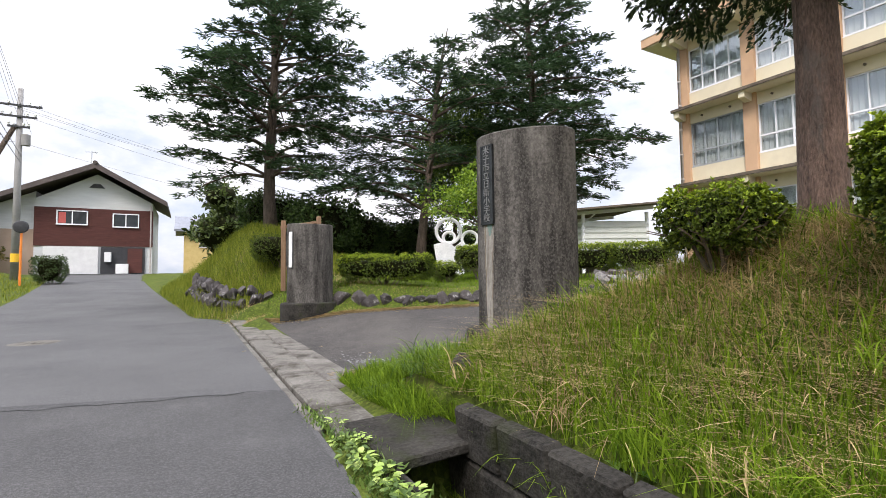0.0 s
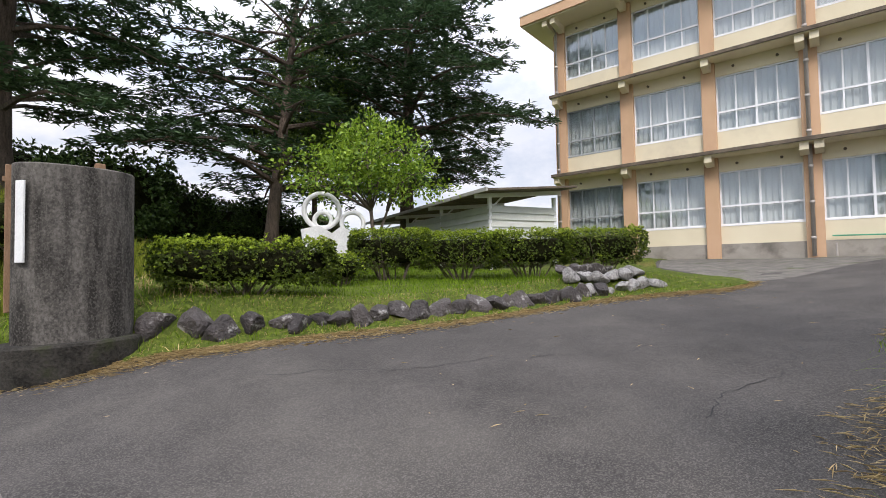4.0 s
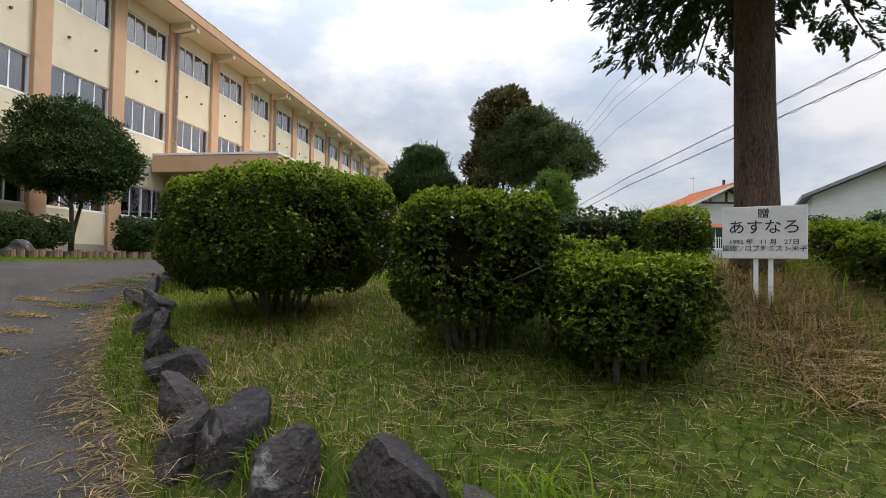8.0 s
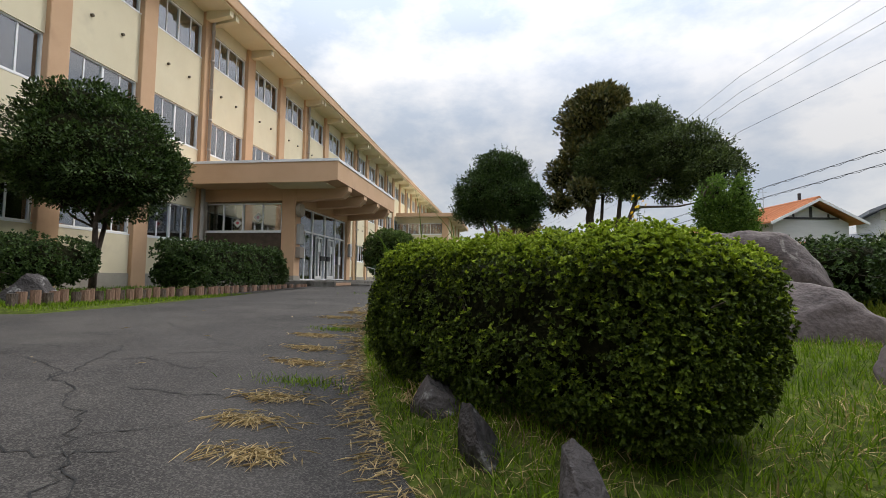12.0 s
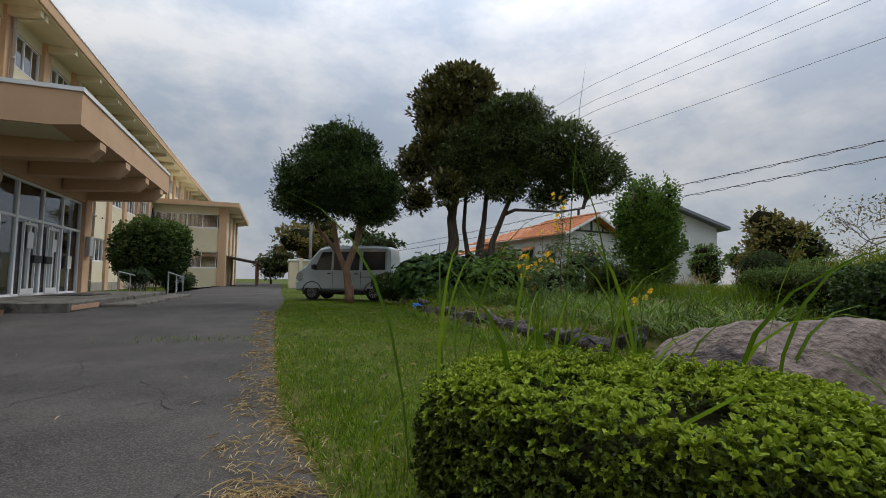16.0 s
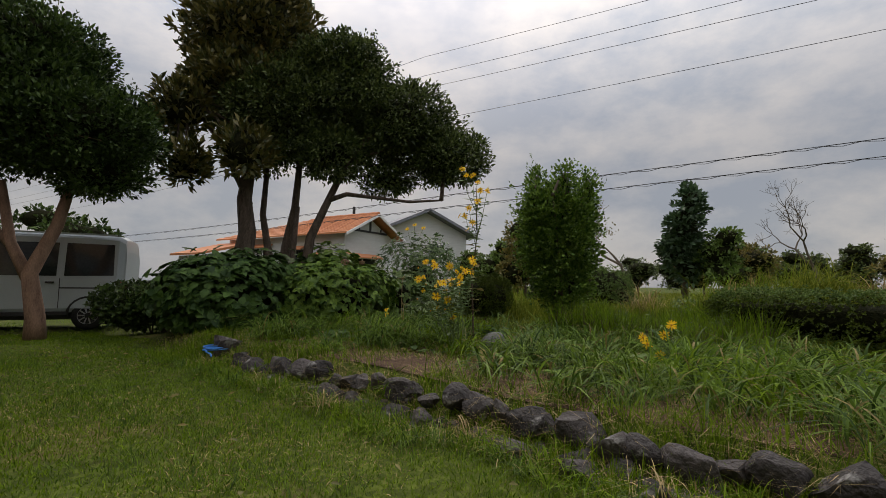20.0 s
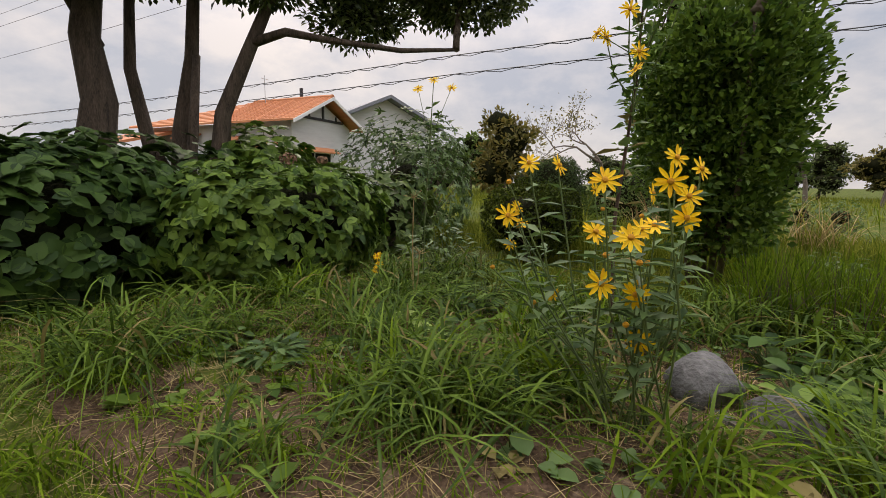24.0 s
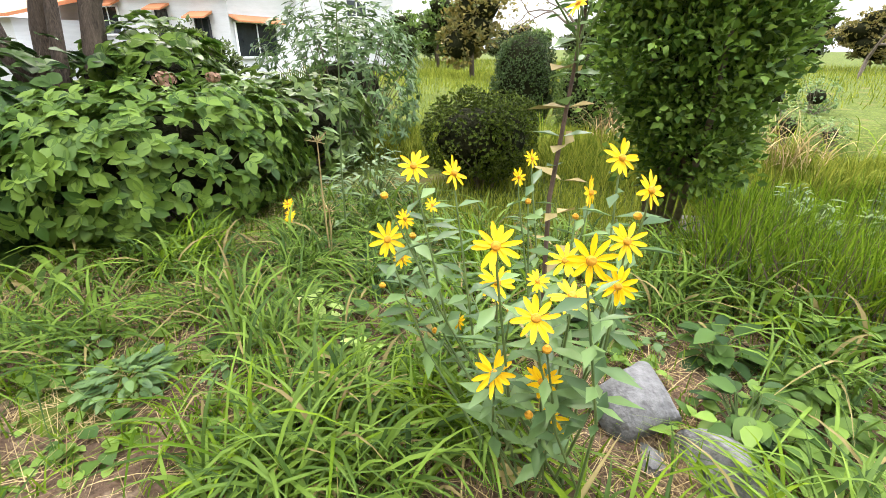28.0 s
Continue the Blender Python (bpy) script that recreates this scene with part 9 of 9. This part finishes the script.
    pts = q * [half[0], half[1], height / 2] * (1 + 0.13 * wob(q * 2, 2.5, seed))[:, None]
    pts[:, 2] += height / 2
    pts *= r.uniform(0.86, 1.02, (n, 1))
    ax = unit(nm * 0.8 + [0, 0, 0.5] + r.normal(size=(n, 3)) * 0.3)
    c, a2 = np.repeat(pts, k, 0), np.repeat(ax, k, 0)
    side = unit(np.cross(a2, r.normal(size=a2.shape)))
    d = unit(side + a2 * 0.25 + [0, 0, -0.12])
    l = L * r.uniform(0.55, 1.15, len(c))
    s2 = unit(np.cross(d, a2))
    nn = np.cross(s2, d)
    rows = []
    for t, kk in ((0.0, 0.06), (0.22, 0.8), (0.5, 1.0), (0.8, 0.6), (1.0, 0.03)):
        cc = c + d * (l * t)[:, None] - nn * (l * 0.2 * t * t)[:, None]
        ww = (l * w * kk / 2)[:, None]
        rows += [cc - s2 * ww + nn * ww * 0.3, cc, cc + s2 * ww + nn * ww * 0.3]
    v = np.stack(rows, 1).reshape(-1, 3)
    i0 = np.arange(len(c))[:, None] * 15
    tr = []
    for j in range(4):
        for qq in (0, 1):
            b = 3 * j + qq
            tr += [i0 + [b, b + 1, b + 4], i0 + [b, b + 4, b + 3]]
    big("foliage", v, np.concatenate(tr, 1).reshape(-1, 3), material, e, smooth=True)
    make("branch", join(*[tube([(r.normal() * 0.15, r.normal() * 0.1, 0), tuple(pts[i] * [0.5, 0.5, 0.5]), tuple(pts[i])], [0.009, 0.006, 0.003], 5) for i in range(0, n, max(1, n // 40))]), TWIG, e)
    # dark shell inside the leaves, coloured as the shade between them
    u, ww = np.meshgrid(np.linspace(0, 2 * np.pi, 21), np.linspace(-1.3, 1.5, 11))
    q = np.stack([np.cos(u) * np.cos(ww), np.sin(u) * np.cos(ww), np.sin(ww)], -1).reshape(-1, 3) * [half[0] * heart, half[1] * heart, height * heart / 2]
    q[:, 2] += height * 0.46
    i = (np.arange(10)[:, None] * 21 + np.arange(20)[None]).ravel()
    big("heart_shade_shell", q, np.stack([i, i + 1, i + 22, i + 21], 1), HEART, e, smooth=True)
    return e


hyd = big_leaf_bush("hydrangea", 5.75, -13.75, (1.15, 0.7), 1.12, 1250, 0.105, 0.62, "hydrangea bush with broad leaves and dead heads", BIGLEAF, 5)
DEADHEAD = mat("dead_flower_head", (0.14, 0.075, 0.045), (0.34, 0.2, 0.13), 20, 0.9, 0, 30, island=0.6)
for p, s in (((0.05, 0.22, 1.13), 0.075), ((-0.28, 0.3, 1.13), 0.05)):
    n = 90
    d = unit(r9.normal(size=(n, 3)))
    v, t = leaf_geo(np.array(p) + d * s * [1, 1, 0.65], unit(np.cross(d, r9.normal(size=(n, 3)))), d, np.full(n, 0.03), np.full(n, 0.026), 0.1)
    big("flower_head", v, t, DEADHEAD, hyd, "brown dried flower head")
big_leaf_bush("vine_covered_shrub", 7.3, -14.6, (1.2, 0.9), 1.25, 1000, 0.125, 0.8, "shrub overgrown with broad vine leaves", VINE, 8)
big_leaf_bush("vine_covered_shrub", 6.2, -15.6, (1.6, 0.8), 1.6, 620, 0.145, 0.75, "shrub overgrown with broad vine leaves", VINE, 9)
big_leaf_bush("vine_covered_shrub", 4.2, -14.2, (1.1, 0.8), 1.15, 620, 0.12, 0.5, "overgrown shrub behind the hydrangea", MIDLEAF, 10)
big_leaf_bush("weedy_shrub", 3.0, -14.3, (1.0, 0.9), 2.0, 800, 0.10, 0.35, "feathery grey-green shrub by the field", LANCE, 11, heart=0.3)
big_leaf_bush("weedy_shrub", 1.75, -15.0, (0.9, 0.8), 1.9, 500, 0.12, 0.35, "feathery grey-green shrub by the field", LANCE, 12, heart=0.3)
big_leaf_bush("vine_covered_shrub", 4.75, -15.35, (0.75, 0.6), 1.75, 420, 0.14, 0.75, "tall shrub with broad leaves under the trees", BIGLEAF, 13)

# blue hose in a heap
hose = thing("garden_hose", 8.3, -12.85, at(8.3, -12.85), "bright blue garden hose in loose coils", "hose")
HB = mat("blue_hose", (0.02, 0.16, 0.5), (0.04, 0.25, 0.65), 5, 0.4, 0, 30)
hose.scale = (0.7, 0.7, 0.55)
make("coil", tube([((0.26 + 0.05 * math.sin(i * 0.37)) * math.cos(i * 0.3), (0.16 + 0.04 * math.sin(i * 0.53)) * math.sin(i * 0.3), 0.10 + 0.03 * math.sin(i * 0.21) + 0.0005 * i) for i in range(90)], 0.014, 7), HB, hose, smooth=True)
make("tail", tube([(0.25, 0.0, 0.10), (0.3, 0.1, 0.06), (0.28, 0.25, 0.02), (0.35, 0.4, 0.0)], 0.014, 7), HB, hose, smooth=True)
boulder("garden_rock", 8.25, -12.82, at(8.25, -12.82), (0.26, 0.2, 0.14), "grey rock under the hose", ROCK, 41, sink=0.2)
# grey flagstone beyond the bed
fl = thing("flagstone", 3.75, -9.95, at(3.75, -9.95), "flat grey paving slab in the grass", "paving slab")
make("slab", moved(box(-0.28, -0.42, -0.05, 0.28, 0.42, 0.05, 0.01), pose(0, 0, 0.02, 2, -3, 20)), CONCRETE, fl)


# ---- grass and litter, by stretches of the plan ----
def off_bed(x, y, dp, ds):
    return (x > 8.3) | (y > -6.2)


grass("grass_bank", scatter(42000, 1.5, 3.7, -2.2, 4.6, lambda x, y, dp, ds: rng.uniform(0, 1, x.shape) > 0.75 * sst(2.0, 2.9, x) * sst(3.4, 2.4, y)), 0.10, 0.32, 0.008, GRASS, "long uncut grass on the roadside bank", 0.7, 3)
grass("grass_bank_dry", scatter(70000, 1.75, 4.2, -2.2, 3.0, lambda x, y, dp, ds: wob(np.stack([x, y, x * 0], -1), 2.4, 3.0) + 0.5 * rng.normal(size=x.shape) > 0.3 - 1.1 * sst(1.8, 2.5, x)), 0.08, 0.22, 0.006, GRASS_DRY, "dry yellowed grass lying on the bank", 2.6, 3, 0.8)
def thin_grass(x, y, dp, ds):
    """Fewer green blades where clippings lie under the bushes."""
    worn = sst(8.6, 7.2, x) * sst(0.2, 1.2, y) * (0.55 + 0.45 * wob(np.stack([x, y, x * 0], -1), 3.1, 5.0))
    return rng.uniform(0, 1, x.shape) > 0.6 * worn


grass("grass_lawn", scatter(140000, 3.4, 11.2, -6.0, 4.4, thin_grass), 0.05, 0.14, 0.006, GRASS, "short grass of the island", 0.7, 2)
grass("grass_lawn_dry", scatter(60000, 3.8, 11.0, -5.0, 4.2, lambda x, y, dp, ds: wob(np.stack([x, y, x * 0], -1), 2.6, 1.0) + 0.25 * rng.normal(size=x.shape) > 0.05), 0.04, 0.13, 0.006, GRASS_DRY, "dry blades among the grass", 1.4, 2, 0.7)
grass("grass_lawn", scatter(230000, 7.2, 11.6, -18, -4.6, off_bed), 0.025, 0.07, 0.0065, GRASS, "short mown lawn beside the drive", 0.8, 2)
grass("grass_lawn_dry", scatter(60000, 8.3, 11.6, -18, -4.6, lambda x, y, dp, ds: wob(np.stack([x, y, x * 0], -1), 2.0, 4.0) + 0.25 * rng.normal(size=x.shape) > 0.14), 0.03, 0.07, 0.005, GRASS_DRY, "dry blades in the mown lawn", 1.4, 2, 0.7)
grass("grass_lawn_dry", scatter(16000, 10.9, 11.75, -17, -4.4, lambda x, y, dp, ds: dp < 0.45 * rng.uniform(0, 1, x.shape)), 0.03, 0.08, 0.005, GRASS_DRY, "dry yellow blades along the edge of the lawn", 1.6, 2, 0.8)
grass("grass_lawn_tufts", scatter(60000, 8.4, 11.5, -17, -4.6, lambda x, y, dp, ds: wob(np.stack([x, y, x * 0], -1), 6.0, 8.0) + 0.2 * rng.normal(size=x.shape) > 0.25), 0.05, 0.12, 0.006, STRAP, "darker tufts in the mown lawn", 0.8, 2)
n = 260
x, y = rng.uniform(8.8, 11.5, n), rng.uniform(-16, -4.8, n)
v, t = leaf_geo(np.stack([x, y, land(x, y) + 0.05], 1), unit(rng.normal(size=(n, 3)) * [1, 1, 0.2]), rng.normal(size=(n, 3)) * 0.3 + [0, 0, 1.0], rng.uniform(0.04, 0.08, n), rng.uniform(0.02, 0.035, n))
tagged(big("fallen_leaves", v, t, AUTUMN), "fallen yellow-brown leaves on the lawn", "leaves", kind="stuff")
grass("grass_lawn", scatter(26000, -2, 11.2, -34, -16), 0.04, 0.10, 0.012, GRASS, "short grass beyond the trees", 0.6, 1)
grass("grass_verge", scatter(46000, 1.6, 11.4, 5.8, 14.5), 0.05, 0.14, 0.008, GRASS, "grass of the planted island", 0.7, 2)
grass("grass_verge_dry", scatter(22000, 1.6, 11.4, 5.8, 11.0, lambda x, y, dp, ds: dp < 0.9), 0.03, 0.09, 0.007, GRASS_DRY, "dry trimmed grass along the stones", 1.4, 2, 0.7)
grass("grass_verge_dry", scatter(9000, -0.5, 4.5, 10.4, 17, lambda x, y, dp, ds: wob(np.stack([x, y, x * 0], -1), 2.2, 6.0) + 0.3 * rng.normal(size=x.shape) > 0.1), 0.08, 0.25, 0.009, GRASS_DRY, "dry grass on the street bank", 1.2, 3, 0.7)
grass("grass_hillside", scatter(36000, -1.0, 6.0, 12.0, 24), 0.2, 0.55, 0.013, GRASS_TALL, "tall uncut grass on the street bank", 0.5, 3)
grass("grass_hillside", scatter(16000, -16, -5.0, 6, 34), 0.12, 0.4, 0.022, GRASS_TALL, "weedy grass on the far verge", 0.6, 2)
grass("grass_strip", scatter(24000, 14.9, 17.4, -13.4, -2.8), 0.04, 0.10, 0.009, GRASS, "grass strip before the planting bed", 0.6, 2)
grass("grass_strip", scatter(9000, 15.6, 21.2, -46, -22), 0.05, 0.12, 0.014, GRASS, "grass along the building", 0.6, 1)
grass("ground_cover", scatter(9000, 16.1, 21.0, -13.2, -3.6), 0.10, 0.24, 0.022, STRAP, "low leafy ground cover in the planting bed", 0.9, 3, 0.6)
grass("grass_field", scatter(26000, 1.6, 3.6, -16, -4, lambda x, y, dp, ds: (x < 3.1) | (y > -9)), 0.2, 0.45, 0.012, GRASS_TALL, "tall grass on the crest beyond the bed", 0.5, 3)
grass("grass_field", scatter(34000, 1.0, 5.2, -12.5, -1.0), 0.16, 0.4, 0.011, GRASS_TALL, "tall grass beyond the bed", 0.5, 3)
grass("grass_field", scatter(30000, -26, 1.0, -30, -9), 0.25, 0.55, 0.022, GRASS_TALL, "tall grass of the field", 0.5, 2)
grass("grass_field", scatter(20000, -60, -14, -60, 8), 0.35, 0.8, 0.05, GRASS_TALL, "tall grass of the far field", 0.4, 1)
for i in range(16):
    x, y = r9.uniform(7.3, 8.2), r9.uniform(-13.0, -10.9)
    if math.hypot(x - 7.87, y + 10.1) > 0.75:
        strap_clump(x, y, 30, r9.uniform(0.16, 0.34), 0.009, "tuft of fresh green grass in the bed", GRASS, 560 + i, "grass_tuft")
BEDZ = lambda x, y, dp, ds: (np.hypot(x - 7.87, y + 10.1) > 0.28)
grass("bed_grass", scatter(16000, 4.4, 8.4, -14.5, -6.3, BEDZ), 0.05, 0.2, 0.008, GRASS, "weedy grass in the raised bed", 0.8, 3, 0.5)
grass("bed_straw", scatter(26000, 4.4, 8.5, -14.5, -6.3, BEDZ), 0.06, 0.2, 0.004, GRASS_DRY, "dry straw lying in the raised bed", 2.6, 2, 1.2)
grass("bed_edge_grass", scatter(30000, 7.9, 9.6, -13.8, -5.6, lambda x, y, dp, ds: (np.hypot(x - 8.15, y + 10.12) > 0.5) & (np.abs(x - 8.45) < 0.1 + 0.42 * rng.uniform(0, 1, x.shape) ** 1.7 + 0.15 * np.sin(y * 3.1))), 0.08, 0.24, 0.008, GRASS, "long grass along the bed stones", 0.8, 3, 0.5)
for i in range(22):
    strap_clump(8.7 + r9.normal() * 0.12, -6.3 - 0.32 * i, 36, r9.uniform(0.2, 0.36), 0.008, "tuft of rank grass at the bed's edge", GRASS if i % 4 else GRASS_DRY, 530 + i, "grass_tuft")
grass("bed_edge_straw", scatter(2400, 8.2, 8.75, -13.0, -6.0), 0.08, 0.2, 0.006, GRASS_DRY, "dry straw among the bed stones", 1.8, 3, 0.9)
grass("weed_patch", scatter(9000, 3.0, 5.0, -10.0, -7.4, lambda x, y, dp, ds: np.hypot(x - 4.0, y + 10.3) > 0.5), 0.35, 0.85, 0.012, GRASS, "tall rank weeds beyond the bed", 0.6, 3, 0.5)
grass("weed_patch", scatter(2200, 3.0, 5.2, -10.0, -7.4), 0.3, 0.8, 0.007, STEM_DARK, "brown dead stalks among the weeds", 0.5, 2, 0.2)
grass("bank_straw", scatter(44000, 3.2, 8.6, 0.4, 4.1, lambda x, y, dp, ds: wob(np.stack([x, y, x * 0], -1), 3.1, 5.0) + 0.4 * rng.normal(size=x.shape) > -0.2), 0.04, 0.12, 0.0045, GRASS_DRY, "dry clippings under the azaleas", 2.4, 2, 1.1)
pts = scatter(60000, 1.5, 11.6, -7, 5, lambda x, y, dp, ds: dp < 0.42)
grass("edge_grass", pts, 0.05, 0.16, 0.007, GRASS, "grass along the edge of the drive", 0.8, 3, 0.5)


def litter(name, cx, cy, n, spread, material, label, height=drive_z, l=(0.04, 0.14)):
    """Dry blades lying flat on the asphalt."""
    x, y = cx + rng.normal(size=n) * spread[0], cy + rng.normal(size=n) * spread[1]
    a = rng.uniform(0, np.pi, n)
    L = rng.uniform(*l, n)
    p = np.stack([x, y, height(x, y) + 0.007 + rng.uniform(0, 0.012, n)], 1)
    d = np.stack([np.cos(a), np.sin(a), rng.normal(size=n) * 0.04], 1)
    return leaf_geo(p, d, np.tile([0, 0, 1.0], (n, 1)), L, np.full(n, 0.006), 0.2)


heaps = []
edge_pts = np.array(DRIVE_SOUTH)
for (x, y) in edge_pts[(edge_pts[:, 1] > -9)]:
    heaps.append(litter("straw", x + 0.02, y + 0.02, 50, (0.08, 0.10), GRASS_DRY, ""))
for (x, y) in DRIVE_NORTH:
    if x < 12:
        heaps.append(litter("straw", x - 0.02, y - 0.08, 330, (0.3, 0.075), GRASS_DRY, ""))
for cx, cy in ((6.9, 4.0), (7.6, 3.3), (8.9, 2.2), (9.4, 1.7), (9.75, 1.2), (10.4, 0.6), (10.5, 0.0), (10.75, -0.7), (10.95, -1.5), (10.7, -0.35), (11.3, -2.6), (11.2, -3.3), (11.6, -4.0), (11.55, -4.6), (9.9, 0.75), (11.1, -2.0)):
    heaps.append(litter("straw", cx, cy, 170, (0.11, 0.045), GRASS_DRY, ""))
for i in range(26):
    y = -4.8 - 0.34 * i
    heaps.append(litter("straw", 11.62 + 0.12 * math.sin(i * 2.3), y, 45, (0.05, 0.12), GRASS_DRY, ""))
heaps.append(litter("straw", 6.5, 6.5, 70, (2.6, 1.4), GRASS_DRY, "", l=(0.03, 0.1)))
heaps.append(litter("straw", 12.5, -3.0, 40, (1.2, 4.0), GRASS_DRY, "", l=(0.03, 0.1)))
v, t = merged(*heaps)
tagged(big("straw_litter", v, t, GRASS_DRY), "dry straw litter on the asphalt", "litter", kind="stuff")
# grass tongues on the asphalt at the drive's edge
for cx, cy, s in ((6.35, 4.05, 0.2), (9.75, 0.75, 0.16), (10.7, -1.0, 0.18), (11.25, -3.0, 0.14), (12.2, -9.1, 0.5)):
    x, y = cx + rng.normal(size=260) * s, cy + rng.normal(size=260) * s * 0.35
    grass("grass_tuft", np.stack([x, y, drive_z(x, y)], 1), 0.03, 0.09, 0.006, GRASS, "small tuft of grass in the asphalt", 0.8, 2)
x, y = rng.uniform(1.3, 1.85, 5200), rng.uniform(2.75, 4.55, 5200)
grass("grass_bank", np.stack([x, y, land(x, y) - 0.01], 1), 0.06, 0.24, 0.008, GRASS, "bright grass at the foot of the bank", 0.8, 3, 0.5)
# weeds by the gutter
x, y = 0.9 + rng.normal(size=2600) * 0.06, rng.uniform(-1.0, 3.9, 2600)
p = np.stack([x + 0.05 * np.sin(y * 5), y, street_z(x, y)], 1)
grass("gutter_weeds", p, 0.03, 0.11, 0.014, MIDLEAF, "bright green weeds along the gutter", 0.8, 2)
for i, (x, y) in enumerate(((1.3, 2.0), (1.45, 1.7), (1.6, 1.35), (1.42, 1.2))):
    leaf_plant("creeper", x, y, 12, 0.11, 0.75, 0.36, 0.24, "vine leaves over the gutter wall", BIGLEAF, 360 + i)
for i, (x, y) in enumerate(((1.75, 3.2), (1.7, 2.7), (2.05, 3.75), (2.3, 4.0), (1.9, 2.3), (2.6, 2.6), (3.3, 3.9), (4.2, 3.9), (4.6, 3.8))):
    strap_clump(x, y, 60, 0.32, 0.008, "tuft of long arching grass", GRASS, 400 + i, "grass_tuft")
for i in range(26):
    x, y = r9.uniform(1.6, 3.4), r9.uniform(-0.6, 3.3)
    strap_clump(x, y, 45, r9.uniform(0.3, 0.5), 0.008, "tuft of long arching grass", GRASS, 460 + i, "grass_tuft")
for i in range(14):
    strap_clump(4.0 + 0.09 * i + r9.normal() * 0.04, 3.98 - 0.02 * i + r9.normal() * 0.05, 70, r9.uniform(0.3, 0.45), 0.008, "tuft of long bright grass over the edging stones", GRASS, 1400 + i, "grass_tuft")
for i, (x, y) in enumerate(((5.2, 3.75), (5.7, 3.62), (6.2, 3.4), (6.75, 3.12), (7.3, 2.62), (7.9, 2.1), (8.5, 1.42), (8.9, 0.95), (9.35, 0.4), (9.9, -0.6), (10.15, -1.3), (10.5, -2.2), (10.85, -3.1))):
    strap_clump(x, y, 50, 0.26, 0.007, "tuft of rank grass among the edging stones", GRASS if i % 3 else GRASS_DRY, 500 + i, "grass_tuft")
# the tall reed grass by the boulder
for i, (x, y, h) in enumerate(((10.35, -4.35, 1.25), (10.1, -4.2, 1.35), (10.6, -4.45, 1.0), (9.9, -3.9, 1.2), (10.45, -4.2, 0.95), (9.75, -4.15, 1.1), (10.0, -4.5, 1.25), (10.75, -4.3, 0.8), (10.15, -2.85, 0.75), (9.95, -2.75, 0.65))):
    strap_clump(x, y, 7, h * 1.6, 0.021, "tall arching reed grass by the boulder", GRASS, 420 + i, "reed_grass", (0.05, 0.38))
for i, (x, y) in enumerate(((8.15, -11.9), (8.5, -11.6), (8.6, -12.3), (8.0, -11.2), (8.75, -10.9), (8.35, -9.8), (8.1, -13.2))):
    strap_clump(x, y, 40, 0.34, 0.011, "tuft of rank grass at the bed's edge", GRASS, 440 + i, "grass_tuft")
for i in range(40):
    x, y = r9.uniform(3.0, 5.1), r9.uniform(-9.9, -7.0)
    if math.hypot(x - 4.0, y + 10.3) > 0.9:
        leaf_plant("rank_weed", x, y, int(r9.uniform(50, 90)), r9.uniform(0.06, 0.11), r9.uniform(0.25, 0.4), r9.uniform(0.3, 0.62), r9.uniform(0.18, 0.32), "rank leafy weed beyond the bed", (LANCE, BIGLEAF, MIDLEAF)[i % 3], 820 + i)
for i in range(26):
    x, y = r9.uniform(1.75, 2.9), r9.uniform(-13.0, -5.0)
    strap_clump(x, y, 110, r9.uniform(0.6, 1.1), 0.012, "tall tussock of rank field grass", (GRASS_TALL, GRASS, GRASS_TALL, GRASS_DRY)[i % 4], 1300 + i, "grass_tussock", (0.1, 0.6))
for i in range(12):
    big_leaf_bush("field_weed", r9.uniform(-14.0, -7.0), r9.uniform(-16, -3), (r9.uniform(0.4, 0.8), r9.uniform(0.4, 0.7)), r9.uniform(0.7, 1.3), 260, 0.07, 0.4, "clump of leafy weeds in the field", (MIDLEAF, LANCE, BIGLEAF)[i % 3], 1340 + i, heart=0.4)
for i in range(22):
    y = 2.75 - 0.22 * i
    strap_clump(1.68 + 0.06 * r9.normal(), y, 40, r9.uniform(0.28, 0.45), 0.008, "tuft of long grass hanging over the wall", GRASS if i % 4 else GRASS_DRY, 870 + i, "grass_tuft")
for i in range(26):
    y = 3.75 - 0.085 * i
    leaf_plant("gutter_weed", 0.9 - 0.06 * (i / 26) + r9.normal() * 0.035, y, 26, r9.uniform(0.035, 0.06), 0.55, r9.uniform(0.05, 0.1), 0.09, "bright green leafy weed along the gutter", MIDLEAF if i % 3 else LIGHTLEAF, 900 + i)
for i, (x, y, L) in enumerate(((1.52, 2.95, 0.55), (1.62, 3.25, 0.5), (1.45, 3.35, 0.36), (1.75, 3.5, 0.55), (1.95, 3.65, 0.55), (1.4, 3.7, 0.26), (1.5, 4.0, 0.24), (2.15, 3.55, 0.5), (1.62, 3.9, 0.3))):
    strap_clump(x, y, 120, L, 0.007, "large tuft of long arching grass by the wall's end", STRAP if i % 2 else GRASS, 930 + i, "grass_tuft")
for i in range(34):
    y = -6.2 - 0.21 * i
    strap_clump(8.78 + r9.normal() * 0.07, y, 42, r9.uniform(0.2, 0.34), 0.007, "tuft of rank dark grass at the foot of the bed wall", STRAP if i % 3 else GRASS, 950 + i, "grass_tuft")
# bare soil in the bed
sheet("ground_soil", smooth_line([(8.1, -6.9), (7.3, -6.7), (6.2, -7.0), (5.4, -8.0), (5.0, -9.5), (5.1, -11.2), (5.6, -12.9), (6.6, -13.6), (7.6, -13.2), (8.0, -12.2), (8.1, -10.5), (8.15, -8.6)], 4), land, SOIL, "brown soil of the raised bed with straw on it", 0.012)
